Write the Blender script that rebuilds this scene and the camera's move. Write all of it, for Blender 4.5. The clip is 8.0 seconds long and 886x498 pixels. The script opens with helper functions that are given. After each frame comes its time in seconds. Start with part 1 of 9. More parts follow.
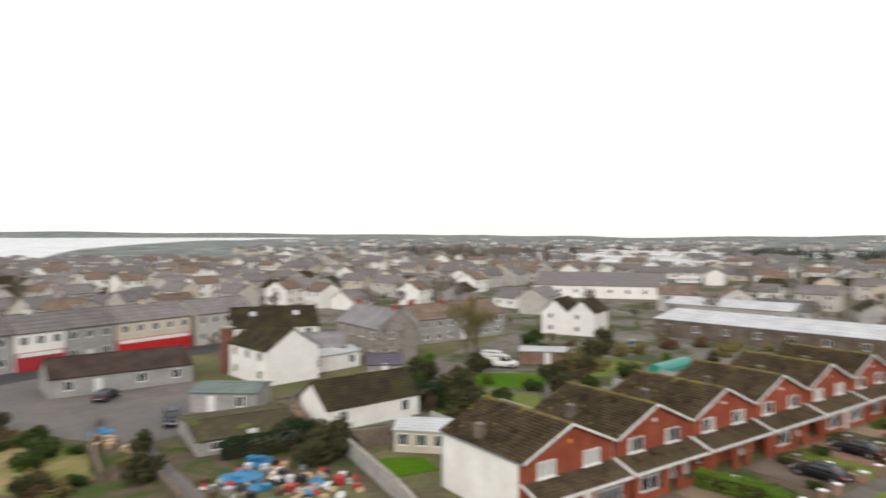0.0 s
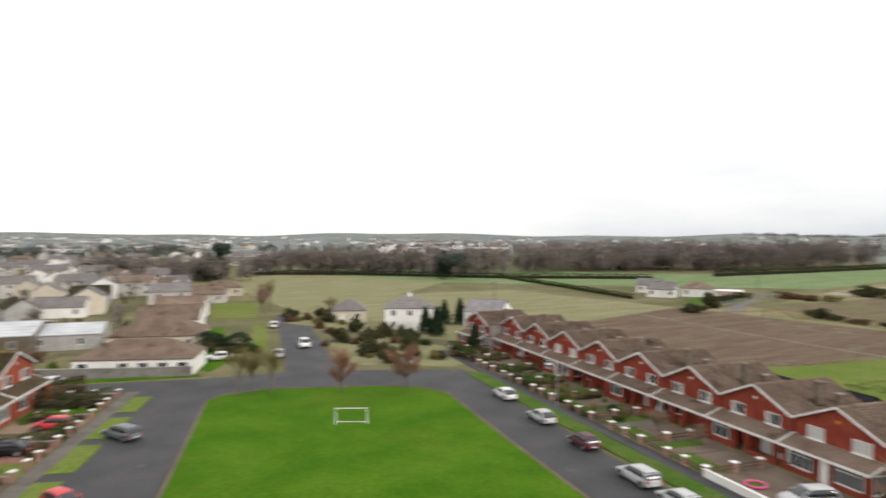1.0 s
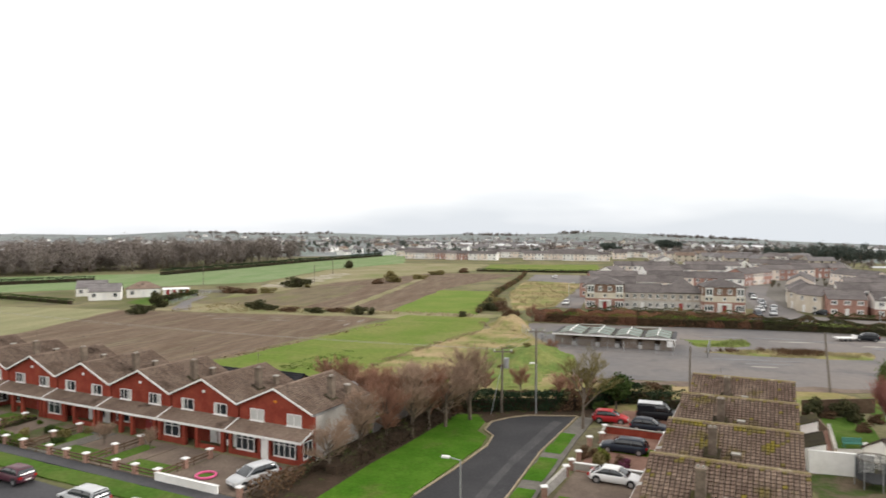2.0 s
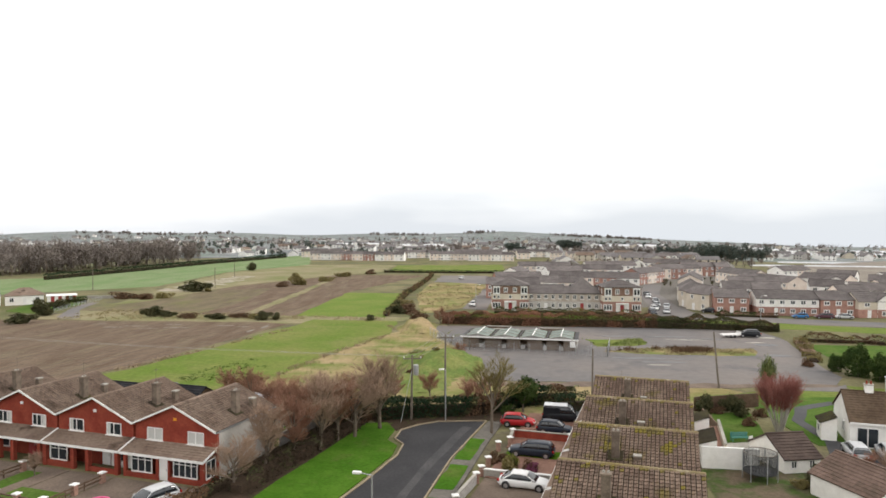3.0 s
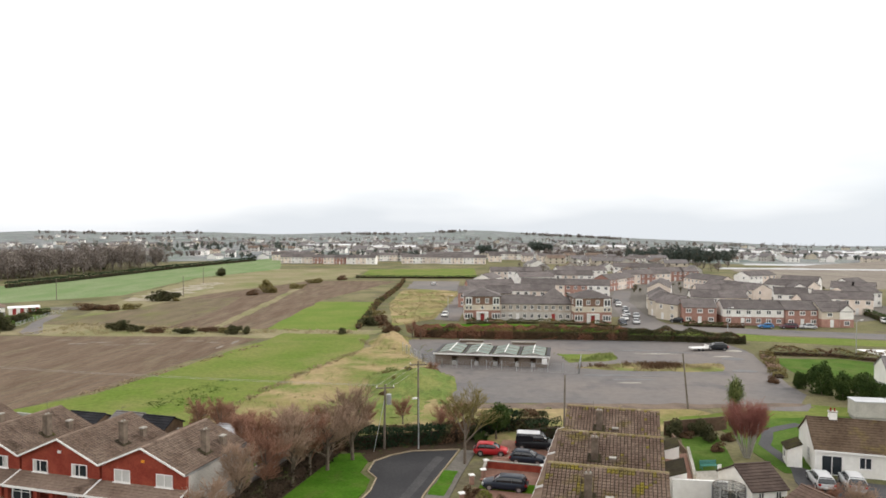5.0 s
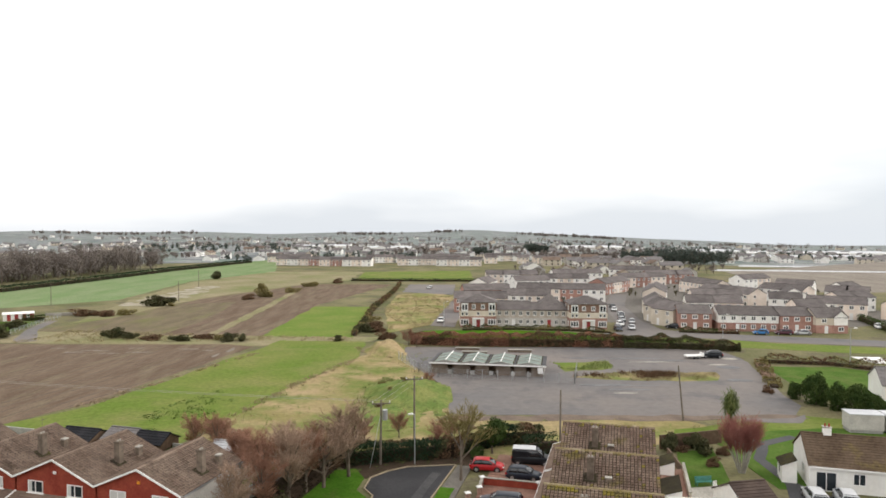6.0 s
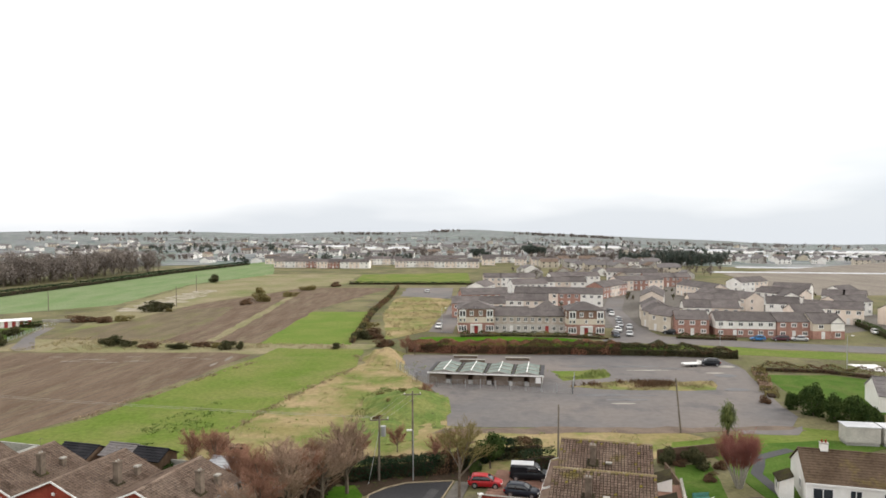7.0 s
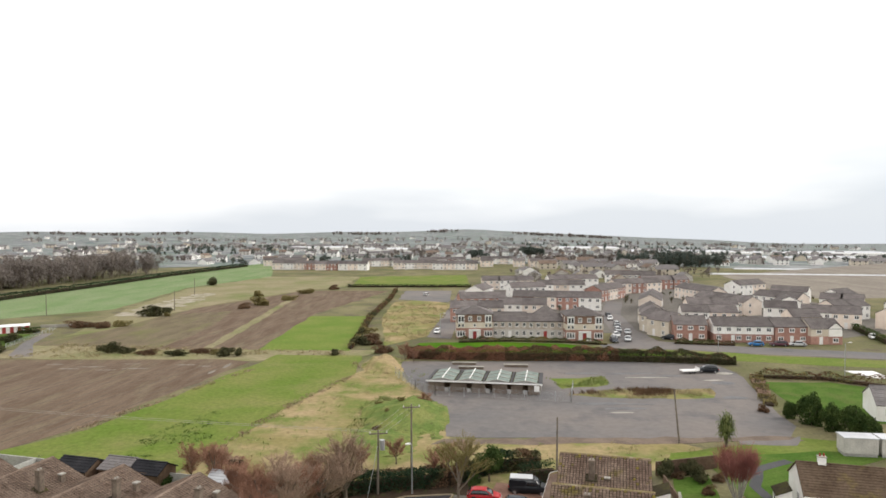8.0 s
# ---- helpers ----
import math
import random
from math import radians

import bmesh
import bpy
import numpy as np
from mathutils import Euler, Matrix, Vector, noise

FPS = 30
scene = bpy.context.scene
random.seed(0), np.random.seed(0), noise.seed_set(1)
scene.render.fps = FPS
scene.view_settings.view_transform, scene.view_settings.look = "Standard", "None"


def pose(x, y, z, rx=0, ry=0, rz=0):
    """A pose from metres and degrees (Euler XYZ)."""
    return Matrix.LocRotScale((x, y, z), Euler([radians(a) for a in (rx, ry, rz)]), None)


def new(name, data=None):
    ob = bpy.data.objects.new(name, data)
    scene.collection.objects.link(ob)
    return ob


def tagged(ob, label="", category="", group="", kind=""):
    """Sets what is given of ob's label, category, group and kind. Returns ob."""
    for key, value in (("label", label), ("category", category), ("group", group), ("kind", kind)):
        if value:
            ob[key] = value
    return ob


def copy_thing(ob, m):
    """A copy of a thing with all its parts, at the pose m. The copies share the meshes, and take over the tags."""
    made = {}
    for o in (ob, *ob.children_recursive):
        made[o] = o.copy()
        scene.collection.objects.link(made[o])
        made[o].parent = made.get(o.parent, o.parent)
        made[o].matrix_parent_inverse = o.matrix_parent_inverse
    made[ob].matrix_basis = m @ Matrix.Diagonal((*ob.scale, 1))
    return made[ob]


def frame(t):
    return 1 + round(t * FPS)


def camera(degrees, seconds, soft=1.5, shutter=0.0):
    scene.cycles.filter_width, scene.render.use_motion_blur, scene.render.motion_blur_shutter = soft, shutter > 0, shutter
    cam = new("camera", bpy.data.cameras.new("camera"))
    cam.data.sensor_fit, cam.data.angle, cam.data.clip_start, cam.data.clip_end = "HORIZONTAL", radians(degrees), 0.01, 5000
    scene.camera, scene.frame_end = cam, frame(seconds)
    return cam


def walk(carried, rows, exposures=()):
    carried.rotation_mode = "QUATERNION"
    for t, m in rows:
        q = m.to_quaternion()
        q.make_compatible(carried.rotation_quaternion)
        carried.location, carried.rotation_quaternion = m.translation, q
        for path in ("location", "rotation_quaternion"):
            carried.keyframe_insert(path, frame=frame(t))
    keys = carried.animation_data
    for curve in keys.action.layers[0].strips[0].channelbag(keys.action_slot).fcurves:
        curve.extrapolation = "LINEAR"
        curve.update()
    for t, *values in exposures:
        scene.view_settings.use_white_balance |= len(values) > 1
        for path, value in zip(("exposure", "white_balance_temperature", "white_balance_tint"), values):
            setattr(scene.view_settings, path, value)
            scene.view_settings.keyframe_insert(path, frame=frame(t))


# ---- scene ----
cam = camera(66.19, 8.0, soft=1.65, shutter=0.25)
PATH = [
    (0.0, 0.642, -0.644, 21.485, 88.617, -0.156, 118.701),
    (0.2, 0.684, -0.624, 21.541, 88.579, -0.141, 106.606),
    (0.5, 0.62, -0.63, 21.55, 88.535, -0.12, 88.630),
    (0.8, 0.62, -0.58, 21.55, 88.535, -0.12, 66.375),
    (1.0, 0.637, -0.533, 21.59, 88.533, -0.14, 54.205),
    (1.2, 0.63, -0.48, 21.62, 88.515, -0.130, 44.087),
    (1.5, 0.67, -0.47, 21.65, 88.521, -0.131, 25.719),
    (1.8, 0.65, -0.60, 21.72, 88.480, -0.127, 14.008),
    (2.0, 0.604, -0.62, 21.834, 88.472, -0.14, 9.851),
    (2.2, 0.54, -0.57, 22.0, 88.468, -0.14, 6.90),
    (3.3, 0.15, -0.12, 23.03, 88.445, -0.128, 1.42),
    (3.5, 0.12, -0.06, 23.298, 88.440, -0.127, 1.028),
    (4.0, 0.15, 0.01, 24.278, 88.417, -0.124, 0.374),
    (4.5, 0.13, 0.06, 25.331, 88.363, -0.102, -0.080),
    (6.0, 0.07, 0.06, 28.262, 88.262, -0.060, -0.768),
    (6.5, 0.06, 0.04, 29.323, 88.225, -0.007, -0.867),
    (7.0, 0.04, -0.01, 30.305, 88.204, 0.042, -0.968),
    (7.5, 0.012, -0.02, 31.325, 88.180, 0.080, -1.066),
    (8.0, 0.0, 0.0, 32.017, 88.161, 0.099, -1.114),
]
walk(cam, [(t, pose(x, y, z, rx, ry, rz)) for t, x, y, z, rx, ry, rz in PATH],
     exposures=[(0.0, 0.10), (0.8, 0.17), (1.0, 0.25), (1.5, 0.43), (2.2, 0.46), (3.5, 0.48), (8.0, 0.46)])

# ---- light: bright overcast sky ----
world = bpy.data.worlds.new("overcast")
scene.world = world
world.use_nodes = True
wn = world.node_tree.nodes
wl = world.node_tree.links
wn.clear()
w_out = wn.new("ShaderNodeOutputWorld")
w_bg = wn.new("ShaderNodeBackground")
w_sky = wn.new("ShaderNodeTexSky")
w_sky.sky_type = 'NISHITA'
w_sky.sun_disc = False
w_sky.sun_elevation = radians(28)
w_sky.sun_rotation = radians(250)
w_co = wn.new("ShaderNodeTexCoord")
w_map = wn.new("ShaderNodeMapping")
w_map.inputs["Scale"].default_value = (1.0, 1.0, 4.5)
w_noise = wn.new("ShaderNodeTexNoise")
w_noise.inputs["Scale"].default_value = 1.3
w_noise.inputs["Detail"].default_value = 5.0
w_noise.inputs["Roughness"].default_value = 0.5
w_ramp = wn.new("ShaderNodeValToRGB")
w_ramp.color_ramp.elements[0].position = 0.36
w_ramp.color_ramp.elements[0].color = (5.9, 6.2, 6.6, 1)
w_ramp.color_ramp.elements[1].position = 0.60
w_ramp.color_ramp.elements[1].color = (11.0, 10.75, 10.5, 1)
w_sep = wn.new("ShaderNodeSeparateXYZ")
w_add = wn.new("ShaderNodeMath")
w_add.operation = 'MULTIPLY_ADD'
w_add.inputs[1].default_value = -0.11
w_mix = wn.new("ShaderNodeMixRGB")
w_mix.inputs[0].default_value = 0.93
wl.new(w_co.outputs["Generated"], w_map.inputs["Vector"])
wl.new(w_map.outputs["Vector"], w_noise.inputs["Vector"])
wl.new(w_co.outputs["Generated"], w_sep.inputs["Vector"])
wl.new(w_sep.outputs["X"], w_add.inputs[0])
w_north = wn.new("ShaderNodeMath")
w_north.operation = 'MULTIPLY_ADD'
w_north.inputs[1].default_value = -0.11
w_high = wn.new("ShaderNodeMath")
w_high.operation = 'MULTIPLY_ADD'
w_high.inputs[1].default_value = 1.25
w_low = wn.new("ShaderNodeMath")
w_low.operation = 'SUBTRACT'
w_low.inputs[1].default_value = 0.11
w_soft = wn.new("ShaderNodeMapRange")
w_soft.inputs["To Min"].default_value, w_soft.inputs["To Max"].default_value = 0.26, 0.84
wl.new(w_noise.outputs["Fac"], w_soft.inputs["Value"])
wl.new(w_soft.outputs["Result"], w_add.inputs[2])
wl.new(w_sep.outputs["Y"], w_north.inputs[0])
wl.new(w_add.outputs["Value"], w_north.inputs[2])
wl.new(w_sep.outputs["Z"], w_high.inputs[0])
wl.new(w_north.outputs["Value"], w_high.inputs[2])
wl.new(w_high.outputs["Value"], w_low.inputs[0])
wl.new(w_low.outputs["Value"], w_ramp.inputs["Fac"])
wl.new(w_sky.outputs["Color"], w_mix.inputs[1])
wl.new(w_ramp.outputs["Color"], w_mix.inputs[2])
wl.new(w_mix.outputs["Color"], w_bg.inputs["Color"])
wl.new(w_bg.outputs["Background"], w_out.inputs["Surface"])
w_bg.inputs["Strength"].default_value = 0.1
sun_data = bpy.data.lights.new("sun", 'SUN')
sun_data.energy = 1.4
sun_data.angle = radians(18)
sun_data.color = (1.0, 0.945, 0.88)
sun = new("sun", sun_data)
sun.matrix_world = pose(0, 0, 60, 62, 0, 110)
scene.view_settings.exposure = 0.3


# ---- materials ----
def mat(name, col, col2=None, size=1.5, fine=None, rough=0.85, bump=0.0, metal=0.0, spots=None, spot_size=1.0, spot_at=0.6, spot_soft=0.1, rand=0.0, island=0.0, stretch=None, spec=0.3, grain=0.28):
    """Two colours mixed by a noise of that size in metres, a finer grain on top, spots of a third colour, and relief."""
    m = bpy.data.materials.new(name)
    m.use_nodes = True
    n, l = m.node_tree.nodes, m.node_tree.links
    b = n["Principled BSDF"]
    b.inputs["Roughness"].default_value = rough
    b.inputs["Metallic"].default_value = metal
    b.inputs["Specular IOR Level"].default_value = spec
    if col2 is None:
        col2 = tuple(c * 0.8 for c in col)
    g = n.new("ShaderNodeNewGeometry")
    src = g.outputs["Position"]
    if stretch:
        mp = n.new("ShaderNodeMapping")
        mp.inputs["Rotation"].default_value = (0, 0, radians(stretch[0]))
        mp.inputs["Scale"].default_value = (stretch[1], 1, 1)
        l.new(src, mp.inputs["Vector"])
        src = mp.outputs["Vector"]
    a = n.new("ShaderNodeTexNoise")
    a.inputs["Scale"].default_value = 1.0 / size
    a.inputs["Detail"].default_value = 4
    l.new(src, a.inputs["Vector"])
    r = n.new("ShaderNodeValToRGB")
    r.color_ramp.elements[0].position, r.color_ramp.elements[1].position = 0.36, 0.64
    r.color_ramp.elements[0].color = (*col, 1)
    r.color_ramp.elements[1].color = (*col2, 1)
    l.new(a.outputs["Fac"], r.inputs["Fac"])
    c = r.outputs["Color"]
    if spots:
        s = n.new("ShaderNodeTexNoise")
        s.inputs["Scale"].default_value = 1.0 / spot_size
        s.inputs["Detail"].default_value = 6
        s.inputs["Roughness"].default_value = 0.65
        l.new(src, s.inputs["Vector"])
        sr = n.new("ShaderNodeValToRGB")
        sr.color_ramp.elements[0].position, sr.color_ramp.elements[1].position = spot_at, spot_at + spot_soft
        l.new(s.outputs["Fac"], sr.inputs["Fac"])
        mx = n.new("ShaderNodeMixRGB")
        mx.inputs[2].default_value = (*spots, 1)
        l.new(sr.outputs["Color"], mx.inputs[0])
        l.new(c, mx.inputs[1])
        c = mx.outputs["Color"]
    f = n.new("ShaderNodeTexNoise")
    f.inputs["Scale"].default_value = 1.0 / (fine or size / 9)
    f.inputs["Detail"].default_value = 5
    f.inputs["Roughness"].default_value = 0.7
    l.new(src, f.inputs["Vector"])
    fr = n.new("ShaderNodeValToRGB")
    fr.color_ramp.elements[0].position, fr.color_ramp.elements[1].position = 0.3, 0.7
    fr.color_ramp.elements[0].color = (*(1 - grain,) * 3, 1)
    fr.color_ramp.elements[1].color = (*(1 + grain * 0.8,) * 3, 1)
    l.new(f.outputs["Fac"], fr.inputs["Fac"])
    mu = n.new("ShaderNodeMixRGB")
    mu.blend_type = 'MULTIPLY'
    mu.inputs[0].default_value = 1.0
    l.new(c, mu.inputs[1])
    l.new(fr.outputs["Color"], mu.inputs[2])
    c = mu.outputs["Color"]
    if island:
        hi = n.new("ShaderNodeHueSaturation")
        mi = n.new("ShaderNodeMapRange")
        mi.inputs["To Min"].default_value, mi.inputs["To Max"].default_value = 1 - island, 1 + island
        l.new(g.outputs["Random Per Island"], mi.inputs["Value"])
        l.new(mi.outputs["Result"], hi.inputs["Value"])
        l.new(c, hi.inputs["Color"])
        c = hi.outputs["Color"]
    if rand:
        oi = n.new("ShaderNodeObjectInfo")
        hv = n.new("ShaderNodeHueSaturation")
        mr = n.new("ShaderNodeMapRange")
        mr.inputs["To Min"].default_value, mr.inputs["To Max"].default_value = 1 - rand, 1 + rand
        l.new(oi.outputs["Random"], mr.inputs["Value"])
        l.new(mr.outputs["Result"], hv.inputs["Value"])
        l.new(c, hv.inputs["Color"])
        c = hv.outputs["Color"]
    l.new(c, b.inputs["Base Color"])
    if bump:
        bp = n.new("ShaderNodeBump")
        bp.inputs["Strength"].default_value = 0.8
        bp.inputs["Distance"].default_value = bump
        l.new(f.outputs["Fac"], bp.inputs["Height"])
        l.new(bp.outputs["Normal"], b.inputs["Normal"])
    return m


def plain(name, col, rough=0.4, metal=0.0, spec=0.5):
    """Paint, glass or plastic: one colour with a faint variation."""
    return mat(name, col, tuple(c * 0.92 for c in col), 2.0, 0.6, rough, 0.0, metal, spec=spec, grain=0.06)


M_SCRUB = mat("rough_grass", (0.105, 0.11, 0.05), (0.19, 0.17, 0.095), 22, 0.7, 0.95, 0.12, spots=(0.12, 0.105, 0.07), spot_size=9, spot_at=0.52, spec=0.04)
M_LAWN = mat("mown_lawn", (0.045, 0.122, 0.006), (0.073, 0.153, 0.010), 6, 0.35, 0.95, 0.03, spots=(0.085, 0.13, 0.013), spot_size=9, spot_at=0.5, spot_soft=0.3, spec=0.03)
M_STRIP = mat("pasture", (0.108, 0.160, 0.028), (0.158, 0.178, 0.05), 11, 0.8, 0.95, 0.06, spots=(0.195, 0.185, 0.075), spot_size=14, spot_at=0.5, spot_soft=0.3, spec=0.04)
M_WINTER = mat("winter_crop", (0.14, 0.205, 0.085), (0.185, 0.23, 0.12), 30, 1.5, 0.95, 0.05, stretch=(20, 3), spec=0.04)
M_PLOUGH = mat("ploughed_soil", (0.122, 0.086, 0.061), (0.17, 0.127, 0.092), 16, 0.9, 0.95, 0.2, stretch=(66, 5), spots=(0.20, 0.175, 0.115), spot_size=26, spot_at=0.52, spot_soft=0.25, spec=0.04)
M_DRY = mat("dry_grass", (0.32, 0.245, 0.14), (0.215, 0.185, 0.078), 9, 0.9, 0.95, 0.1, spots=(0.135, 0.165, 0.045), spot_size=10, spot_at=0.47, spot_soft=0.16, spec=0.04, grain=0.2)
M_OLIVE = mat("stubble_field", (0.19, 0.19, 0.10), (0.245, 0.23, 0.13), 16, 0.9, 0.95, 0.08, stretch=(30, 4), spec=0.04)
M_ASPHALT = mat("asphalt", (0.05, 0.05, 0.054), (0.068, 0.067, 0.071), 5, 0.25, 0.75, 0.01, spots=(0.105, 0.10, 0.098), spot_size=4, spot_at=0.62, spot_soft=0.15, spec=0.2)
M_LOT = mat("worn_tarmac", (0.128, 0.123, 0.123), (0.178, 0.156, 0.142), 26, 1.4, 0.8, 0.01, spots=(0.096, 0.094, 0.098), spot_size=9, spot_at=0.52, spot_soft=0.2, spec=0.15, grain=0.14)
M_CONC = mat("concrete", (0.30, 0.285, 0.25), (0.38, 0.36, 0.32), 2.5, 0.3, 0.85, 0.01, spec=0.12)
M_PAVE = mat("pavement_concrete", (0.115, 0.105, 0.092), (0.155, 0.142, 0.124), 2.5, 0.3, 0.85, 0.01, spec=0.1)
M_GRAVEL = mat("gravel_drive", (0.135, 0.105, 0.085), (0.185, 0.145, 0.115), 3, 0.2, 0.9, 0.02, spec=0.04)
M_SAND = mat("sandy_gravel", (0.23, 0.165, 0.115), (0.30, 0.225, 0.165), 3, 0.2, 0.9, 0.02, spec=0.04)
M_PAVER = mat("red_paving", (0.215, 0.12, 0.09), (0.275, 0.165, 0.125), 2, 0.25, 0.85, 0.01, spec=0.12)
M_WATER = mat("sea", (0.45, 0.48, 0.5), (0.5, 0.53, 0.55), 200, 30, 0.25)
M_BRICK = mat("red_brick", (0.215, 0.042, 0.028), (0.27, 0.06, 0.038), 1.2, 0.16, 0.85, 0.008, rand=0.12, spec=0.1)
M_BRICKO = mat("orange_red_brick", (0.27, 0.068, 0.04), (0.335, 0.095, 0.055), 1.2, 0.16, 0.85, 0.008, rand=0.1, spec=0.1)
M_BRICK2 = mat("brown_brick", (0.30, 0.175, 0.135), (0.36, 0.225, 0.175), 1.2, 0.16, 0.85, 0.008, rand=0.12, spec=0.12)
M_DASH = mat("pebble_dash", (0.42, 0.40, 0.37), (0.52, 0.50, 0.46), 1.8, 0.12, 0.9, 0.01, rand=0.08, spec=0.12)
M_WHITEWALL = mat("white_render", (0.74, 0.72, 0.68), (0.82, 0.81, 0.78), 2.5, 0.5, 0.85, 0.002, rand=0.05, spec=0.12, grain=0.07)
M_CREAM = mat("cream_render", (0.52, 0.46, 0.37), (0.60, 0.54, 0.45), 2.5, 0.3, 0.85, 0.002, rand=0.1, spec=0.12, grain=0.08)
M_GREYWALL = mat("grey_render", (0.30, 0.29, 0.28), (0.38, 0.37, 0.35), 2.0, 0.3, 0.9, 0.006, rand=0.15, spec=0.12)
M_TILE = mat("brown_roof_tile", (0.155, 0.112, 0.087), (0.208, 0.157, 0.124), 2.2, 0.3, 0.85, 0.02, spots=(0.062, 0.044, 0.034), spot_size=3.4, spot_at=0.57, spot_soft=0.1, rand=0.1, island=0.13, spec=0.06)
M_MOSS = mat("mossy_roof_tile", (0.068, 0.051, 0.032), (0.105, 0.079, 0.05), 1.8, 0.3, 0.95, 0.02, spots=(0.03, 0.025, 0.016), spot_size=1.3, spot_at=0.55, spot_soft=0.14, rand=0.1, island=0.22, spec=0.05)
M_WARM = mat("weathered_roof_tile", (0.15, 0.105, 0.082), (0.215, 0.16, 0.125), 2.6, 0.3, 0.95, 0.02, spots=(0.155, 0.125, 0.045), spot_size=2.4, spot_at=0.55, spot_soft=0.12, rand=0.1, island=0.2, spec=0.06)
# near-black deck colour paints the shadow lines between roof tiles
M_DECK = mat("tile_gap_shade", (0.022, 0.018, 0.015), (0.034, 0.028, 0.022), 1.0, 0.2, 0.95, spec=0.04)
M_FELT = mat("black_felt", (0.018, 0.018, 0.021), (0.03, 0.03, 0.034), 1.5, 0.2, 0.8, spec=0.1)
M_LICHEN = mat("lichened_ridge_tile", (0.27, 0.22, 0.135), (0.21, 0.165, 0.075), 1.2, 0.2, 0.95, 0.02, spots=(0.33, 0.28, 0.19), spot_size=1.0, spot_at=0.55, spec=0.05)
# leaf litter on the ground, and the painted shade inside hedges
M_LITTER_SHADE = mat("leaf_litter", (0.06, 0.042, 0.03), (0.04, 0.031, 0.021), 1.5, 0.2, 0.95, 0.05, spots=(0.07, 0.09, 0.025), spot_size=1.5, spot_at=0.58, spec=0.04)
M_TARMAC = mat("dark_new_asphalt", (0.025, 0.025, 0.027), (0.036, 0.035, 0.037), 4, 0.25, 0.75, 0.01, spots=(0.055, 0.053, 0.052), spot_size=3, spot_at=0.62, spot_soft=0.15, spec=0.2)
M_WORN = mat("worn_asphalt", (0.042, 0.041, 0.043), (0.062, 0.06, 0.06), 2, 0.25, 0.75, 0.01, spec=0.2)
M_LUSH = mat("lush_lawn", (0.040, 0.108, 0.008), (0.063, 0.135, 0.014), 3, 0.3, 0.95, 0.03, spots=(0.09, 0.11, 0.028), spot_size=4, spot_at=0.54, spot_soft=0.2, spec=0.04)
M_SLATE = mat("grey_slate", (0.145, 0.132, 0.13), (0.19, 0.175, 0.172), 2.0, 0.3, 0.7, 0.01, rand=0.2, spec=0.2)
M_DARKROOF = mat("dark_slate", (0.036, 0.031, 0.022), (0.058, 0.05, 0.028), 2.0, 0.3, 0.95, 0.01, spots=(0.065, 0.062, 0.02), spot_size=2.0, spot_at=0.56, spec=0.05)
M_METALROOF = mat("pale_sheet_roof", (0.42, 0.43, 0.45), (0.54, 0.55, 0.57), 4, 0.4, 0.5, 0.0, grain=0.12)
M_TRIM = plain("white_paint", (0.78, 0.77, 0.75), 0.5)
M_GLASS = plain("window_glass", (0.025, 0.03, 0.035), 0.06, 0.0, 0.35)
M_AMBER = plain("amber_plastic", (0.75, 0.28, 0.02), 0.4)
M_BLIND = plain("net_curtain", (0.5, 0.5, 0.48), 0.7)
M_DOORW = plain("white_door", (0.75, 0.74, 0.72), 0.45)
M_DOORR = plain("red_door", (0.3, 0.03, 0.03), 0.45)
M_WOODD = mat("dark_wood", (0.09, 0.055, 0.035), (0.13, 0.085, 0.055), 0.6, 0.1, 0.8, 0.004)
M_POLE = mat("weathered_pole", (0.13, 0.11, 0.09), (0.18, 0.15, 0.12), 0.8, 0.1, 0.85, 0.004)
M_GALV = plain("galvanised_steel", (0.42, 0.43, 0.44), 0.45, 0.6)
M_BLACK = plain("black_rubber", (0.02, 0.02, 0.022), 0.7)
M_BARK = mat("bark", (0.12, 0.095, 0.075), (0.17, 0.14, 0.11), 0.5, 0.08, 0.9, 0.01, spec=0.04)
M_TWIG = mat("bare_twigs", (0.30, 0.21, 0.15), (0.37, 0.265, 0.195), 1.0, 0.2, 0.9, spec=0.04)
M_REDTWIG = mat("red_twigs", (0.27, 0.145, 0.10), (0.32, 0.18, 0.125), 1.0, 0.2, 0.9, spec=0.04)
M_BROWNLEAF = mat("brown_scrub", (0.15, 0.09, 0.055), (0.105, 0.07, 0.042), 1.2, 0.2, 0.9, spec=0.04)
M_LEAF = mat("evergreen_leaves", (0.035, 0.06, 0.018), (0.06, 0.085, 0.025), 1.2, 0.2, 0.85, spec=0.04)
M_LEAFL = mat("hedge_leaves", (0.075, 0.14, 0.02), (0.11, 0.17, 0.03), 1.2, 0.2, 0.85, spec=0.04)
M_OLIVELEAF = mat("olive_shrub", (0.17, 0.145, 0.055), (0.21, 0.175, 0.08), 1.2, 0.2, 0.9, spec=0.04)
M_BUSH = mat("field_bush_leaves", (0.055, 0.06, 0.03), (0.085, 0.08, 0.04), 1.2, 0.2, 0.9, spec=0.04)
M_RUBBLE = mat("broken_concrete", (0.36, 0.33, 0.28), (0.24, 0.21, 0.14), 5, 0.5, 0.9, 0.05, spots=(0.17, 0.16, 0.07), spot_size=6, spot_at=0.5, spec=0.05)
M_BRIGHT = mat("sown_grass", (0.112, 0.172, 0.03), (0.15, 0.187, 0.045), 12, 0.7, 0.95, 0.04, spots=(0.18, 0.2, 0.06), spot_size=14, spot_at=0.52, spot_soft=0.3, spec=0.04)
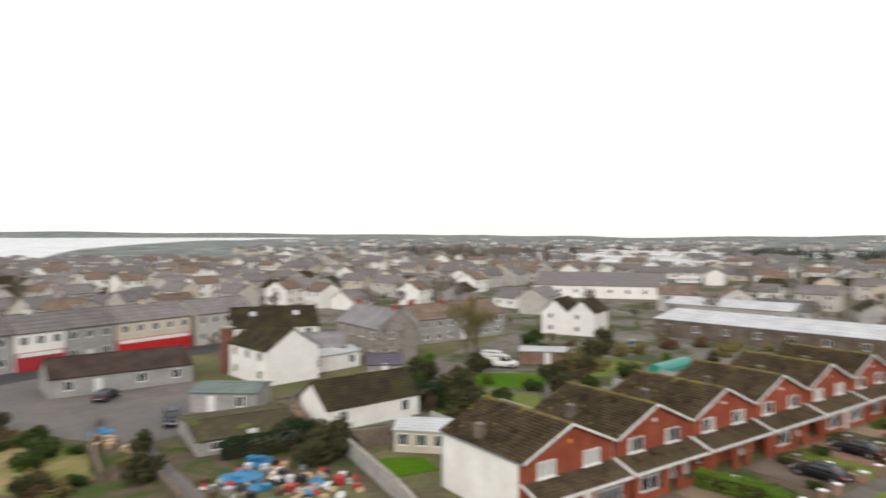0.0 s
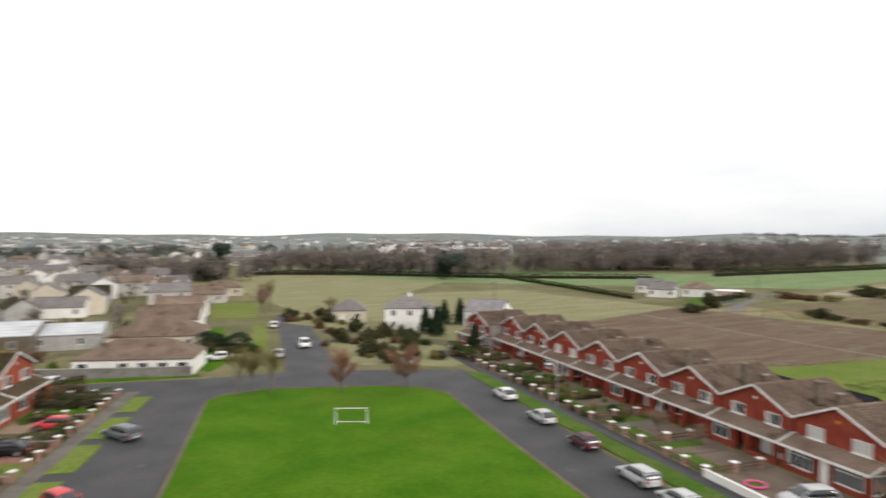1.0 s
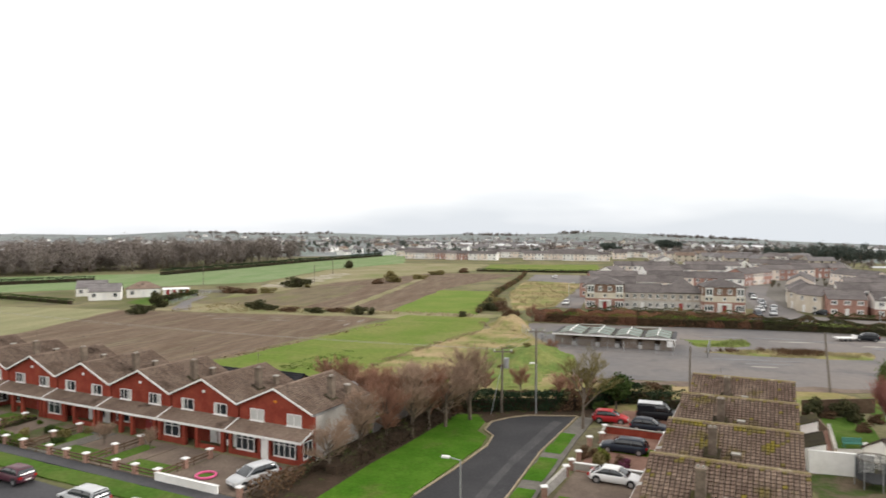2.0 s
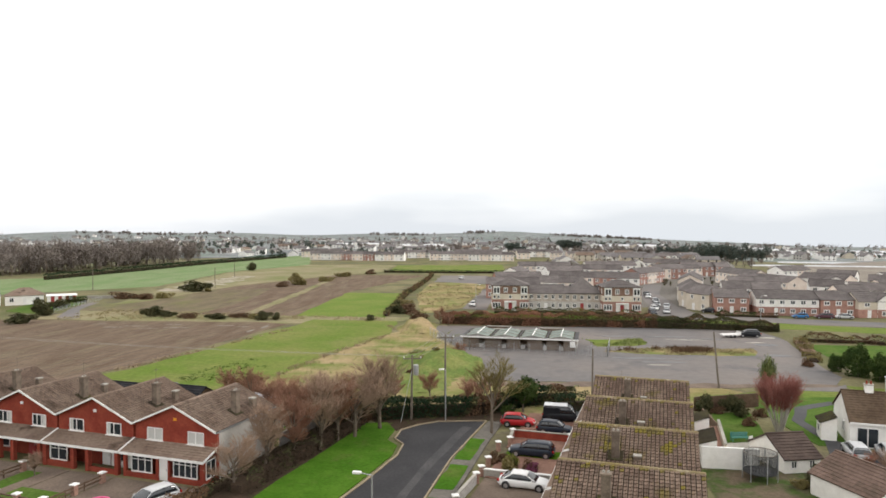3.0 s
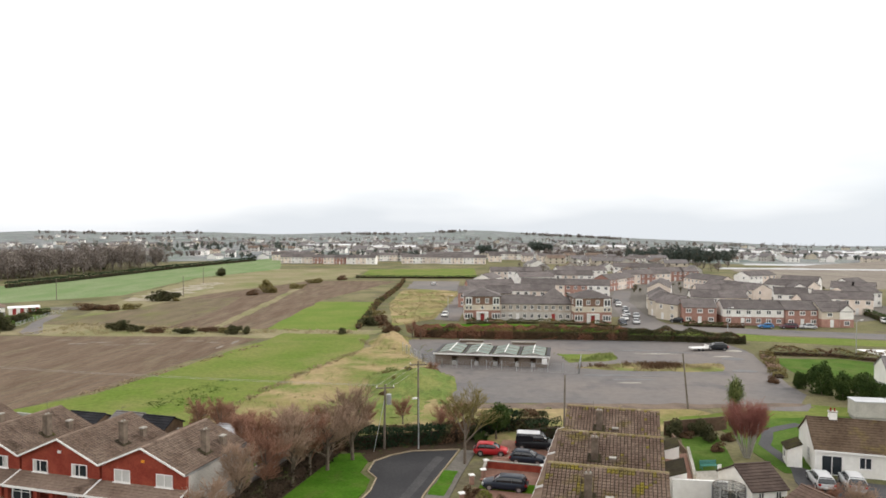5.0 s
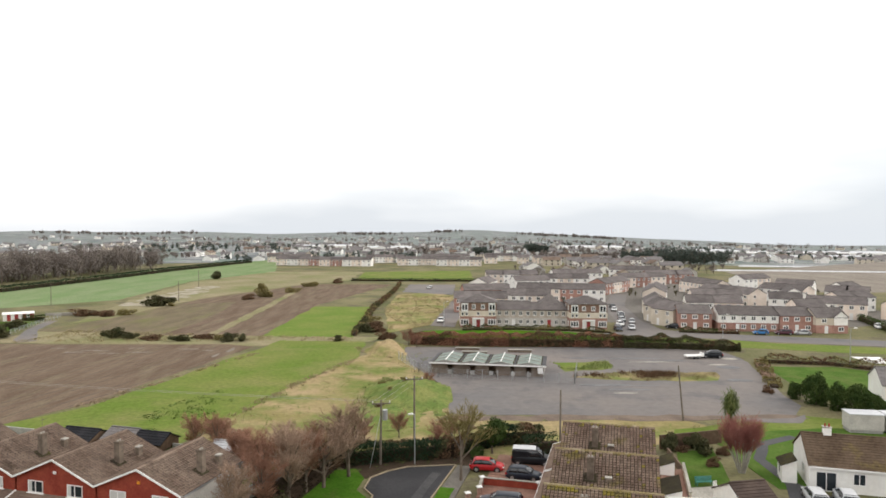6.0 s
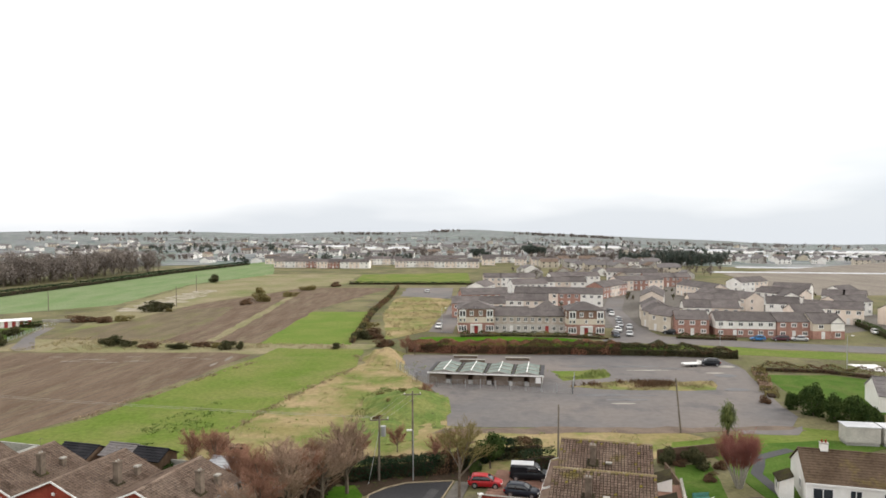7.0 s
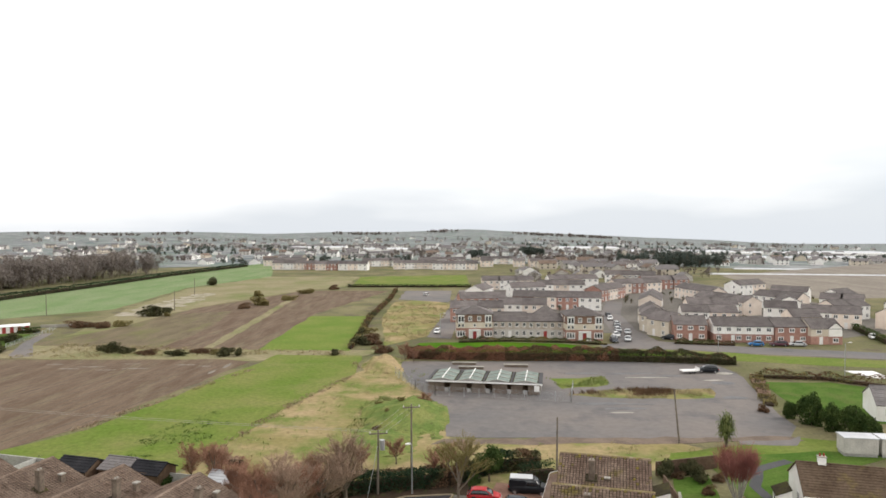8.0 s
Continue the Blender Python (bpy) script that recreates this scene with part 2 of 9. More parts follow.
M_HEATH = mat("waste_grass", (0.25, 0.215, 0.135), (0.20, 0.185, 0.10), 20, 1.2, 0.95, 0.1, spots=(0.15, 0.17, 0.065), spot_size=24, spot_at=0.48, spot_soft=0.2, spec=0.04)
M_BANK = mat("mound_grass", (0.11, 0.16, 0.042), (0.18, 0.195, 0.065), 3.5, 0.5, 0.95, 0.15, spots=(0.075, 0.085, 0.035), spot_size=2.2, spot_at=0.56, spot_soft=0.12, spec=0.04)
M_BEIGE = mat("beige_stone_render", (0.43, 0.375, 0.32), (0.52, 0.46, 0.40), 2.0, 0.3, 0.85, 0.006, rand=0.1, spec=0.12)
M_CHIM = mat("stained_render", (0.20, 0.16, 0.125), (0.12, 0.095, 0.075), 0.8, 0.15, 0.9, 0.008, rand=0.15, spec=0.1)
M_YELLOWMOSS = mat("yellow_moss_ridge", (0.13, 0.105, 0.06), (0.22, 0.18, 0.035), 0.9, 0.15, 0.95, 0.03, spots=(0.07, 0.055, 0.04), spot_size=1.2, spot_at=0.55, spec=0.05)
M_WETTAR = mat("wet_tarmac", (0.062, 0.062, 0.066), (0.10, 0.098, 0.10), 2.5, 0.4, 0.5, 0.01, spec=0.3)
M_KERB = mat("tan_kerb", (0.26, 0.21, 0.14), (0.34, 0.28, 0.195), 1.5, 0.2, 0.85, 0.01, spec=0.1)
M_VILLAGE = mat("village_ground", (0.14, 0.125, 0.11), (0.20, 0.185, 0.165), 12, 1.5, 0.95, 0.05, spots=(0.075, 0.085, 0.04), spot_size=10, spot_at=0.46, spot_soft=0.12, spec=0.05)
M_DARKWALL = mat("brown_stone_wall", (0.13, 0.10, 0.08), (0.19, 0.155, 0.125), 2.0, 0.3, 0.9, 0.01, rand=0.1, spec=0.1)
M_STONE = mat("grey_brown_stone", (0.25, 0.225, 0.195), (0.32, 0.29, 0.255), 1.6, 0.25, 0.9, 0.015, spots=(0.13, 0.11, 0.095), spot_size=1.0, spot_at=0.55, spec=0.08)
M_PALESLATE = mat("pale_blue_slate", (0.20, 0.19, 0.20), (0.27, 0.255, 0.265), 2.0, 0.3, 0.65, 0.01, spec=0.2)
M_WASTE = mat("scrapyard_dirt", (0.13, 0.10, 0.07), (0.09, 0.085, 0.05), 3, 0.4, 0.95, 0.08, spots=(0.06, 0.09, 0.025), spot_size=3, spot_at=0.48, spot_soft=0.12, spec=0.05)
# conifer green lightened and greyed: distance haze put into the colour
M_FARPINE = mat("hazed_pine_needles", (0.075, 0.092, 0.08), (0.105, 0.122, 0.105), 6, 1.5, 0.95, spec=0.04, grain=0.15)
M_SHEDROOF = mat("dark_corrugated_roof", (0.052, 0.036, 0.03), (0.08, 0.057, 0.047), 2, 0.3, 0.8, 0.01, spec=0.15)
M_GARDENLAWN = mat("garden_lawn", (0.055, 0.11, 0.018), (0.085, 0.135, 0.028), 4, 0.35, 0.95, 0.03, spots=(0.10, 0.12, 0.035), spot_size=5, spot_at=0.5, spot_soft=0.25, spec=0.03)
M_FURROW = mat("turned_soil", (0.112, 0.085, 0.065), (0.15, 0.118, 0.089), 2.5, 0.4, 0.95, 0.05, spec=0.04)
M_PUDDLE = mat("pale_wet_soil", (0.18, 0.16, 0.135), (0.23, 0.205, 0.175), 2, 0.3, 0.8, 0.0, spec=0.04, grain=0.08)
M_BARESOIL = mat("bare_pale_soil", (0.19, 0.165, 0.14), (0.24, 0.215, 0.18), 40, 4, 0.95, 0.05, stretch=(20, 4), spec=0.04)
M_STUBBLE = mat("weedy_soil", (0.128, 0.105, 0.068), (0.165, 0.135, 0.088), 12, 0.8, 0.95, 0.1, stretch=(66, 3), spots=(0.15, 0.155, 0.06), spot_size=18, spot_at=0.5, spot_soft=0.25, spec=0.04)
M_CONIFER = mat("conifer_needles", (0.022, 0.04, 0.022), (0.035, 0.055, 0.028), 1.2, 0.2, 0.9, spec=0.04)



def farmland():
    """A patchwork of winter fields, woods and stubble, paled and blued to paint in haze."""
    m = mat("hazed_farmland", (0.5, 0.5, 0.5), (0.6, 0.6, 0.6), 60, 8, 0.95, spec=0.04)
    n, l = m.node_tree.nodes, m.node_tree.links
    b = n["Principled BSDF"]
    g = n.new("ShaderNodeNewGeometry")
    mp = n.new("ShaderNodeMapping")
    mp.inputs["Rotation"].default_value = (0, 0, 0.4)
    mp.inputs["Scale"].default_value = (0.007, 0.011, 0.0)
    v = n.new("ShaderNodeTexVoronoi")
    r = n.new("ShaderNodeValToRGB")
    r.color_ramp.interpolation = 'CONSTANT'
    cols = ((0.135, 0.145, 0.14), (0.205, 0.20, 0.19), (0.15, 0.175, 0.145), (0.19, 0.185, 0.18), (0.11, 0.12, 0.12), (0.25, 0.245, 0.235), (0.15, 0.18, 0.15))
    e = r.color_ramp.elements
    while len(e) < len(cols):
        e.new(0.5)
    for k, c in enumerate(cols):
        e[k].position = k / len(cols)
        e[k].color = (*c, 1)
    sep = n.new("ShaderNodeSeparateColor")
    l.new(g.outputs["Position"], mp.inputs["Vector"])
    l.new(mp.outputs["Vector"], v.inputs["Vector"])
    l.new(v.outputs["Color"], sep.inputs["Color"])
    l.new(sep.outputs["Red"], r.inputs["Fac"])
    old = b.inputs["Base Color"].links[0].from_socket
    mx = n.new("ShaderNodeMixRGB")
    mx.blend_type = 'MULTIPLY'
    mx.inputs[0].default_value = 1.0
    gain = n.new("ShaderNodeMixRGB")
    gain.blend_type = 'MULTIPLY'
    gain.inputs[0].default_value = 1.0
    # bluish gain puts distance haze into the fields' colours
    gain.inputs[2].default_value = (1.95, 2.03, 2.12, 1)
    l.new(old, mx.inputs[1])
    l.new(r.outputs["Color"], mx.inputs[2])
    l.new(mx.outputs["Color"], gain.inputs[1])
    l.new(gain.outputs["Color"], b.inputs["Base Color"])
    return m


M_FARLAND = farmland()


# ---- mesh helpers ----
class MB:
    """Gathers vertices and faces for one mesh."""

    def __init__(self):
        self.v, self.f, self.m = [], [], []

    def add(self, vs, fs, mi=0):
        o = len(self.v)
        self.v += [tuple(p) for p in vs]
        self.f += [tuple(i + o for i in q) for q in fs]
        self.m += [mi] * len(fs)
        return self

    def box(self, x0, x1, y0, y1, z0, z1, mi=0, rz=0.0, at=(0, 0, 0)):
        c, s = math.cos(rz), math.sin(rz)
        vs = [(at[0] + x * c - y * s, at[1] + x * s + y * c, at[2] + z) for z in (z0, z1) for x, y in ((x0, y0), (x1, y0), (x1, y1), (x0, y1))]
        return self.add(vs, [(3, 2, 1, 0), (4, 5, 6, 7), (0, 1, 5, 4), (1, 2, 6, 5), (2, 3, 7, 6), (3, 0, 4, 7)], mi)

    def face(self, pts, mi=0):
        return self.add(pts, [tuple(range(len(pts)))], mi)

    def slab(self, pts, t, mi=0):
        """A flat piece with thickness t downwards."""
        n = len(pts)
        low = [(x, y, z - t) for x, y, z in pts]
        fs = [tuple(range(n)), tuple(range(2 * n - 1, n - 1, -1))] + [(i, i + n, (i + 1) % n + n, (i + 1) % n) for i in range(n)]
        return self.add(list(pts) + low, fs, mi)

    def rod(self, a, b, r0, r1=None, n=6, mi=0, cap=True):
        r1 = r0 if r1 is None else r1
        a, b = Vector(a), Vector(b)
        d = (b - a).normalized()
        u = d.cross((0, 0, 1) if abs(d.z) < 0.9 else (1, 0, 0)).normalized()
        w = d.cross(u)
        vs = [tuple(p + (u * math.cos(k * math.tau / n) + w * math.sin(k * math.tau / n)) * r) for p, r in ((a, r0), (b, r1)) for k in range(n)]
        fs = [(k, (k + 1) % n, (k + 1) % n + n, k + n) for k in range(n)]
        if cap:
            fs += [tuple(range(n - 1, -1, -1)), tuple(range(n, 2 * n))]
        return self.add(vs, fs, mi)

    def mesh(self, name, mats):
        me = bpy.data.meshes.new(name)
        me.from_pydata(self.v, [], self.f)
        for m in mats if isinstance(mats, (list, tuple)) else [mats]:
            me.materials.append(m)
        me.polygons.foreach_set("material_index", self.m)
        me.update()
        return me


def part(name, mb, material, parent=None, label="", at=None):
    ob = new(name, mb.mesh(name, material) if isinstance(mb, MB) else mb)
    ob.parent = parent
    if at:
        ob.location = at
    return tagged(ob, label)


def thing(name, label, category, group="", kind=""):
    return tagged(new(name), label, category, group, kind)


rnd = random.Random(7)


def jag(pts, step=6.0, amount=0.5):
    """A polygon's outline cut into short steps with a small waver."""
    out = []
    for (x0, y0), (x1, y1) in zip(pts, pts[1:] + pts[:1]):
        k = max(1, int(math.hypot(x1 - x0, y1 - y0) / step))
        for i in range(k):
            j = amount if i else 0
            out.append((x0 + (x1 - x0) * i / k + rnd.uniform(-j, j), y0 + (y1 - y0) * i / k + rnd.uniform(-j, j)))
    return out


def patch(name, pts, z, material, label, category="ground", step=5.0, amount=0.5, t=0.12):
    mb = MB().slab([(x, y, z) for x, y in jag(pts, step, amount)], t)
    ob = part(name, mb, material)
    return tagged(ob, label, category, kind="structure")


# ---- ground: one sheet that falls away to the sea in the far distance ----
def fall(x, y):
    d = math.hypot(x, y)
    az = math.degrees(math.atan2(x, y))
    if d < 480:
        return 0.0
    k = (d - 480) / 3200
    right = min(max((az - 8) / 18, 0), 1) * (1 - min(max((az - 90) / 30, 0), 1))
    left = min(max((az + 135) / 20, 0), 1)
    base = -6 - 46 * right - 8 * (1 - left)
    hills = (9 + 7 * math.sin(az * 0.21 + 1) + 4 * math.sin(az * 0.57)) * (1 - right) * left
    z = k * base + hills * max(0, min(1, (d - 1500) / 1300)) + noise.noise((x * 0.002, y * 0.002, 3)) * 8 * min(1, k * 2) * left
    if az < -120:
        shore = 540 + max(0, az + 152) * 98
        z = -9.0 if d > shore and az < -127 else max(z, -0.6)
    if az < -116 and d > 2800:
        z = min(1, (d - 2800) / 500) * (6 + 16 * min(1, max(0, (-az - 116) / 30)) + 3 * math.sin(az * 0.5)) - 2
    return z


mb = MB()
rings = [0, 60, 140, 240, 360, 480, 600, 760, 950, 1060, 1200, 1350, 1500, 1700, 1900, 2300, 2700, 2850, 3100, 3500, 4000, 4500]
SEG = 240
for ri, r in enumerate(rings):
    for k in range(SEG):
        a = k * math.tau / SEG
        x, y = r * math.sin(a), r * math.cos(a)
        mb.v.append((x, y, fall(x, y)))
for ri in range(len(rings) - 1):
    for k in range(SEG):
        a, b = ri * SEG + k, ri * SEG + (k + 1) % SEG
        mb.f.append((a, a + SEG, b + SEG, b))
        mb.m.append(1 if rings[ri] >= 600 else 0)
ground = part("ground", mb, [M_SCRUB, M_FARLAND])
tagged(ground, "flat coastal land with rough olive and straw-coloured grass", "ground", kind="structure")

sea = MB().slab([(-150, -420, -1.2), (-700, -600, -1.2), (-1500, -1100, -1.2), (-2900, -2150, -1.2), (-900, -3600, -1.2), (1500, -3600, -1.2), (600, -900, -1.2)], 0.3)
tagged(part("water", sea, M_WATER), "pale grey sea of the bay under an overcast sky", "sea", kind="structure")


# ---- roads, green, fields ----
patch("green", [(-14, -2), (-56.5, 12.4), (-86.5, 25.2), (-88.3, 28), (-88.3, 34), (-80.5, 48.5), (-77, 52), (-72, 52.9), (-52, 46), (-36.8, 41), (-20, 36)], 0.10, M_LAWN, "bright mown lawn of the estate green", "lawn", 6, 0.15)
patch("road_1", [(-15, 32.5), (-20, 36.6), (-36.8, 41.3), (-52, 46.3), (-72, 53.2), (-77, 52.4), (-84, 64), (-79, 64.2), (-62, 56.8), (-35.3, 48.2), (-22, 44.5), (-12, 41)], 0.030, M_ASPHALT, "dark asphalt street along the green", "road", 6, 0.05)
patch("road_2", [(-88.6, 28), (-88.6, 34), (-77, 52.2), (-84, 63), (-94, 48), (-148, 67.5), (-165, 73), (-166, 66.5), (-149, 60.3), (-97.5, 40.5), (-99.5, 29.5), (-106, 13), (-112, -2), (-105, -5), (-93.6, 24)], 0.038, M_ASPHALT, "dark asphalt street at the end of the green", "road", 6, 0.05)
patch("road_3", [(-93.6, 25.9), (-60.3, 7.8), (-20, -9), (-13, -3), (-56.9, 12.3), (-87, 25.6), (-88.3, 28)], 0.034, M_ASPHALT, "dark asphalt street beside the gabled houses", "road", 6, 0.05)
patch("road_4", [(-18, 34), (-14, 44), (-11.1, 53.6), (-8.8, 60.2), (-6.6, 67.5), (-6.3, 71), (-7.4, 73), (-7.0, 76.2), (-5.2, 78.2), (-3, 79.6), (2.6, 80.2), (-1.3, 66.7), (-3.6, 55), (-7, 41), (-10, 30)], 0.042, M_TARMAC, "dark asphalt cul-de-sac with a turning head", "road", 6, 0.05)
patch("road_wear", [(-6.2, 50), (-4.6, 58), (-2.4, 66.5), (0.9, 77.5), (-0.1, 78), (-3.3, 67), (-5.4, 58), (-7.2, 50)], 0.046, M_WORN, "paler worn strip of the cul-de-sac", "road", 3, 0.12, 0.02)
patch("lawn_strip", [(-19.2, 50), (-12.2, 50), (-9.4, 60), (-7.2, 67.5), (-7.0, 70.5), (-8.3, 72.6), (-7.8, 76), (-9, 79), (-11.4, 78.6), (-13.8, 70), (-16.8, 60)], 0.11, M_LUSH, "bright green verge beside the cul-de-sac", "lawn", 4, 0.15)
patch("field_1", [(-150, 62), (-63, 96), (-55, 110), (-42.7, 162), (-49, 165), (-104.5, 166.5), (-190, 168), (-200, 100)], 0.03, M_PLOUGH, "brown ploughed field", "field")
patch("leaf_litter", [(-23, 50), (-17.6, 50), (-15.5, 60), (-13.2, 70), (-11.2, 78.8), (-12, 82), (-24, 84), (-20, 70)], 0.055, M_LITTER_SHADE, "dark leaf litter beneath the bare trees", "ground", 2, 0.4)
patch("field_10", [(-150, 62.5), (-98, 82.5), (-112, 125), (-118, 167), (-190, 168), (-200, 100)], 0.045, M_OLIVE, "dull olive field behind the houses", "field")
patch("field_2", [(-66, 90), (-61, 99), (-54.2, 108), (-41.6, 156), (-38.6, 171), (-17.1, 169), (-16.3, 149), (-26, 119), (-30.3, 100), (-34, 86), (-24, 78), (-48, 80)], 0.04, M_STRIP, "strip of green pasture", "field")
patch("headland", [(-110, 168), (-42, 163), (-16, 169), (-12, 176), (-45, 178.5), (-80, 181), (-110, 191)], 0.026, M_HEATH, "tan grass headland between two fields", "grass", 5, 0.8)
patch("field_11", [(-110, 187), (-101, 213), (-96, 250), (-76, 262), (-70, 215), (-72, 181)], 0.040, M_STUBBLE, "weedy olive corner of the ploughed field", "field", 5, 0.4)
patch("grass_track", [(-60.2, 180), (-57.6, 180), (-58.6, 250), (-60.4, 300), (-63.4, 303), (-61.4, 250)], 0.075, M_HEATH, "grassy track between two strips of soil", "grass", 4, 0.5)
patch("field_3", [(-108, 190), (-98.9, 213), (-92.7, 272), (-63, 344), (-20.2, 342), (-42.3, 253), (-45.2, 178), (-80, 180)], 0.03, M_PLOUGH, "brown ploughed field", "field")
patch("field_4", [(-45, 177.8), (-20.9, 175.5), (-22.2, 244.4), (-42.8, 245)], 0.045, M_BRIGHT, "small rectangular green field", "field")
patch("field_5", [(-12.4, 183), (1.5, 202), (9.1, 279), (-0.2, 300), (-15, 290), (-17, 240)], 0.03, M_DRY, "field of straw-coloured dead grass", "field")
patch("field_6", [(-44.3, 441), (24.3, 454), (21.6, 363), (-42.8, 366)], 0.03, M_STRIP, "green playing field", "field")
patch("field_7", [(-151, 241), (-124, 268), (-129, 362), (-103, 444), (-142, 623), (-189, 447), (-196, 313), (-330, 215), (-300, 150), (-230, 170)], 0.035, M_WINTER, "pale green field of winter crop", "field")
patch("field_9", [(-108, 200), (-118, 262), (-127, 362), (-103, 444), (-46, 440), (-46, 366), (-64, 345), (-94, 272), (-100, 214)], 0.02, M_HEATH, "waste ground of tan dead grass", "field", 6, 1.5)
patch("field_8", [(-150, 80), (-170, 90), (-250, 190), (-330, 160), (-300, 90), (-170, 74)], 0.028, M_OLIVE, "olive stubble field behind the houses", "field")
patch("car_park", [(2.4, 103), (20, 101.5), (35.6, 100.8), (54, 100.2), (58.7, 106.9), (60.7, 118.8), (63.7, 131.4), (66.5, 142), (66, 157), (56, 159.3), (32, 160.6), (-7, 161.5), (-6, 146), (-2, 133), (1.9, 120)], 0.035, M_LOT, "worn grey tarmac of a disused car park", "tarmac", 5, 0.6)
patch("verge", [(25.7, 127.9), (36.5, 132.5), (55.4, 132), (53, 125), (38.9, 125)], 0.05, M_DRY, "overgrown island of dead grass in the tarmac", "grass", 3, 0.7)
patch("scrub_strip", [(-16.3, 149), (-26, 119), (-30.3, 100), (-33, 86), (-12, 80), (14, 82), (40, 92), (36, 100), (3, 100), (0, 128), (-2, 160), (-8, 165)], 0.025, M_DRY, "rough ground of dead grass and scrub", "grass", 4, 1.0)
patch("estate_lawn", [(-6, 166), (60, 166), (60, 172), (46, 178), (36, 185), (20, 188), (-3, 187)], 0.03, M_LAWN, "strip of lawn before the estate", "lawn", 6, 0.4)


# ---- windows, doors, roofs ----
WINDOWS = {}


def grid_frame(xs, zs, solid, d0, d1, place):
    """One joined lattice: the cells of a grid that are solid, from depth d0 to d1."""
    mb, ids = MB(), {}

    def vid(i, j, d):
        key = (i, j, d)
        if key not in ids:
            ids[key] = len(mb.v)
            mb.v.append(place(xs[i], zs[j], d))
        return ids[key]
    nx, nz = len(xs) - 1, len(zs) - 1
    for i in range(nx):
        for j in range(nz):
            if not solid(i, j):
                continue
            for d in (d0, d1):
                q = [vid(i, j, d), vid(i + 1, j, d), vid(i + 1, j + 1, d), vid(i, j + 1, d)]
                mb.f.append(tuple(q if d == d1 else q[::-1]))
                mb.m.append(0)
            for di, dj, e in ((-1, 0, ((i, j + 1), (i, j))), (1, 0, ((i + 1, j), (i + 1, j + 1))), (0, -1, ((i, j), (i + 1, j))), (0, 1, ((i + 1, j + 1), (i, j + 1)))):
                a, b = i + di, j + dj
                if 0 <= a < nx and 0 <= b < nz and solid(a, b):
                    continue
                mb.f.append((vid(*e[0], d0), vid(*e[1], d0), vid(*e[1], d1), vid(*e[0], d1)))
                mb.m.append(0)
    return mb


def window(parent, x, y, z, w, h, face=-1, axis="y", frame_mat=None, pane_mat=None, bars=2, deep=True, thick=0.07):
    """A white-framed window whose middle is at (x, y, z) on a wall that faces face along axis."""
    key = (round(w, 2), round(h, 2), face, axis, bars, thick)
    if key not in WINDOWS:
        t = thick
        xs = [-w / 2, -w / 2 + t]
        for k in range(1, bars):
            bx = -w / 2 + w * k / bars
            xs += [bx - t / 2, bx + t / 2]
        xs += [w / 2 - t, w / 2]
        zs = [-h / 2 - 0.06, -h / 2 + t, h * 0.2, h * 0.2 + 0.05, h / 2 - t, h / 2] if h > 1.2 and w > 1.9 else [-h / 2 - 0.06, -h / 2 + t, h / 2 - t, h / 2]
        place = (lambda u, v, d: (u, d * face, v)) if axis == "y" else (lambda u, v, d: (d * face, u, v))
        nj = len(zs) - 2
        fr = grid_frame(xs, zs, lambda i, j: i % 2 == 0 or j in (0, nj) or j % 2 == 0, -0.04, 0.07, place)
        pn = MB()
        if axis == "y":
            pn.box(-w / 2 + 0.02, w / 2 - 0.02, min(0.0, 0.025 * face), max(0.0, 0.025 * face), -h / 2 + 0.02, h / 2 - 0.02)
        else:
            pn.box(min(0.0, 0.025 * face), max(0.0, 0.025 * face), -w / 2 + 0.02, w / 2 - 0.02, -h / 2 + 0.02, h / 2 - 0.02)
        far = MB()
        far.add(fr.v, fr.f, 0)
        far.add(pn.v, pn.f, 1)
        WINDOWS[key] = (fr.mesh("window", M_TRIM), pn, {}, far.mesh("window", [M_TRIM, M_GLASS]))
    fm, pn, panes, whole = WINDOWS[key]
    if not deep:
        return part("window", whole, None, parent, at=(x, y, z))
    pm = pane_mat or M_GLASS
    if pm.name not in panes:
        panes[pm.name] = pn.mesh("pane", pm)
    wo = part("window", fm, None, parent, at=(x, y, z))
    part("pane", panes[pm.name], None, wo)
    return wo


def slope(a, b, c, d, n, lift=0.04, t=0.12):
    """One roof slope of n stepped tile courses: a, b along the eave, c above b and d above a at the ridge."""
    a, b, c, d = (Vector(p) for p in (a, b, c, d))
    nrm = (b - a).cross(d - a).normalized()
    mb = MB()
    left, right = [], []
    for i in range(n):
        f0, f1 = i / n, (i + 1) / n
        for f, h in ((f0, lift), (f1, 0.0)):
            left.append(a.lerp(d, f) + nrm * h)
            right.append(b.lerp(c, f) + nrm * h)
    k = len(left)
    mb.v = [tuple(p) for p in left + right] + [tuple(p - nrm * t) for p in (a, b, c, d)]
    for i in range(k - 1):
        mb.f.append((i, i + k, i + k + 1, i + 1))
    A, B, C, D = 2 * k, 2 * k + 1, 2 * k + 2, 2 * k + 3
    mb.f += [(A, D, C, B), (A, B, k, 0), (C, D, k - 1, 2 * k - 1), tuple([A] + list(range(k)) + [D]), tuple([C] + list(range(2 * k - 1, k - 1, -1)) + [B])]
    mb.m = [0] * len(mb.f)
    return mb


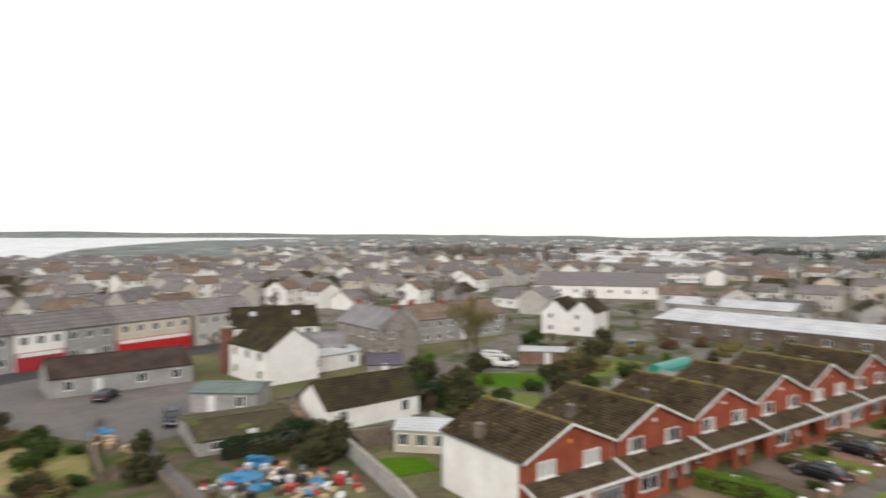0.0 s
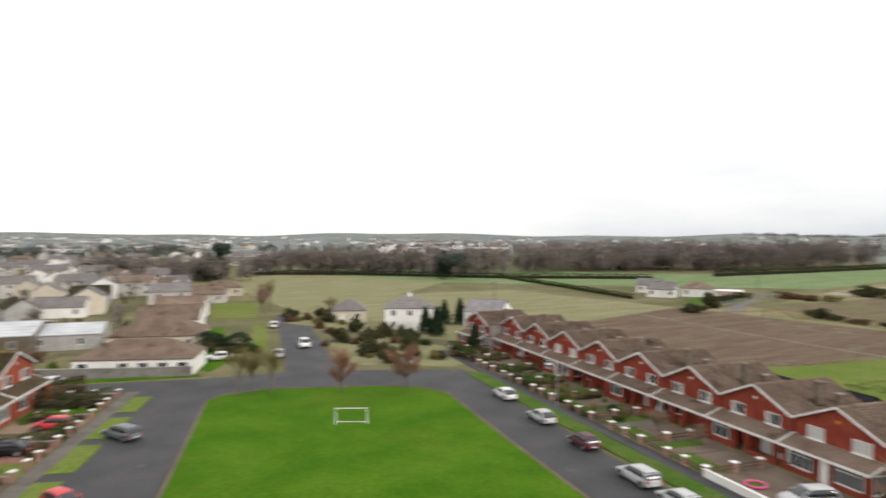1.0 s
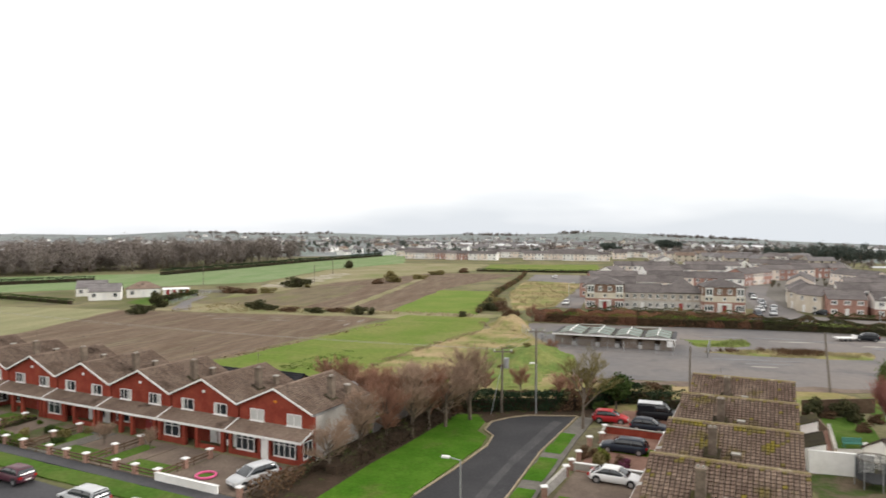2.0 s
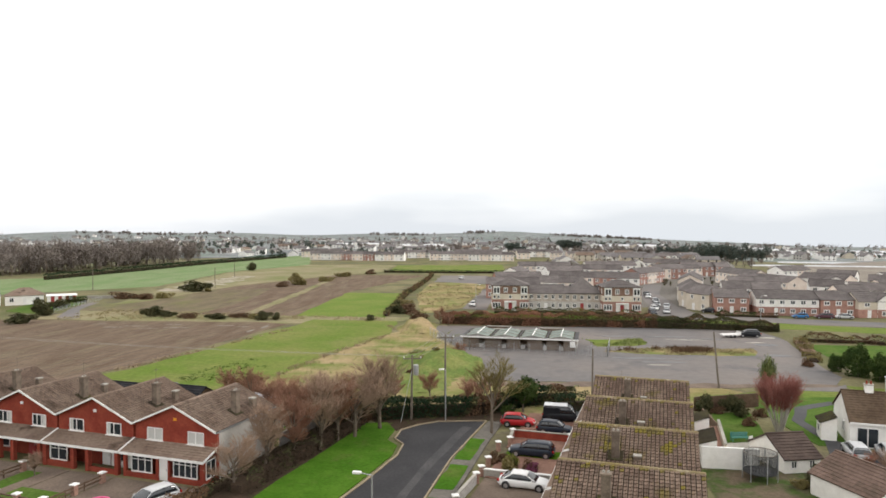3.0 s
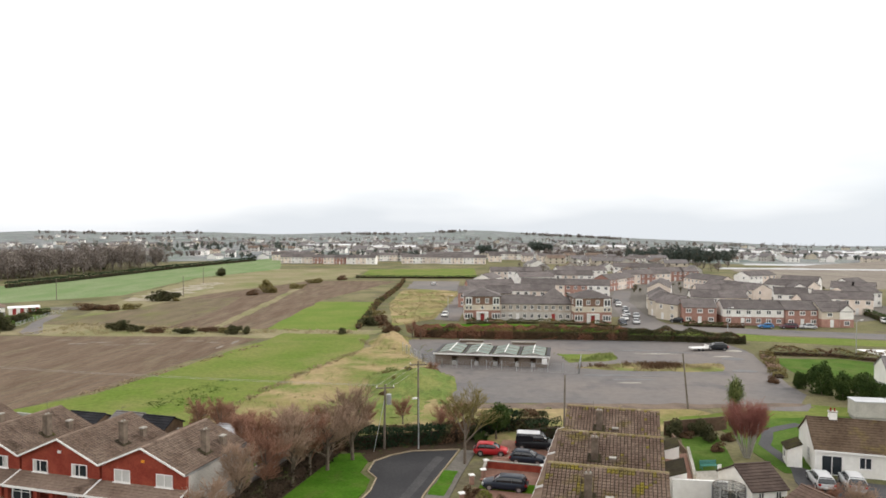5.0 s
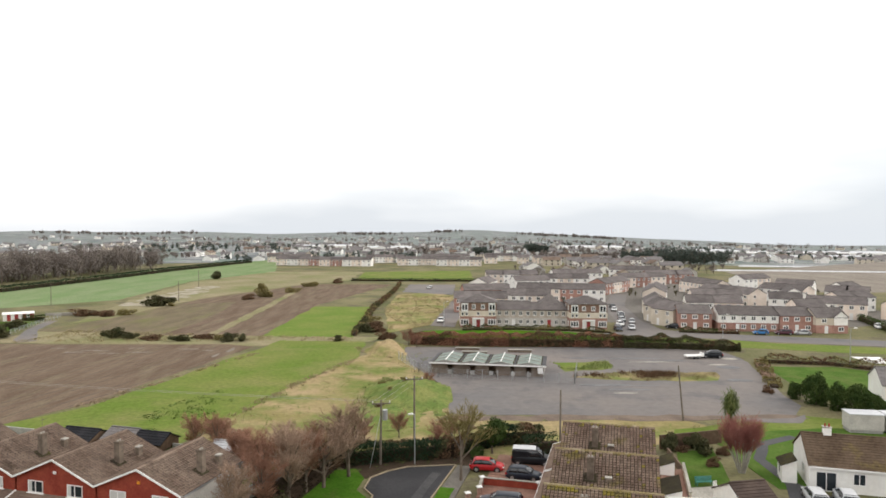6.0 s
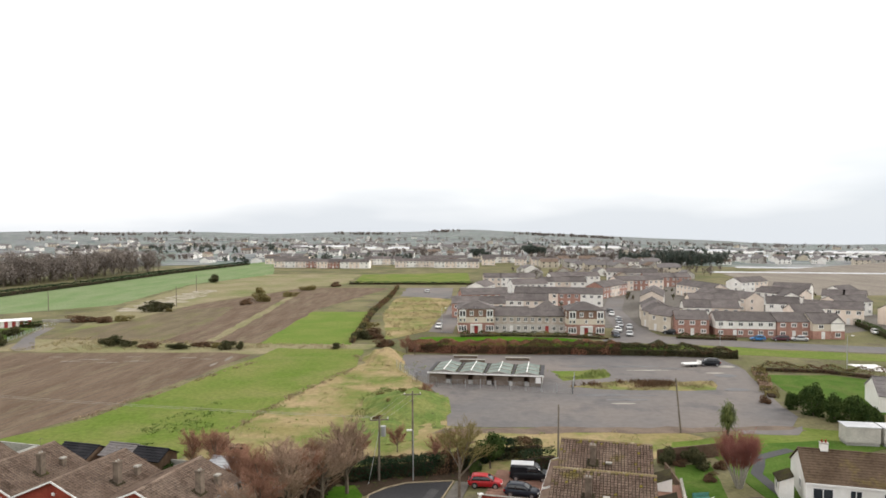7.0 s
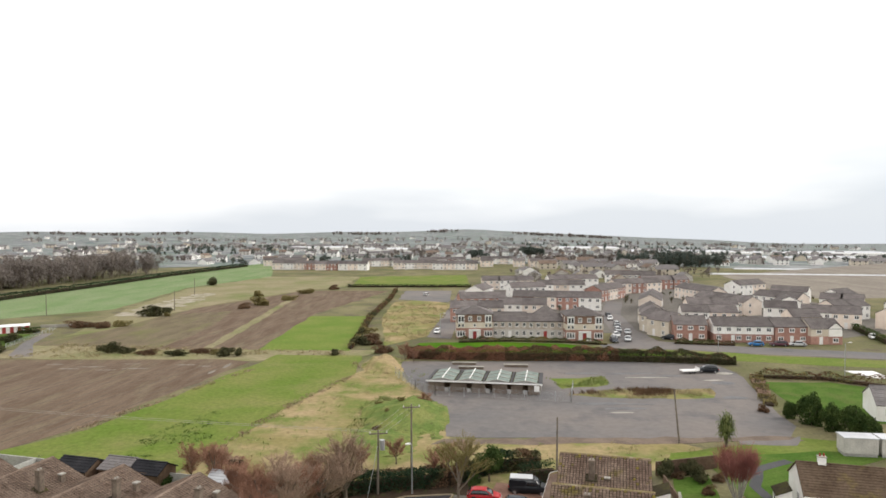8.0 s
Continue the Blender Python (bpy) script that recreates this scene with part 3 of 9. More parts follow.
def tiling(a, b, c, d, rows, cols, seed, first=0, last=99):
    """Single overlapping tiles over a roof slope, each a little uneven, with a rolled edge; yellow moss near the ridge."""
    a, b, c, d = (Vector(p) for p in (a, b, c, d))
    nrm = (b - a).cross(d - a).normalized()
    g = random.Random(seed)
    mb = MB()
    prof = ((0.07, 0.004), (0.52, 0.004), (0.70, 0.075), (0.89, 0.004))
    for i in range(first, min(rows, last)):
        f0, f1 = i / rows - 0.004, min(1, (i + 0.93) / rows)
        for j in range(cols):
            lift = g.uniform(-0.008, 0.014)
            skew = g.uniform(-0.02, 0.02)
            vs = []
            for f, h in ((f0 + skew / rows, 0.085), (f1, 0.012)):
                for s, rise in prof:
                    u = (j + s) / cols
                    vs.append(a.lerp(b, u).lerp(d.lerp(c, u), f) + nrm * (h + rise + lift))
            for s in (prof[0][0], prof[-1][0]):
                u = (j + s) / cols
                vs.append(a.lerp(b, u).lerp(d.lerp(c, u), f0 + skew / rows) + nrm * 0.004)
            patchy = 0.5 + 0.9 * noise.noise((j * 0.16, i * 0.3, seed))
            moss = 1 if g.random() < (0.03 + 0.42 * max(0, (i - rows + 4) / 4)) * max(0, patchy) else 0
            mb.add(vs, [(0, 1, 5, 4), (1, 2, 6, 5), (2, 3, 7, 6), (8, 9, 3, 2, 1, 0)], moss)
    return mb


TILE_PROF = ((-0.140, 0.004), (0.010, 0.004), (0.070, 0.075), (0.13, 0.004))
ONE_TILE = []
for lift, tm in ((0.0, M_WARM), (0.012, M_WARM), (-0.006, M_WARM), (0.006, M_WARM), (0.014, M_YELLOWMOSS)):
    mb = MB()
    vs = [(x, yy, hh + rise + lift) for yy, hh in ((-0.01, 0.085), (0.318, 0.014)) for x, rise in TILE_PROF] + [(-0.147, -0.01, 0.004), (0.138, -0.01, 0.004)]
    mb.add(vs, [(0, 1, 5, 4), (1, 2, 6, 5), (2, 3, 7, 6), (8, 9, 3, 2, 1, 0)])
    ONE_TILE.append(mb.mesh("tile", tm))


# ---- gabled brick house ----
def brick_house(W=9.4, D=9.8, eave=4.5, apex=6.5, front="a", roof=None, side=None, single=False, verge=None, brick=None):
    brick = brick or M_BRICK
    h = thing("house", "two-storey red-brick gabled house with brown tiled roof", "house", "gabled brick houses")
    w = W / 2 - 0.12
    # walls: brick front, rendered sides and back
    b = MB()
    b.add([(-w, 0, 0), (w, 0, 0), (w, 0, eave), (0, 0, apex - 0.08), (-w, 0, eave), (-w, 0.3, 0), (w, 0.3, 0), (w, 0.3, eave), (0, 0.3, apex - 0.08), (-w, 0.3, eave)],
          [(0, 1, 2, 3, 4), (9, 8, 7, 6, 5), (1, 6, 7, 2), (5, 0, 4, 9), (2, 7, 8, 3), (3, 8, 9, 4)])
    part("front_wall", b, brick, h, "red brick gable wall")
    s = MB()
    dk = D - 0.4
    s.box(-w, -w + 0.3, 0.3, dk, 0, eave)
    s.box(w - 0.3, w, 0.3, dk, 0, eave)
    s.add([(-w, dk - 0.3, 0), (w, dk - 0.3, 0), (w, dk - 0.3, eave), (0, dk - 0.3, apex - 0.08), (-w, dk - 0.3, eave), (-w, dk, 0), (w, dk, 0), (w, dk, eave), (0, dk, apex - 0.08), (-w, dk, eave)],
          [(0, 1, 2, 3, 4), (9, 8, 7, 6, 5), (1, 6, 7, 2), (5, 0, 4, 9), (2, 7, 8, 3), (3, 8, 9, 4)])
    part("side_wall", s, side or M_DASH, h, "pale rendered side and back walls")
    # roof
    ov = W / 2 + 0.0
    ez = eave - 0.02
    r = MB()
    y0, y1 = -0.35, D - 0.3
    for sg in (-1, 1):
        p = [(sg * ov, y0, ez), (sg * ov, y1, ez), (0, y1, apex), (0, y0, apex)]
        if sg < 0:
            p = [p[1], p[0], p[3], p[2]]
        part("roof_slope", slope(*p, 15, lift=0.0), M_DECK, h, "roof deck coloured dark as shade in the tile gaps")
        if single and sg > 0:
            part("tiling", tiling(*p, 15, 30, 5 + sg, 0, 5), [roof or M_TILE, M_YELLOWMOSS if roof else M_TILE], h, "brown concrete tiles with dark moss")["kind"] = "stuff"
            for k in range(300):
                mossy = noise.noise(((k % 30) * 0.16, (k // 30) * 0.3, 9)) * 0.9 + (0.25 if k >= 240 else -0.1) + 0.3 * ((k * 37 % 11) / 11 - 0.5)
                one = ONE_TILE[4 if mossy > 0.12 else k * 7 % 3]
                t = part("tile", one, None, h)
                u, f = ((k % 30) + 0.5) / 30, (5 + k // 30) / 15
                q = [Vector(v) for v in p]
                t.location = q[0].lerp(q[1], u).lerp(q[3].lerp(q[2], u), f)
                ex, ey = (q[1] - q[0]).normalized(), (q[3] - q[0]).normalized()
                m3 = Matrix((ex, ey, ex.cross(ey))).transposed()
                t.rotation_euler = m3.to_euler()
        else:
            part("tiling", tiling(*p, 15, 30, 5 + sg), [roof or M_TILE, M_YELLOWMOSS if roof else M_TILE], h, "brown concrete tiles with dark moss")["kind"] = "stuff"
    for k in range(41):
        y, up = y0 + (y1 - y0) * k / 40, 0.025 * (k % 2)
        r.v += [(-0.17, y, apex - 0.04), (-0.11, y, apex + 0.06 + up), (0, y, apex + 0.10 + up), (0.11, y, apex + 0.06 + up), (0.17, y, apex - 0.04)]
        if k:
            r.f += [(5 * k - 5 + i, 5 * k - 4 + i, 5 * k + 1 + i, 5 * k + i) for i in range(4)]
    r.f += [(4, 3, 2, 1, 0), (200, 201, 202, 203, 204)]
    r.m = [0] * len(r.f)
    part("ridge", r, M_LICHEN if verge else M_YELLOWMOSS if roof else M_TILE, h, "ridge tiles with yellow moss" if roof else "brown ridge tiles")
    # bargeboards
    for sg in (-1, 1):
        q = MB()
        q.add([(sg * ov, y0 - 0.06, ez - 0.12), (0, y0 - 0.06, apex - 0.12), (0, y0 - 0.06, apex + 0.06), (sg * ov, y0 - 0.06, ez + 0.06),
               (sg * ov, y0, ez - 0.12), (0, y0, apex - 0.12), (0, y0, apex + 0.06), (sg * ov, y0, ez + 0.06)],
              [(0, 1, 2, 3), (7, 6, 5, 4), (0, 4, 5, 1), (3, 2, 6, 7), (0, 3, 7, 4), (1, 5, 6, 2)])
        part("bargeboard", q, verge or M_TRIM, h, "white painted bargeboard" if verge is None else "dark stained bargeboard")
        g = MB().box(sg * ov - 0.07, sg * ov + 0.07, y0 + 0.1, y1, ez - 0.16, ez - 0.03)
        part("gutter", g, M_GALV, h)
    # upstairs windows
    for x in (-w * 0.5, w * 0.5):
        wo = window(h, x, 0, 3.62, 1.75, 1.15, pane_mat=M_BLIND if front == "a" else M_GLASS, bars=2 if front != "c" else 3)
        part("sill", MB().box(-1.0, 1.0, -0.16, 0.02, -0.74, -0.62), M_TRIM, wo, "white window sill")
        if front != "a":
            part("curtain", MB().box(-0.8 if front == "b" else 0.38, -0.42 if front == "b" else 0.8, -0.035, -0.028, -0.5, 0.5), M_BLIND, wo, "pale drawn curtain")
    part("alarm_box", MB().box(-0.16, 0.16, -0.09, 0.0, apex - 1.45, apex - 1.2), M_AMBER if front == "a" else M_TRIM, h, "small burglar alarm box on the gable")
    # porch roof
    pz0, pz1, py = 2.3, 3.0, -2.0
    p = [(-ov + 0.05, py, pz0), (ov - 0.05, py, pz0), (ov - 0.05, 0, pz1), (-ov + 0.05, 0, pz1)]
    part("porch_roof", slope(*p, 6), roof or M_TILE, h, "brown tiled lean-to porch roof")
    part("fascia", MB().box(-ov + 0.05, ov - 0.05, py - 0.06, py, pz0 - 0.2, pz0 + 0.02), M_TRIM, h)
    for sg in (-1, 1):
        f = MB()
        f.add([(sg * (ov - 0.05) + dx, yy, zz) for dx in (-0.04, 0.04) for yy, zz in ((py, pz0 - 0.12), (0, pz1 - 0.12), (0, pz1 + 0.06), (py, pz0 + 0.06))],
              [(0, 1, 2, 3), (7, 6, 5, 4), (0, 4, 5, 1), (1, 5, 6, 2), (2, 6, 7, 3), (3, 7, 4, 0)])
        part("fascia", f, M_TRIM, h, "white painted porch verge")
    # ground floor
    if front == "a":      # enclosed white-framed porch
        part("porch_wall", MB().box(-w + 0.5, -0.7, -1.75, -1.55, 0, 0.5), brick, h)
        part("porch_wall", MB().box(0.8, w - 0.5, -1.75, -1.55, 0, 0.5), brick, h)
        part("porch_wall", MB().box(w - 0.25, w - 0.1, -1.5, 0, 0, 0.5), brick, h)
        for x0, x1 in ((w - 0.5, w - 0.1), (-0.7, -0.4), (0.6, 0.8), (-w + 0.2, -w + 0.5)):
            part("pier", MB().box(x0, x1, -1.78, -1.5, 0, 2.2), brick, h)
        window(h, -w * 0.52, -1.62, 1.35, 2.3, 1.6, bars=3)
        window(h, w * 0.53, -1.62, 1.35, 2.6, 1.6, bars=4)
        window(h, w - 0.12, -0.8, 1.35, 1.4, 1.6, face=1, axis="x", bars=2)
        d = MB().box(-0.4, 0.6, -1.68, -1.6, 0.05, 2.15)
        dr = part("door", d, M_DOORW, h, "white front door")
        part("handle", MB().box(0.42, 0.46, -1.75, -1.68, 1.0, 1.15), M_GALV, dr)
    else:
        for x in (-w + 0.25, -0.9, 0.9, w - 0.25):
            part("pier", MB().box(x - 0.2, x + 0.2, -1.95, -1.55, 0, 2.2), brick, h)
        if front == "b":
            k2 = MB().box(-w + 0.5, -1.1, -1.85, -1.6, 0, 0.6)
            part("sill_wall", k2, brick, h)
            window(h, -w * 0.6, -1.68, 1.4, 2.1, 1.5, bars=2)
        else:
            window(h, -w * 0.6, 0, 1.3, 2.1, 1.5, bars=2)
        part("white_panel", MB().box(w * 0.2 + 1.05, w - 0.1, -0.05, 0.0, 0.0, 2.3), M_TRIM, h, "white panelled wall beneath the porch")
        window(h, w * 0.68, -0.05, 1.3, 1.3, 1.5, bars=2)
        if front == "b":
            part("planter_wall", MB().box(0.9, w - 0.2, -1.85, -1.65, 0, 0.45), brick, h, "low brick porch wall")
        d = MB().box(w * 0.2, w * 0.2 + 0.95, -0.08, 0.0, 0.05, 2.1)
        dr = part("door", d, M_DOORW if front == "b" else M_DOORR, h)
        part("handle", MB().box(w * 0.2 + 0.8, w * 0.2 + 0.84, -0.14, -0.08, 1.0, 1.15), M_GALV, dr)
    # chimney low on one slope, a smaller flue behind it, a television aerial
    yard = roof is not None and verge is None
    cx, cy = (-4.0, 5.3) if yard else (3.5, 3.25 if verge else 4.3)
    top = apex + (0.5 if verge else 0.6 if not yard else -0.75)
    c = MB().box(cx - 0.3, cx + 0.3, cy - 0.3, cy + 0.3, eave - 0.3, top)
    ch = part("chimney", c, M_CHIM, h, "stained rendered chimney stack")
    cp = MB().box(cx - 0.36, cx + 0.36, cy - 0.37, cy + 0.37, top, top + 0.1)
    part("cap", cp, M_CHIM, ch)
    for k in (-0.16, 0.16):
        part("chimney_pot", MB().rod((cx, cy + k, top + 0.1), (cx, cy + k, top + 0.24), 0.09, 0.08, 8), M_CONC, ch)
    part("flashing", MB().slab([(cx - 0.55, cy - 0.6, apex - 0.4255 * abs(cx - 0.55) + 0.14), (cx + 0.5, cy - 0.6, apex - 0.4255 * abs(cx + 0.5) + 0.14), (cx + 0.5, cy + 0.6, apex - 0.4255 * abs(cx + 0.5) + 0.14), (cx - 0.55, cy + 0.6, apex - 0.4255 * abs(cx - 0.55) + 0.14)], 0.05), M_DARKROOF, ch, "dark mossy flashing round the stack")
    vx, vy = (cx, 4.9) if verge else (cx * 1.03, 7.0)
    v = MB().box(vx - 0.22, vx + 0.22, vy - 0.28, vy + 0.28, eave - 0.2, eave + (0.75 if verge else 1.25))
    vs = part("vent_stack", v, M_CHIM, h) if not yard else ch
    part("cap", MB().box(vx - 0.26, vx + 0.26, vy - 0.32, vy + 0.32, eave + (0.75 if verge else 1.25), eave + (0.85 if verge else 1.37)), M_CONC, vs) if not yard else None
    if not verge and not yard:
        ae = MB().rod((cx - 0.3, cy + 0.3, top), (cx - 0.3, cy + 0.3, top + 1.6), 0.018, 0.014, 5)
        for k in range(4):
            ae.box(cx - 0.5, cx - 0.1, cy + 0.1 + 0.16 * k, cy + 0.115 + 0.16 * k, top + 1.35, top + 1.365)
        part("aerial", ae, M_POLE, h, "thin television aerial")
    else:
        ae = MB().rod((cx - 0.2, cy - 0.6, eave), (cx - 0.2, cy - 0.6, top + 0.9), 0.02, 0.018, 5)
        part("aerial", ae, M_POLE, h, "thin television aerial")
    # a back window each side of the rear gable
    for x in (-w * 0.5, w * 0.5):
        window(h, x, dk, 3.5, 1.3, 1.0, face=1, deep=False)
        window(h, x, dk, 1.3, 1.7, 1.1, face=1, deep=False)
    return h


front_kinds = {k: brick_house(front=k) for k in "abc"}
front_kinds.update({k.upper(): brick_house(front=k, roof=M_MOSS, side=M_WHITEWALL, brick=M_BRICKO) for k in "abc"})
front_kinds["T"] = brick_house(front="b", roof=M_WARM, side=M_WHITEWALL, single=True, verge=M_WOODD)
front_kinds["W"] = brick_house(front="c", roof=M_WARM, side=M_WHITEWALL, verge=M_WOODD)
front_kinds["V"] = brick_house(front="a", roof=M_WARM, side=M_WHITEWALL, verge=M_WOODD)
order = "abcbcacb"
placed = set()


def put_house(kind, m, scale=1.0):
    mm = m @ Matrix.Scale(scale, 4)
    if kind not in placed:
        placed.add(kind)
        front_kinds[kind].matrix_basis = mm
        return front_kinds[kind]
    ob = copy_thing(front_kinds[kind], m)
    ob.matrix_basis = mm
    return ob


for i in range(8):          # row behind the green
    put_house(order[i], pose(-26.75 - 9.03 * i + 0.08, 61.1 + 2.67 * i + 0.3, 0, 0, 0, -16.4))
for i in range(6):          # row beside the yard
    put_house("ABCB"[i % 4], pose(0.6 + (-51.7 - 9.55 * i) * 0.968, -0.6 + (-16.9 + 4.62 * i) * 0.968, 0, 0, 0, 154.1), 1.07)
for i in range(4):          # row along the cul-de-sac
    put_house("WTWV"[i], pose(6.85 + 2.65 * i + 0.3, 47.9 + 9.35 * i, 0, 0, 0, -105.9))


# ---- other houses ----
def gable_wall(mb, x0, x1, y0, y1, eave, ridge, mi=0):
    """A closed block with gables at its two ends along x."""
    ym = (y0 + y1) / 2
    mb.add([(x0, y0, 0), (x1, y0, 0), (x1, y1, 0), (x0, y1, 0), (x0, y0, eave), (x1, y0, eave), (x1, y1, eave), (x0, y1, eave), (x0, ym, ridge), (x1, ym, ridge)],
           [(3, 2, 1, 0), (0, 1, 5, 4), (2, 3, 7, 6), (1, 2, 6, 9, 5), (3, 0, 4, 8, 7), (4, 5, 9, 8), (6, 7, 8, 9)], mi)
    return mb


def house(w, d, eave, ridge, wall, roof, label, name="house", hip=False, storeys=2, wins=3, door=True, chimneys=(), back=False, side=False,
          band=None, group="", fine=False, pots=M_BRICK, door_mat=None, deep=False, win_w=1.1, skylights=0, win_t=0.07, stack=None):
    """A house w wide and d deep, its front towards -y, the ridge along x; the origin is the middle of its front at the ground."""
    h = thing(name, label, "house" if name != "shed" else "shed", group)
    x0, x1 = -w / 2, w / 2
    body = MB()
    ov = 0.25
    n = max(6, int(math.hypot(d / 2, ridge - eave) / 0.34)) if fine else 5
    if hip:
        body.box(x0, x1, 0, d, 0, eave)
        e, k = eave, min(d / 2, w / 2 - 0.2)
        lo = [(x0 - ov, -ov, e), (x1 + ov, -ov, e), (x1 + ov, d + ov, e), (x0 - ov, d + ov, e)]
        r0, r1 = (x0 + k, d / 2, ridge), (x1 - k, d / 2, ridge)
        part("wall", body, wall, h)
        part("roof_slope", slope(lo[0], lo[1], r1, r0, n), roof, h)
        part("roof_slope", slope(lo[2], lo[3], r0, r1, n), roof, h)
        for a, b, r in ((lo[1], lo[2], r1), (lo[3], lo[0], r0)):
            part("roof_slope", slope(a, b, (r[0], r[1] + 0.001, r[2]), (r[0], r[1] - 0.001, r[2]), n), roof, h)
    else:
        part("wall", gable_wall(body, x0, x1, 0, d, eave, ridge - 0.1), wall, h)
        ez = eave - ov * (ridge - eave) / (d / 2)
        part("roof_slope", slope((x0 - 0.15, -ov, ez), (x1 + 0.15, -ov, ez), (x1 + 0.15, d / 2, ridge), (x0 - 0.15, d / 2, ridge), n), roof, h)
        part("roof_slope", slope((x1 + 0.15, d + ov, ez), (x0 - 0.15, d + ov, ez), (x0 - 0.15, d / 2, ridge), (x1 + 0.15, d / 2, ridge), n), roof, h)
        part("ridge", MB().box(x0 - 0.15, x1 + 0.15, d / 2 - 0.12, d / 2 + 0.12, ridge - 0.04, ridge + 0.07), roof, h)
    if band:
        part("lower_wall", MB().box(x0 - 0.04, x1 + 0.04, -0.05, d + 0.04, 0, eave * 0.5), band, h)
    fy = -0.05 if band else 0.0
    st = eave / storeys
    dx = x0 + w * (0.5 if wins % 2 else 0.32)
    for s in range(storeys):
        for i in range(wins):
            x = x0 + w * (i + 0.5) / wins
            if door and s == 0 and abs(x - dx) < win_w * 0.5 + 0.55:
                continue
            window(h, x, fy if s == 0 else 0.0, st * s + st * 0.56, win_w, min(1.25, st * 0.5), deep=deep, thick=win_t)
            if back:
                window(h, x, d + (0.04 if band and s == 0 else 0), st * s + st * 0.56, win_w, min(1.15, st * 0.48), face=1, deep=deep)
    if side:
        for s in range(storeys):
            for sg, xs in ((1, x1), (-1, x0)):
                window(h, xs, d * 0.35, st * s + st * 0.56, 0.9, min(1.1, st * 0.45), face=sg, axis="x", deep=deep)
    if door:
        part("door", MB().box(dx - 0.47, dx + 0.47, fy - 0.06, fy + 0.0, 0.02, 2.05), door_mat or M_DOORW, h)
    for cx, cy in chimneys:
        zt = ridge + 0.7
        ch = part("chimney", MB().box(x0 + cx * w - 0.4, x0 + cx * w + 0.4, cy * d - 0.3, cy * d + 0.3, eave, zt), stack or wall, h)
        part("cap", MB().box(x0 + cx * w - 0.47, x0 + cx * w + 0.47, cy * d - 0.37, cy * d + 0.37, zt, zt + 0.1), M_CONC, ch)
        for px in (-0.2, 0.2):
            part("chimney_pot", MB().rod((x0 + cx * w + px, cy * d, zt + 0.1), (x0 + cx * w + px, cy * d, zt + 0.45), 0.11, 0.09, 7), pots, ch)
    for i in range(skylights):
        fx = x0 + w * (i + 0.5) / skylights
        zz = eave + (ridge - eave) * 0.6
        yy = d / 2 * 0.6
        a = math.atan2(ridge - eave, d / 2)
        sl = part("skylight", MB().box(-0.5, 0.5, -0.6, 0.6, 0.02, 0.12), M_METALROOF, h, at=(fx, yy, zz + 0.08))
        sl.rotation_euler = (a, 0, 0)
    return h


def stand(h, x, y, rz=0.0, z=0.0):
    h.matrix_basis = pose(x, y, z, 0, 0, rz)
    return h


# estate beyond the hedge: two three-storey corner blocks and the terrace between them
M_ESTROOF = mat("estate_roof_tile", (0.112, 0.098, 0.095), (0.155, 0.137, 0.131), 2.4, 0.3, 0.8, 0.01, rand=0.22, spec=0.12)
M_BRICKD = mat("dark_brown_brick", (0.19, 0.115, 0.085), (0.24, 0.15, 0.115), 1.2, 0.16, 0.85, 0.008, spec=0.1)
M_BRICKE = mat("estate_red_brick", (0.33, 0.185, 0.15), (0.40, 0.235, 0.19), 1.2, 0.16, 0.85, 0.008, rand=0.1, spec=0.1)


def hip_roof(h, x0, x1, d, e, ridge, roof, n=6, ov=0.35):
    k = min(d / 2, (x1 - x0) / 2 - 0.2)
    lo = [(x0 - ov, -ov, e), (x1 + ov, -ov, e), (x1 + ov, d + ov, e), (x0 - ov, d + ov, e)]
    r0, r1 = (x0 + k, d / 2, ridge), (x1 - k, d / 2, ridge)
    part("roof_slope", slope(lo[0], lo[1], r1, r0, n), roof, h)
    part("roof_slope", slope(lo[2], lo[3], r0, r1, n), roof, h)
    for a, b, r in ((lo[1], lo[2], r1), (lo[3], lo[0], r0)):
        part("roof_slope", slope(a, b, (r[0], r[1] + 0.001, r[2]), (r[0], r[1] - 0.001, r[2]), n), roof, h)


def front_gable(h, cx, w, eave, ridge, wall, roof, out=0.25, depth=4.0):
    """A gable that stands forward of a front, its ridge running back into the main roof."""
    g = MB().add([(cx + sx * w / 2, yy, zz) for yy in (-out, 0.3) for sx, zz in ((-1, 0.0), (1, 0.0), (1, eave), (0, ridge - 0.1), (-1, eave))],
                 [(0, 1, 2, 3, 4), (9, 8, 7, 6, 5), (1, 6, 7, 2), (5, 0, 4, 9), (2, 7, 8, 3), (3, 8, 9, 4)])
    part("gable_wall", g, wall, h)
    part("roof_slope", slope((cx + w / 2 + 0.2, -out - 0.2, eave), (cx + w / 2 + 0.2, depth, eave), (cx, depth, ridge), (cx, -out - 0.2, ridge), 5), roof, h)
    part("roof_slope", slope((cx - w / 2 - 0.2, depth, eave), (cx - w / 2 - 0.2, -out - 0.2, eave), (cx, -out - 0.2, ridge), (cx, depth, ridge), 5), roof, h)


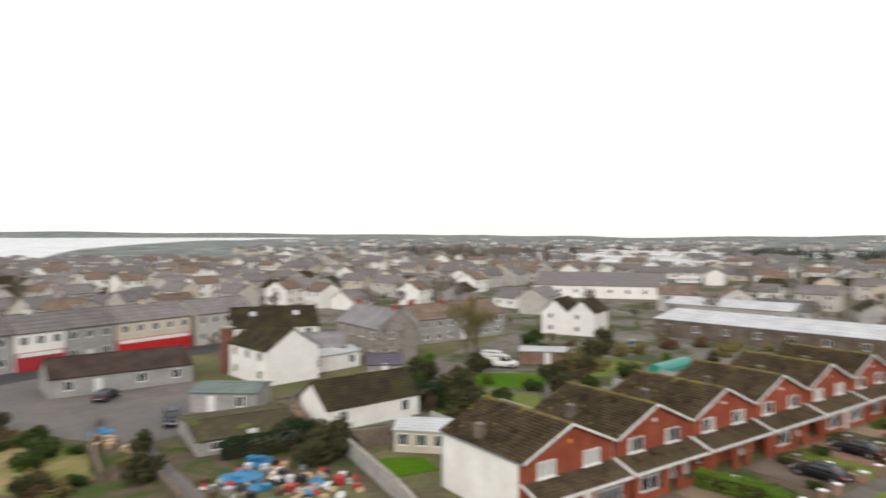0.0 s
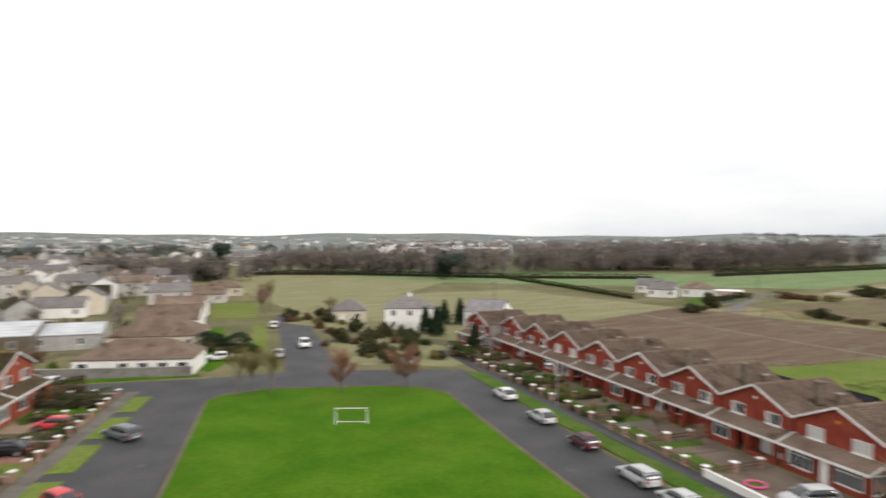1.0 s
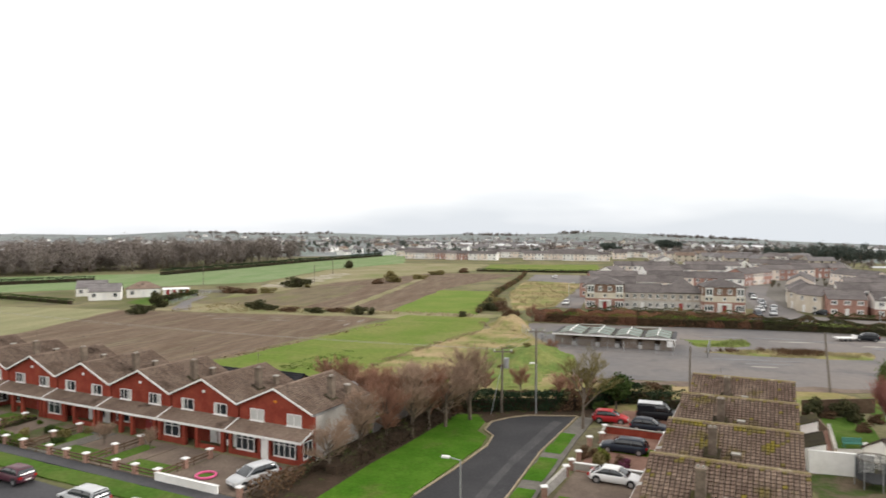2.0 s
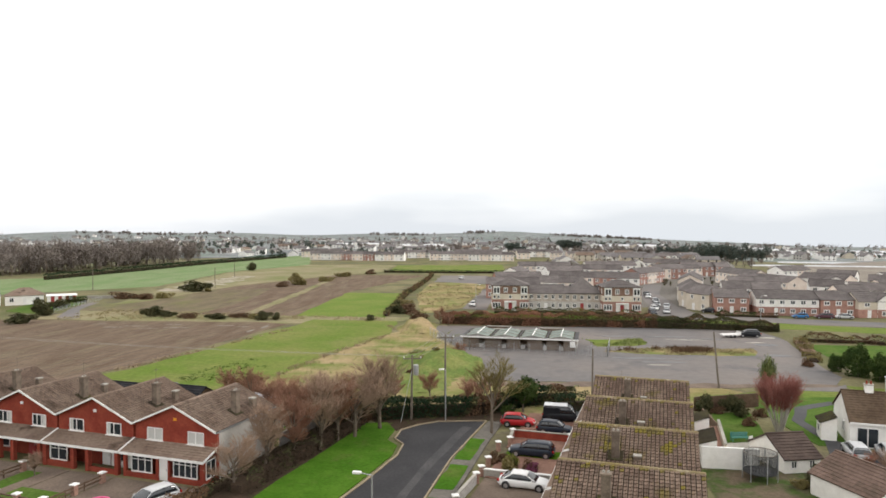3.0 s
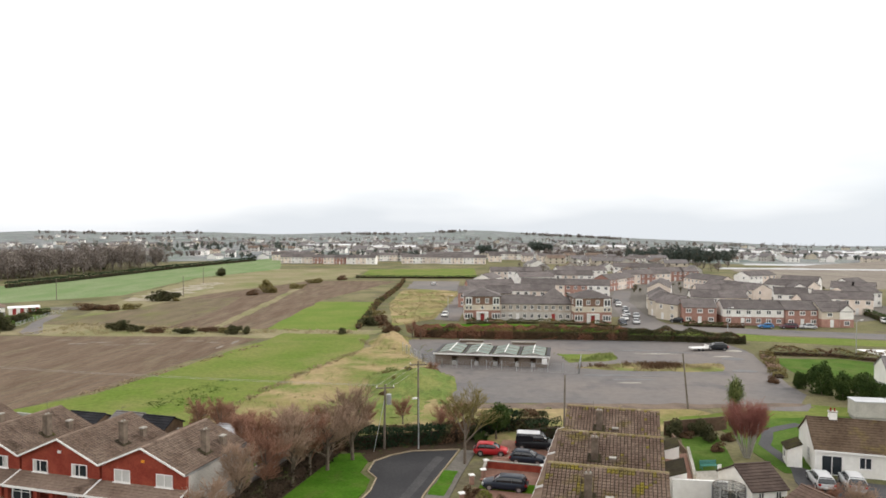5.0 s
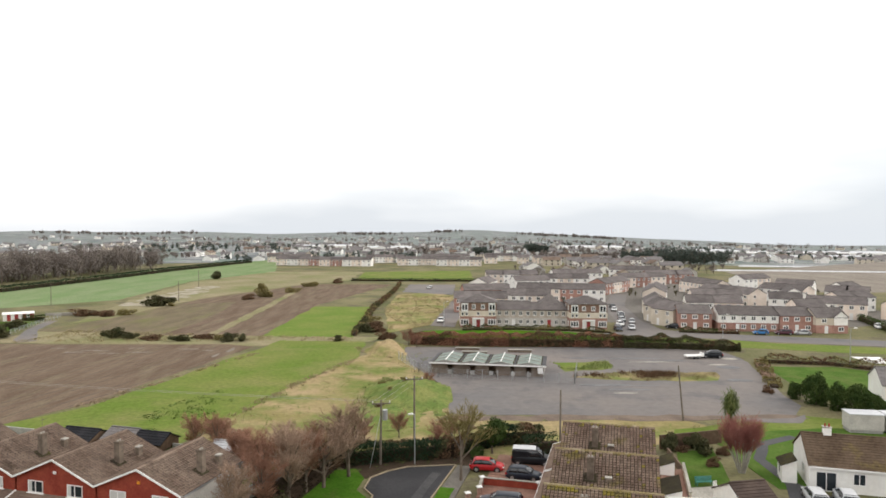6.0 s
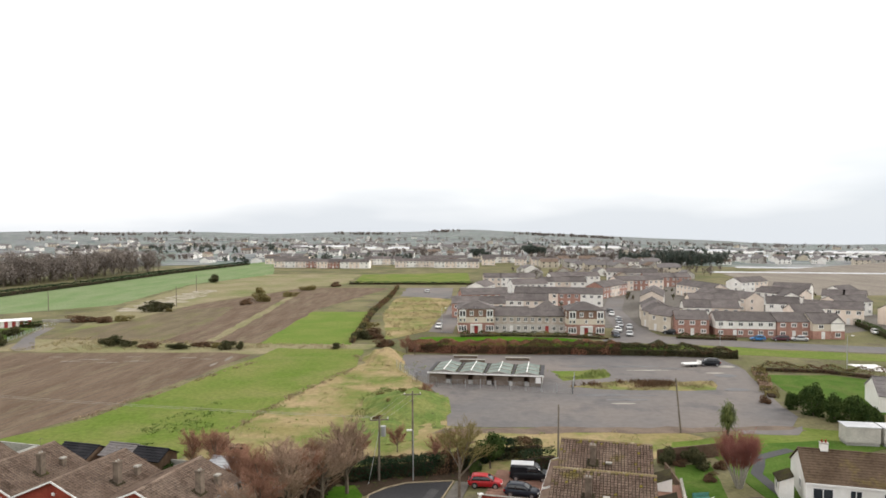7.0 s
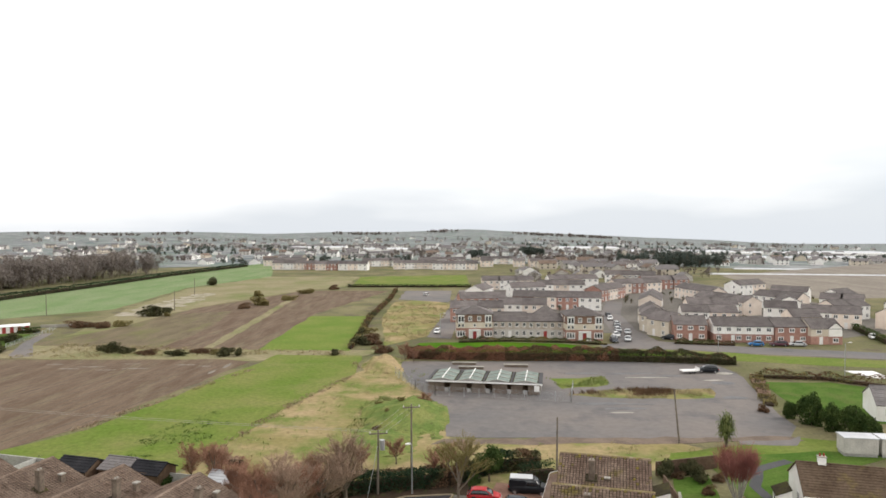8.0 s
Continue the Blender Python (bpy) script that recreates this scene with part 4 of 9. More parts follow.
def corner_block(x, y, rz):
    h = thing("apartment_block", "three-storey red-brick, cream and brown corner block with hipped roof", "house", "corner blocks")
    part("lower_wall", MB().box(-5.2, 5.2, 0, 9.5, 0, 3.1), M_BRICKE, h, "red brick ground storey")
    part("middle_wall", MB().box(-5.25, 5.25, -0.05, 9.55, 3.1, 4.7), M_CREAM, h, "cream rendered middle storey")
    part("upper_wall", MB().box(-5.2, 5.2, 0, 9.5, 4.7, 7.0), M_BRICKD, h, "dark brown brick top storey")
    part("eaves", MB().box(-5.5, 5.5, -0.3, 9.8, 7.0, 7.12), M_TRIM, h)
    hip_roof(h, -5.2, 5.2, 9.5, 7.13, 9.1, M_ESTROOF)
    for bx in (-3.9, 3.9):
        b = part("bay", MB().box(bx - 0.95, bx + 0.95, -0.5, 0.0, 4.55, 6.85), M_TRIM, h, "white projecting bay window")
        for sx in (-0.42, 0.42):
            part("bay_pane", MB().box(bx + sx - 0.28, bx + sx + 0.28, -0.53, -0.5, 5.05, 6.5), M_GLASS, b)
        for sx in (-0.55, 0.55):
            window(h, bx + sx, -0.05, 3.85, 0.75, 0.95, bars=1, thick=0.12)
        window(h, bx, 0, 1.5, 2.4, 1.7, bars=3, thick=0.2)
    for bx in (-1.3, 1.3):
        window(h, bx, 0, 5.85, 1.1, 1.3, bars=2, thick=0.16)
    window(h, 0, -0.05, 3.9, 0.8, 0.9, bars=1, thick=0.12)
    for sx, face in ((-5.2, -1), (5.2, 1)):
        for yy in (2.5, 7.0):
            window(h, sx, yy, 5.85, 1.2, 1.3, face=face, axis="x", thick=0.16)
            window(h, sx, yy, 1.5, 1.4, 1.4, face=face, axis="x", thick=0.16)
    p = part("porch", MB().box(-1.7, 1.7, -0.9, 0, 2.35, 2.75), M_TRIM, h, "white porch canopy over the entrance")
    for sx in (-1.5, 1.5):
        part("porch_post", MB().box(sx - 0.18, sx + 0.18, -0.85, -0.55, 0, 2.35), M_TRIM, p)
    part("entrance_wall", MB().box(-1.7, -0.55, -0.12, 0.0, 0, 2.35), M_WHITEWALL, h)
    part("entrance_wall", MB().box(0.55, 1.7, -0.12, 0.0, 0, 2.35), M_WHITEWALL, h)
    part("door", MB().box(-0.5, 0.5, -0.1, -0.01, 0, 2.1), M_DOORR, h)
    return stand(h, x, y, rz)


corner_block(12.8, 193.8, -1)
corner_block(43.4, 189.2, -1.5)
stand(house(10.2, 9, 4.9, 7.0, M_BEIGE, M_ESTROOF, "two-storey beige terraced house with grey roof", wins=5, band=M_DASH, deep=True, win_t=0.11, win_w=1.0), 23.1, 195.4, -4)
h = stand(house(10.2, 9, 4.9, 6.6, M_BEIGE, M_ESTROOF, "two-storey beige terraced house with a steep cross roof", wins=5, band=M_DASH, deep=True, door_mat=M_DOORR, win_t=0.11, win_w=1.0), 33.2, 194.3, -6)
hip_roof(h, -4.2, 5.1, 10.5, 4.95, 9.0, M_ESTROOF)
stand(house(9.0, 8.5, 4.6, 6.6, M_BRICKE, M_ESTROOF, "red-brick end house with grey roof and white windows", wins=3, deep=True, win_w=1.5, win_t=0.2), 73.3, 189.0, -9)
stand(house(15.8, 8.5, 4.6, 6.6, M_WHITEWALL, M_ESTROOF, "terrace of white upper storey over brick", wins=6, band=M_BRICKE, deep=True, win_w=1.3, win_t=0.15), 86.7, 185.4, -8)
stand(house(9.0, 8.5, 4.6, 6.6, M_BRICKE, M_ESTROOF, "red-brick terraced house with grey roof and white windows", wins=3, deep=True, win_w=1.5, win_t=0.2), 99.2, 183.6, -2)
h = stand(house(8.4, 8.5, 4.4, 6.6, M_CREAM, M_ESTROOF, "cream gabled end house over a brick storey", wins=2, band=M_BRICKE, deep=True, win_w=1.4, win_t=0.15), 107.6, 181.5, -2)
front_gable(h, 2.3, 3.6, 4.5, 6.1, M_WHITEWALL, M_ESTROOF, 0.2)
part("gable_brick", MB().box(0.46, 4.14, -0.28, -0.2, 0, 2.2), M_BRICKE, h, "brick ground storey of the gable")
window(h, 2.3, -0.28, 1.2, 1.5, 1.2, thick=0.15)
for i, (x, y, rz) in enumerate(((66.5, 196.5, -62), (65.8, 205, -80), (67.2, 214.5, -100), (69.5, 224, -102))):
    stand(house(8.4, 8.0, 4.9, 7.1, M_CREAM, M_ESTROOF, "yellowish rendered estate house with grey roof", wins=2, side=True, deep=False, win_t=0.13), x, y, rz)

M_PINKISH = mat("pale_pinkish_render", (0.66, 0.57, 0.49), (0.74, 0.65, 0.57), 2.5, 0.3, 0.85, 0.002, rand=0.1, spec=0.12, grain=0.08)
EST_WALLS = (M_PINKISH, M_BRICKE, M_WHITEWALL, M_DASH)
est = {}


def estate_house(kind, w):
    key = (kind, round(w))
    if key not in est:
        est[key] = house(w, 8.2, 4.9, 6.9, EST_WALLS[kind], M_ESTROOF, ("cream rendered", "red-brick", "white rendered", "grey pebble-dashed")[kind] + " estate house with grey tiled roof",
                         wins=max(2, int(w / 2.8)), back=False, side=True, group="estate houses", win_w=1.3, win_t=0.15)
        return est[key], True
    return est[key], False


def estate_row(x, y, length, rz, kinds="0", unit=8.5):
    """Houses side by side whose ridge middle is at x, y."""
    k = max(1, round(length / unit))
    c, s = math.cos(radians(rz)), math.sin(radians(rz))
    for i in range(k):
        u = (i - (k - 1) / 2) * (length / k)
        h, first = estate_house(int(kinds[i % len(kinds)]), length / k)
        m = pose(x + u * c + 4.1 * s, y + u * s - 4.1 * c, 0, 0, 0, rz)
        if first:
            h.matrix_basis = m
        else:
            copy_thing(h, m)


for x, y, ln, rz, kd in ((16, 232, 18, -2, "10"), (20, 263, 18, 8, "1"), (33, 241, 17, -10, "20"), (50, 266, 34, -14, "1012"), (44, 310, 16, 12, "2"), (62, 322, 22, -2, "20"), (78, 300, 24, 50, "10"),
                        (115, 388, 28, -15, "232"), (121, 350, 24, 4, "1"), (86, 262, 26, 70, "02"), (90, 218, 17, -12, "20"), (117, 292, 27, -80, "0"), (112, 254, 26, -72, "210"), (119, 228, 10, -25, "2"),
                        (114, 206, 8, -4, "0"), (100, 240, 17, -8, "02"), (137, 262, 18, -60, "20"), (153, 285, 14, -40, "2"), (100, 330, 26, 20, "01"), (40, 350, 26, 0, "02"), (75, 358, 26, 8, "20"), (22, 300, 17, 70, "2"), (150, 320, 20, 30, "20"), (128, 214, 16, -28, "20"), (143, 232, 15, 20, "02"), (131, 246, 9, 70, "2"), (155, 252, 14, -35, "20"), (166, 272, 12, 30, "2"), (147, 208, 12, 15, "0"), (163, 228, 12, -20, "2")):
    estate_row(x, y, ln, rz, kd)
for x, y, ln, kd in ((-103, 521, 33, "0201"), (-77, 512, 17, "01"), (-57, 510, 22, "20"), (-12, 522, 31, "020"), (19, 514, 34, "2020"), (46, 549, 10, "0"), (72, 548, 9, "0"), (85, 547, 10, "0"), (94, 530, 11, "2"),
                     (118, 509, 14, "2"), (126, 492, 8, "0"), (137, 491, 9, "1"), (151, 507, 12, "2"), (-40, 560, 30, "02"), (10, 575, 40, "2021"), (60, 590, 30, "02"), (-120, 570, 36, "012")):
    estate_row(x, y, ln, rnd.uniform(-8, 8), kd)

# far town: the nearer houses are copies of a few kinds, the rest one strewn mass of walls and roofs
far_kinds = [house(9 + 2 * (i % 2), 7.5, 3.0 if i % 3 == 0 else 4.8, 5.4 if i % 3 == 0 else 7.0, (M_WHITEWALL, M_DASH, M_WHITEWALL, M_GREYWALL, M_CREAM, M_DASH)[i], (M_SLATE, M_SLATE, M_TILE, M_DARKROOF, M_SLATE, M_TILE)[i],
                   ("low rendered bungalow", "grey two-storey house", "white two-storey house")[i % 3] + " of the far town", name="house", wins=2, storeys=1 if i % 3 == 0 else 2, door=False, back=True, chimneys=((0.12, 0.5),) if i % 2 else (), group="far town houses") for i in range(6)]
far_used = set()


def far_house(i, x, y, rz, z=None):
    m = pose(x, y, fall(x, y) - 0.05 if z is None else z, 0, 0, rz)
    if i not in far_used:
        far_used.add(i)
        far_kinds[i].matrix_basis = m
        return far_kinds[i]
    return copy_thing(far_kinds[i], m)


fr = random.Random(21)
taken = set()
FAR_MATS = [M_WHITEWALL, M_CREAM, M_DASH, M_BRICK2, M_SLATE, M_DARKROOF, M_TILE, M_GLASS, M_METALROOF]
far_mass = MB()


def far_block(x, y, rz, w, d, eave, ridge, wall, roof):
    """One house of the far mass: gabled walls, two roof slopes with thickness, a row of windows each side."""
    z = fall(x, y) - 0.1
    one = MB()
    gable_wall(one, -w / 2, w / 2, 0, d, eave, ridge - 0.1, wall)
    for p in (((-w / 2 - 0.2, -0.3, eave - 0.1), (w / 2 + 0.2, -0.3, eave - 0.1), (w / 2 + 0.2, d / 2, ridge), (-w / 2 - 0.2, d / 2, ridge)), ((w / 2 + 0.2, d + 0.3, eave - 0.1), (-w / 2 - 0.2, d + 0.3, eave - 0.1), (-w / 2 - 0.2, d / 2, ridge), (w / 2 + 0.2, d / 2, ridge))):
        one.slab(p, 0.15, roof)
    for s in range(2 if eave > 4 else 1 if eave > 2 else 0):
        for k in range(3):
            cx = -w / 2 + w * (k + 0.5) / 3
            one.box(cx - 0.55, cx + 0.55, -0.04, d + 0.04, 1.0 + 2.4 * s, 2.1 + 2.4 * s, 7)
    c, sn = math.cos(radians(rz)), math.sin(radians(rz))
    far_mass.add([(x + a * c - b * sn, y + a * sn + b * c, z + h) for a, b, h in one.v], [()] * 0)
    o = len(far_mass.v) - len(one.v)
    far_mass.f += [tuple(i + o for i in q) for q in one.f]
    far_mass.m += one.m


def town(count, az0, az1, d0, d1, keep=lambda x, y: True, mass=True):
    """Houses strewn between two bearings and two distances, in loose rows."""
    done = 0
    for _ in range(count * 6):
        if done >= count:
            return
        az = radians(fr.uniform(az0, az1))
        d = d0 + (d1 - d0) * fr.random() ** 1.1
        x, y = d * math.sin(az), d * math.cos(az)
        gx, gy = round(x / 22) * 22, round(y / 16) * 16
        x, y = gx + fr.uniform(-4, 4), gy + fr.uniform(-2.5, 2.5)
        if (gx, gy) in taken or not keep(x, y):
            continue
        taken.add((gx, gy))
        rz = fr.choice((0, 8, 90, 82, 180, 172, 270)) + fr.uniform(-14, 14)
        if mass:
            tall = fr.random() < 0.6
            far_block(x, y, rz, fr.uniform(8, 16), fr.uniform(7, 9), 4.8 if tall else 2.9, 7.0 if tall else 5.2, fr.choice((0, 0, 0, 1, 2, 2, 2)), fr.choice((4, 4, 4, 4, 6)) if d < 900 else 4)
        else:
            far_house(fr.randrange(6), x, y, rz)
        done += 1


def shed_row(x, y, rz, w, d, n, z=3.5):
    """Pale glasshouses and sheet-roofed halls in the far distance."""
    for k in range(n):
        c, s = math.cos(radians(rz)), math.sin(radians(rz))
        far_block(x - s * k * d * 1.05, y + c * k * d * 1.05, rz, w, d, z, z + 1.5, 0, 8)


def clear(x, y):
    return not (-300 < x < -195 and -110 < y < -30)


town(49, -138, -76, 190, 300, clear, False)
town(26, -153, -137, 165, 300, clear, False)
town(150, -153, -76, 250, 470, clear)
town(60, -153, -140, 300, 500, clear)
town(260, -136, -70, 430, 1100)
town(30, 8, 22, 400, 600, lambda x, y: x < 180)
town(160, -60, -25, 560, 1300)
town(200, -26, 12, 620, 1300)
town(110, 12, 36, 480, 1200, lambda x, y: not (x > 175 and y < 600))
town(170, -132, -60, 1100, 2000)
town(130, -60, 34, 1300, 2000)
for x, y, rz, w, d, n in ((330, 900, -6, 150, 14, 4), (420, 760, -4, 120, 10, 3), (560, 1000, -8, 260, 20, 4), (230, 980, 0, 90, 16, 3), (-60, 900, 0, 70, 20, 2), (-170, 1000, 2, 90, 18, 2), (-480, -190, 60, 120, 14, 4), (-620, -170, 62, 160, 16, 4),
                        (-420, -95, 70, 60, 16, 3), (-700, 40, 80, 120, 18, 3), (-560, 420, 50, 110, 16, 3), (-460, 560, 40, 120, 16, 3)):
    shed_row(x, y, rz, w, d, n)
far_block(262, 440, -12, 150, 4, 0.6, 1.3, 0, 8)
far_block(300, 520, -12, 120, 5, 0.6, 1.4, 0, 8)
tagged(part("far_town", far_mass, FAR_MATS), "distant mass of pale houses, halls and glasshouses", "houses", kind="stuff")


# ---- plants ----
def np_mesh(name, v, q, mats, mi=None):
    me = bpy.data.meshes.new(name)
    v, q = np.asarray(v, dtype=np.float32), np.asarray(q, dtype=np.int32)
    me.vertices.add(len(v))
    me.vertices.foreach_set("co", v.ravel())
    k = q.shape[1]
    me.loops.add(q.size)
    me.loops.foreach_set("vertex_index", q.ravel())
    me.polygons.add(len(q))
    me.polygons.foreach_set("loop_start", np.arange(0, q.size, k, dtype=np.int32))
    for m in mats if isinstance(mats, (list, tuple)) else [mats]:
        me.materials.append(m)
    me.update()
    return me


def leaf_quads(pts, size, rng, flat=0.0):
    """A small four-cornered leaf clump at each point, turned at random."""
    n = len(pts)
    a = rng.normal(size=(n, 3))
    a[:, 2] *= 1 - flat
    a /= np.linalg.norm(a, axis=1)[:, None]
    b = np.cross(a, rng.normal(size=(n, 3)))
    b /= np.linalg.norm(b, axis=1)[:, None]
    s = size * rng.uniform(0.5, 1.3, (n, 1))
    v = np.stack([pts - a * s, pts + b * s * 0.55, pts + a * s, pts - b * s * 0.55], 1).reshape(-1, 3)
    return v, np.arange(4 * n).reshape(-1, 4)


def stems(segs, sides=3):
    """Tapered sticks: rows of (p0, p1, r0, r1)."""
    p0, p1 = np.array([s[0] for s in segs]), np.array([s[1] for s in segs])
    r0, r1 = np.array([s[2] for s in segs]), np.array([s[3] for s in segs])
    d = p1 - p0
    d /= np.linalg.norm(d, axis=1)[:, None] + 1e-9
    ref = np.where(np.abs(d[:, 2:3]) < 0.9, np.array([[0, 0, 1.0]]), np.array([[1.0, 0, 0]]))
    u = np.cross(d, ref)
    u /= np.linalg.norm(u, axis=1)[:, None]
    w = np.cross(d, u)
    ring = []
    for p, r in ((p0, r0), (p1, r1)):
        for k in range(sides):
            t = k * math.tau / sides
            ring.append(p + (u * math.cos(t) + w * math.sin(t)) * r[:, None])
    v = np.stack(ring, 1).reshape(-1, 3)
    base = np.arange(len(segs))[:, None, None] * 2 * sides
    q = np.array([(k, (k + 1) % sides, (k + 1) % sides + sides, k + sides) for k in range(sides)])[None]
    return v, (base + q).reshape(-1, 4)


def grow(rng, height, spread, levels=4, trunk=0.16, forks=(5, 5, 5, 4), lean=0.0, low=0.3):
    """Limbs of a bare tree, thick ones and twigs apart."""
    thick, thin = [], []

    def branch(p, d, length, r, lv):
        q = p + d * length
        (thick if lv < 2 else thin).append((p, q, r, r * 0.62))
        if lv >= levels:
            return
        for k in range(forks[min(lv, len(forks) - 1)]):
            f = low + (1 - low) * (k + rng.uniform(0.2, 1)) / forks[min(lv, len(forks) - 1)]
            nd = d * rng.uniform(0.5, 1.0) + rng.normal(size=3) * spread
            nd[2] = abs(nd[2]) * 0.6 + 0.25 * rng.random() + 0.15
            nd /= np.linalg.norm(nd)
            branch(p + d * length * min(f, 1), nd, length * rng.uniform(0.5, 0.72), r * 0.5, lv + 1)
    d0 = np.array([lean, rng.uniform(-0.05, 0.05), 1.0])
    branch(np.zeros(3), d0 / np.linalg.norm(d0), height * 0.45, trunk, 0)
    return thick, thin


def bare_tree(seed, height, spread, twig, label, name="tree", many=(9, 8, 7, 5), trunk=0.15, low=0.25):
    rng = np.random.default_rng(seed)
    thick, thin = grow(rng, height, spread, 4, trunk, many, 0, low)
    t = thing(name, label, "tree")
    part("trunk", np_mesh("trunk", *stems(thick, 6), M_BARK), None, t)
    part("crown", np_mesh("crown", *stems([(a, b, max(r, 0.011), max(q, 0.007)) for a, b, r, q in thin], 3), twig), None, t)
    return t


def fan_bush(seed, height):
    """Many pale stems that rise from one foot and spread into a haze of red twigs."""
    rng = np.random.default_rng(seed)
    thick, thin = [], []
    for k in range(26):
        a, out = rng.uniform(0, math.tau), rng.uniform(0.03, 0.42)
        d = np.array([math.cos(a) * out, math.sin(a) * out, 1.0])
        p0 = np.array([math.cos(a) * 0.3, math.sin(a) * 0.3, 0.0])
        p1 = p0 + d * height * rng.uniform(0.52, 0.68)
        thick.append((p0, p1, 0.055, 0.035))
        for j in range(52):
            f = rng.uniform(0.55, 1.0)
            b = p0 + (p1 - p0) * f
            e = d * 0.8 + rng.normal(size=3) * 0.28
            e[2] = abs(e[2]) + 0.4
            e /= np.linalg.norm(e)
            c = b + e * height * rng.uniform(0.14, 0.32)
            thin.append((b, c, 0.018, 0.01))
            for i in range(3):
                g = e + rng.normal(size=3) * 0.4
                g /= np.linalg.norm(g)
                m = b + (c - b) * rng.uniform(0.4, 1.0)
                thin.append((m, m + g * rng.uniform(0.4, 0.9), 0.013, 0.009))
    t = thing("dogwood", "upright dogwood bush with dark red twigs", "shrub")
    for s in thick:
        part("stem", np_mesh("stem", *stems([s], 5), M_CONC), None, t)
    part("crown", np_mesh("crown", *stems(thin, 3), mat("dogwood_twigs", (0.25, 0.10, 0.085), (0.31, 0.14, 0.115), 1.0, 0.2, 0.9, spec=0.04)), None, t)
    return t


def blob_points(rng, n, rx, ry, rz, lumps=9, hollow=0.55):
    """Points in a lumpy crown: several overlapping clumps with gaps between."""
    c = rng.normal(size=(lumps, 3))
    c /= np.linalg.norm(c, axis=1)[:, None]
    c *= rng.uniform(0.25, 0.75, (lumps, 1))
    r = rng.uniform(0.28, 0.5, lumps)
    i = rng.integers(0, lumps, n)
    d = rng.normal(size=(n, 3))
    d /= np.linalg.norm(d, axis=1)[:, None]
    p = c[i] + d * (r[i] * rng.uniform(hollow, 1.05, n))[:, None]
    return p * np.array([rx, ry, rz])


def leafy(seed, rx, ry, rz, n, leaf, m, label, name="shrub", trunk_h=0.0, category="shrub", lumps=10):
    rng = np.random.default_rng(seed)
    t = thing(name, label, category)
    p = blob_points(rng, n, rx, ry, rz, lumps)
    p[:, 2] += rz * (0.95 if trunk_h else 0.55) + trunk_h
    p[:, 2] = np.maximum(p[:, 2], 0.05)
    part("crown", np_mesh("crown", *leaf_quads(p, leaf, rng), m), None, t)
    segs = [((0, 0, -0.05), (rng.uniform(-0.1, 0.1), 0, trunk_h + rz * 0.7), 0.05 + 0.06 * rz, 0.03)]
    for k in range(7):
        a = rng.uniform(0, math.tau)
        segs.append(((0, 0, trunk_h + rz * 0.15), (math.cos(a) * rx * 0.6, math.sin(a) * ry * 0.6, trunk_h + rz * rng.uniform(0.7, 1.4)), 0.03 + 0.02 * rz, 0.015))
    part("trunk", np_mesh("trunk", *stems([(np.array(a, float), np.array(b, float), r, q) for a, b, r, q in segs], 5), M_BARK), None, t)
    return t


def conifer(seed, height, radius, n, label, m=None):
    rng = np.random.default_rng(seed)
    t = thing("conifer", label, "tree")
    f = rng.random(n) ** 0.7
    a = rng.uniform(0, math.tau, n)
    lob = 1 + 0.25 * np.sin(a * 5 + f * 9) + 0.15 * np.sin(f * 40)
    r = radius * (1 - f) ** 0.75 * lob * rng.uniform(0.6, 1.05, n)
    p = np.stack([np.cos(a) * r, np.sin(a) * r, 0.4 + f * height], 1)
    part("crown", np_mesh("crown", *leaf_quads(p, height * 0.055, rng), m or M_CONIFER), None, t)
    part("trunk", MB().rod((0, 0, -0.1), (0, 0, height * 0.9), height * 0.025, 0.02, 7), M_BARK, t)
    return t


def cordyline(seed):
    """A palm-like tree: a short trunk under a tuft of long pointed leaves."""
    rng = np.random.default_rng(seed)
    t = thing("palm_tree", "small palm-like tree with a tuft of pointed leaves", "tree")
    v, q = [], []
    for k in range(900):
        d = rng.normal(size=3)
        d[2] = d[2] * 0.8 + 0.1
        d /= np.linalg.norm(d)
        s = np.cross(d, (0.0, 0.0, 1.0))
        s /= np.linalg.norm(s) + 1e-6
        c, ln = np.array([rng.normal() * 0.25, rng.normal() * 0.25, 2.4 + rng.normal() * 0.5]), rng.uniform(0.6, 1.1)
        mid = c + d * ln * 0.55 + np.array([0, 0, 0.12])
        tip = c + d * ln - np.array([0, 0, 0.25 * ln])
        o = len(v)
        v += [c - s * 0.02, c + s * 0.02, mid + s * 0.06, mid - s * 0.06, tip + s * 0.01, tip - s * 0.01]
        q += [(o, o + 1, o + 2, o + 3), (o + 3, o + 2, o + 4, o + 5)]
    part("crown", np_mesh("crown", v, q, mat("pointed_leaves", (0.075, 0.10, 0.03), (0.12, 0.135, 0.045), 1.0, 0.2, 0.8, spec=0.1)), None, t)
    part("trunk", MB().rod((0, 0, -0.05), (0, 0, 2.4), 0.17, 0.12, 8), M_BARK, t)
    return t


KINDS = {}


def plant(kind, maker, x, y, s=1.0, rz=None, z=0.0, label=""):
    """Stands a copy of a kind of plant; the first one is the original."""
    m = pose(x, y, z, 0, 0, rnd.uniform(0, 360) if rz is None else rz) @ Matrix.Scale(s, 4)
    if kind not in KINDS:
        KINDS[kind] = maker()
        KINDS[kind].matrix_basis = m
        ob = KINDS[kind]
    else:
        ob = copy_thing(KINDS[kind], m)
        ob.matrix_basis = m
    if label:
        ob["label"] = label
    return ob


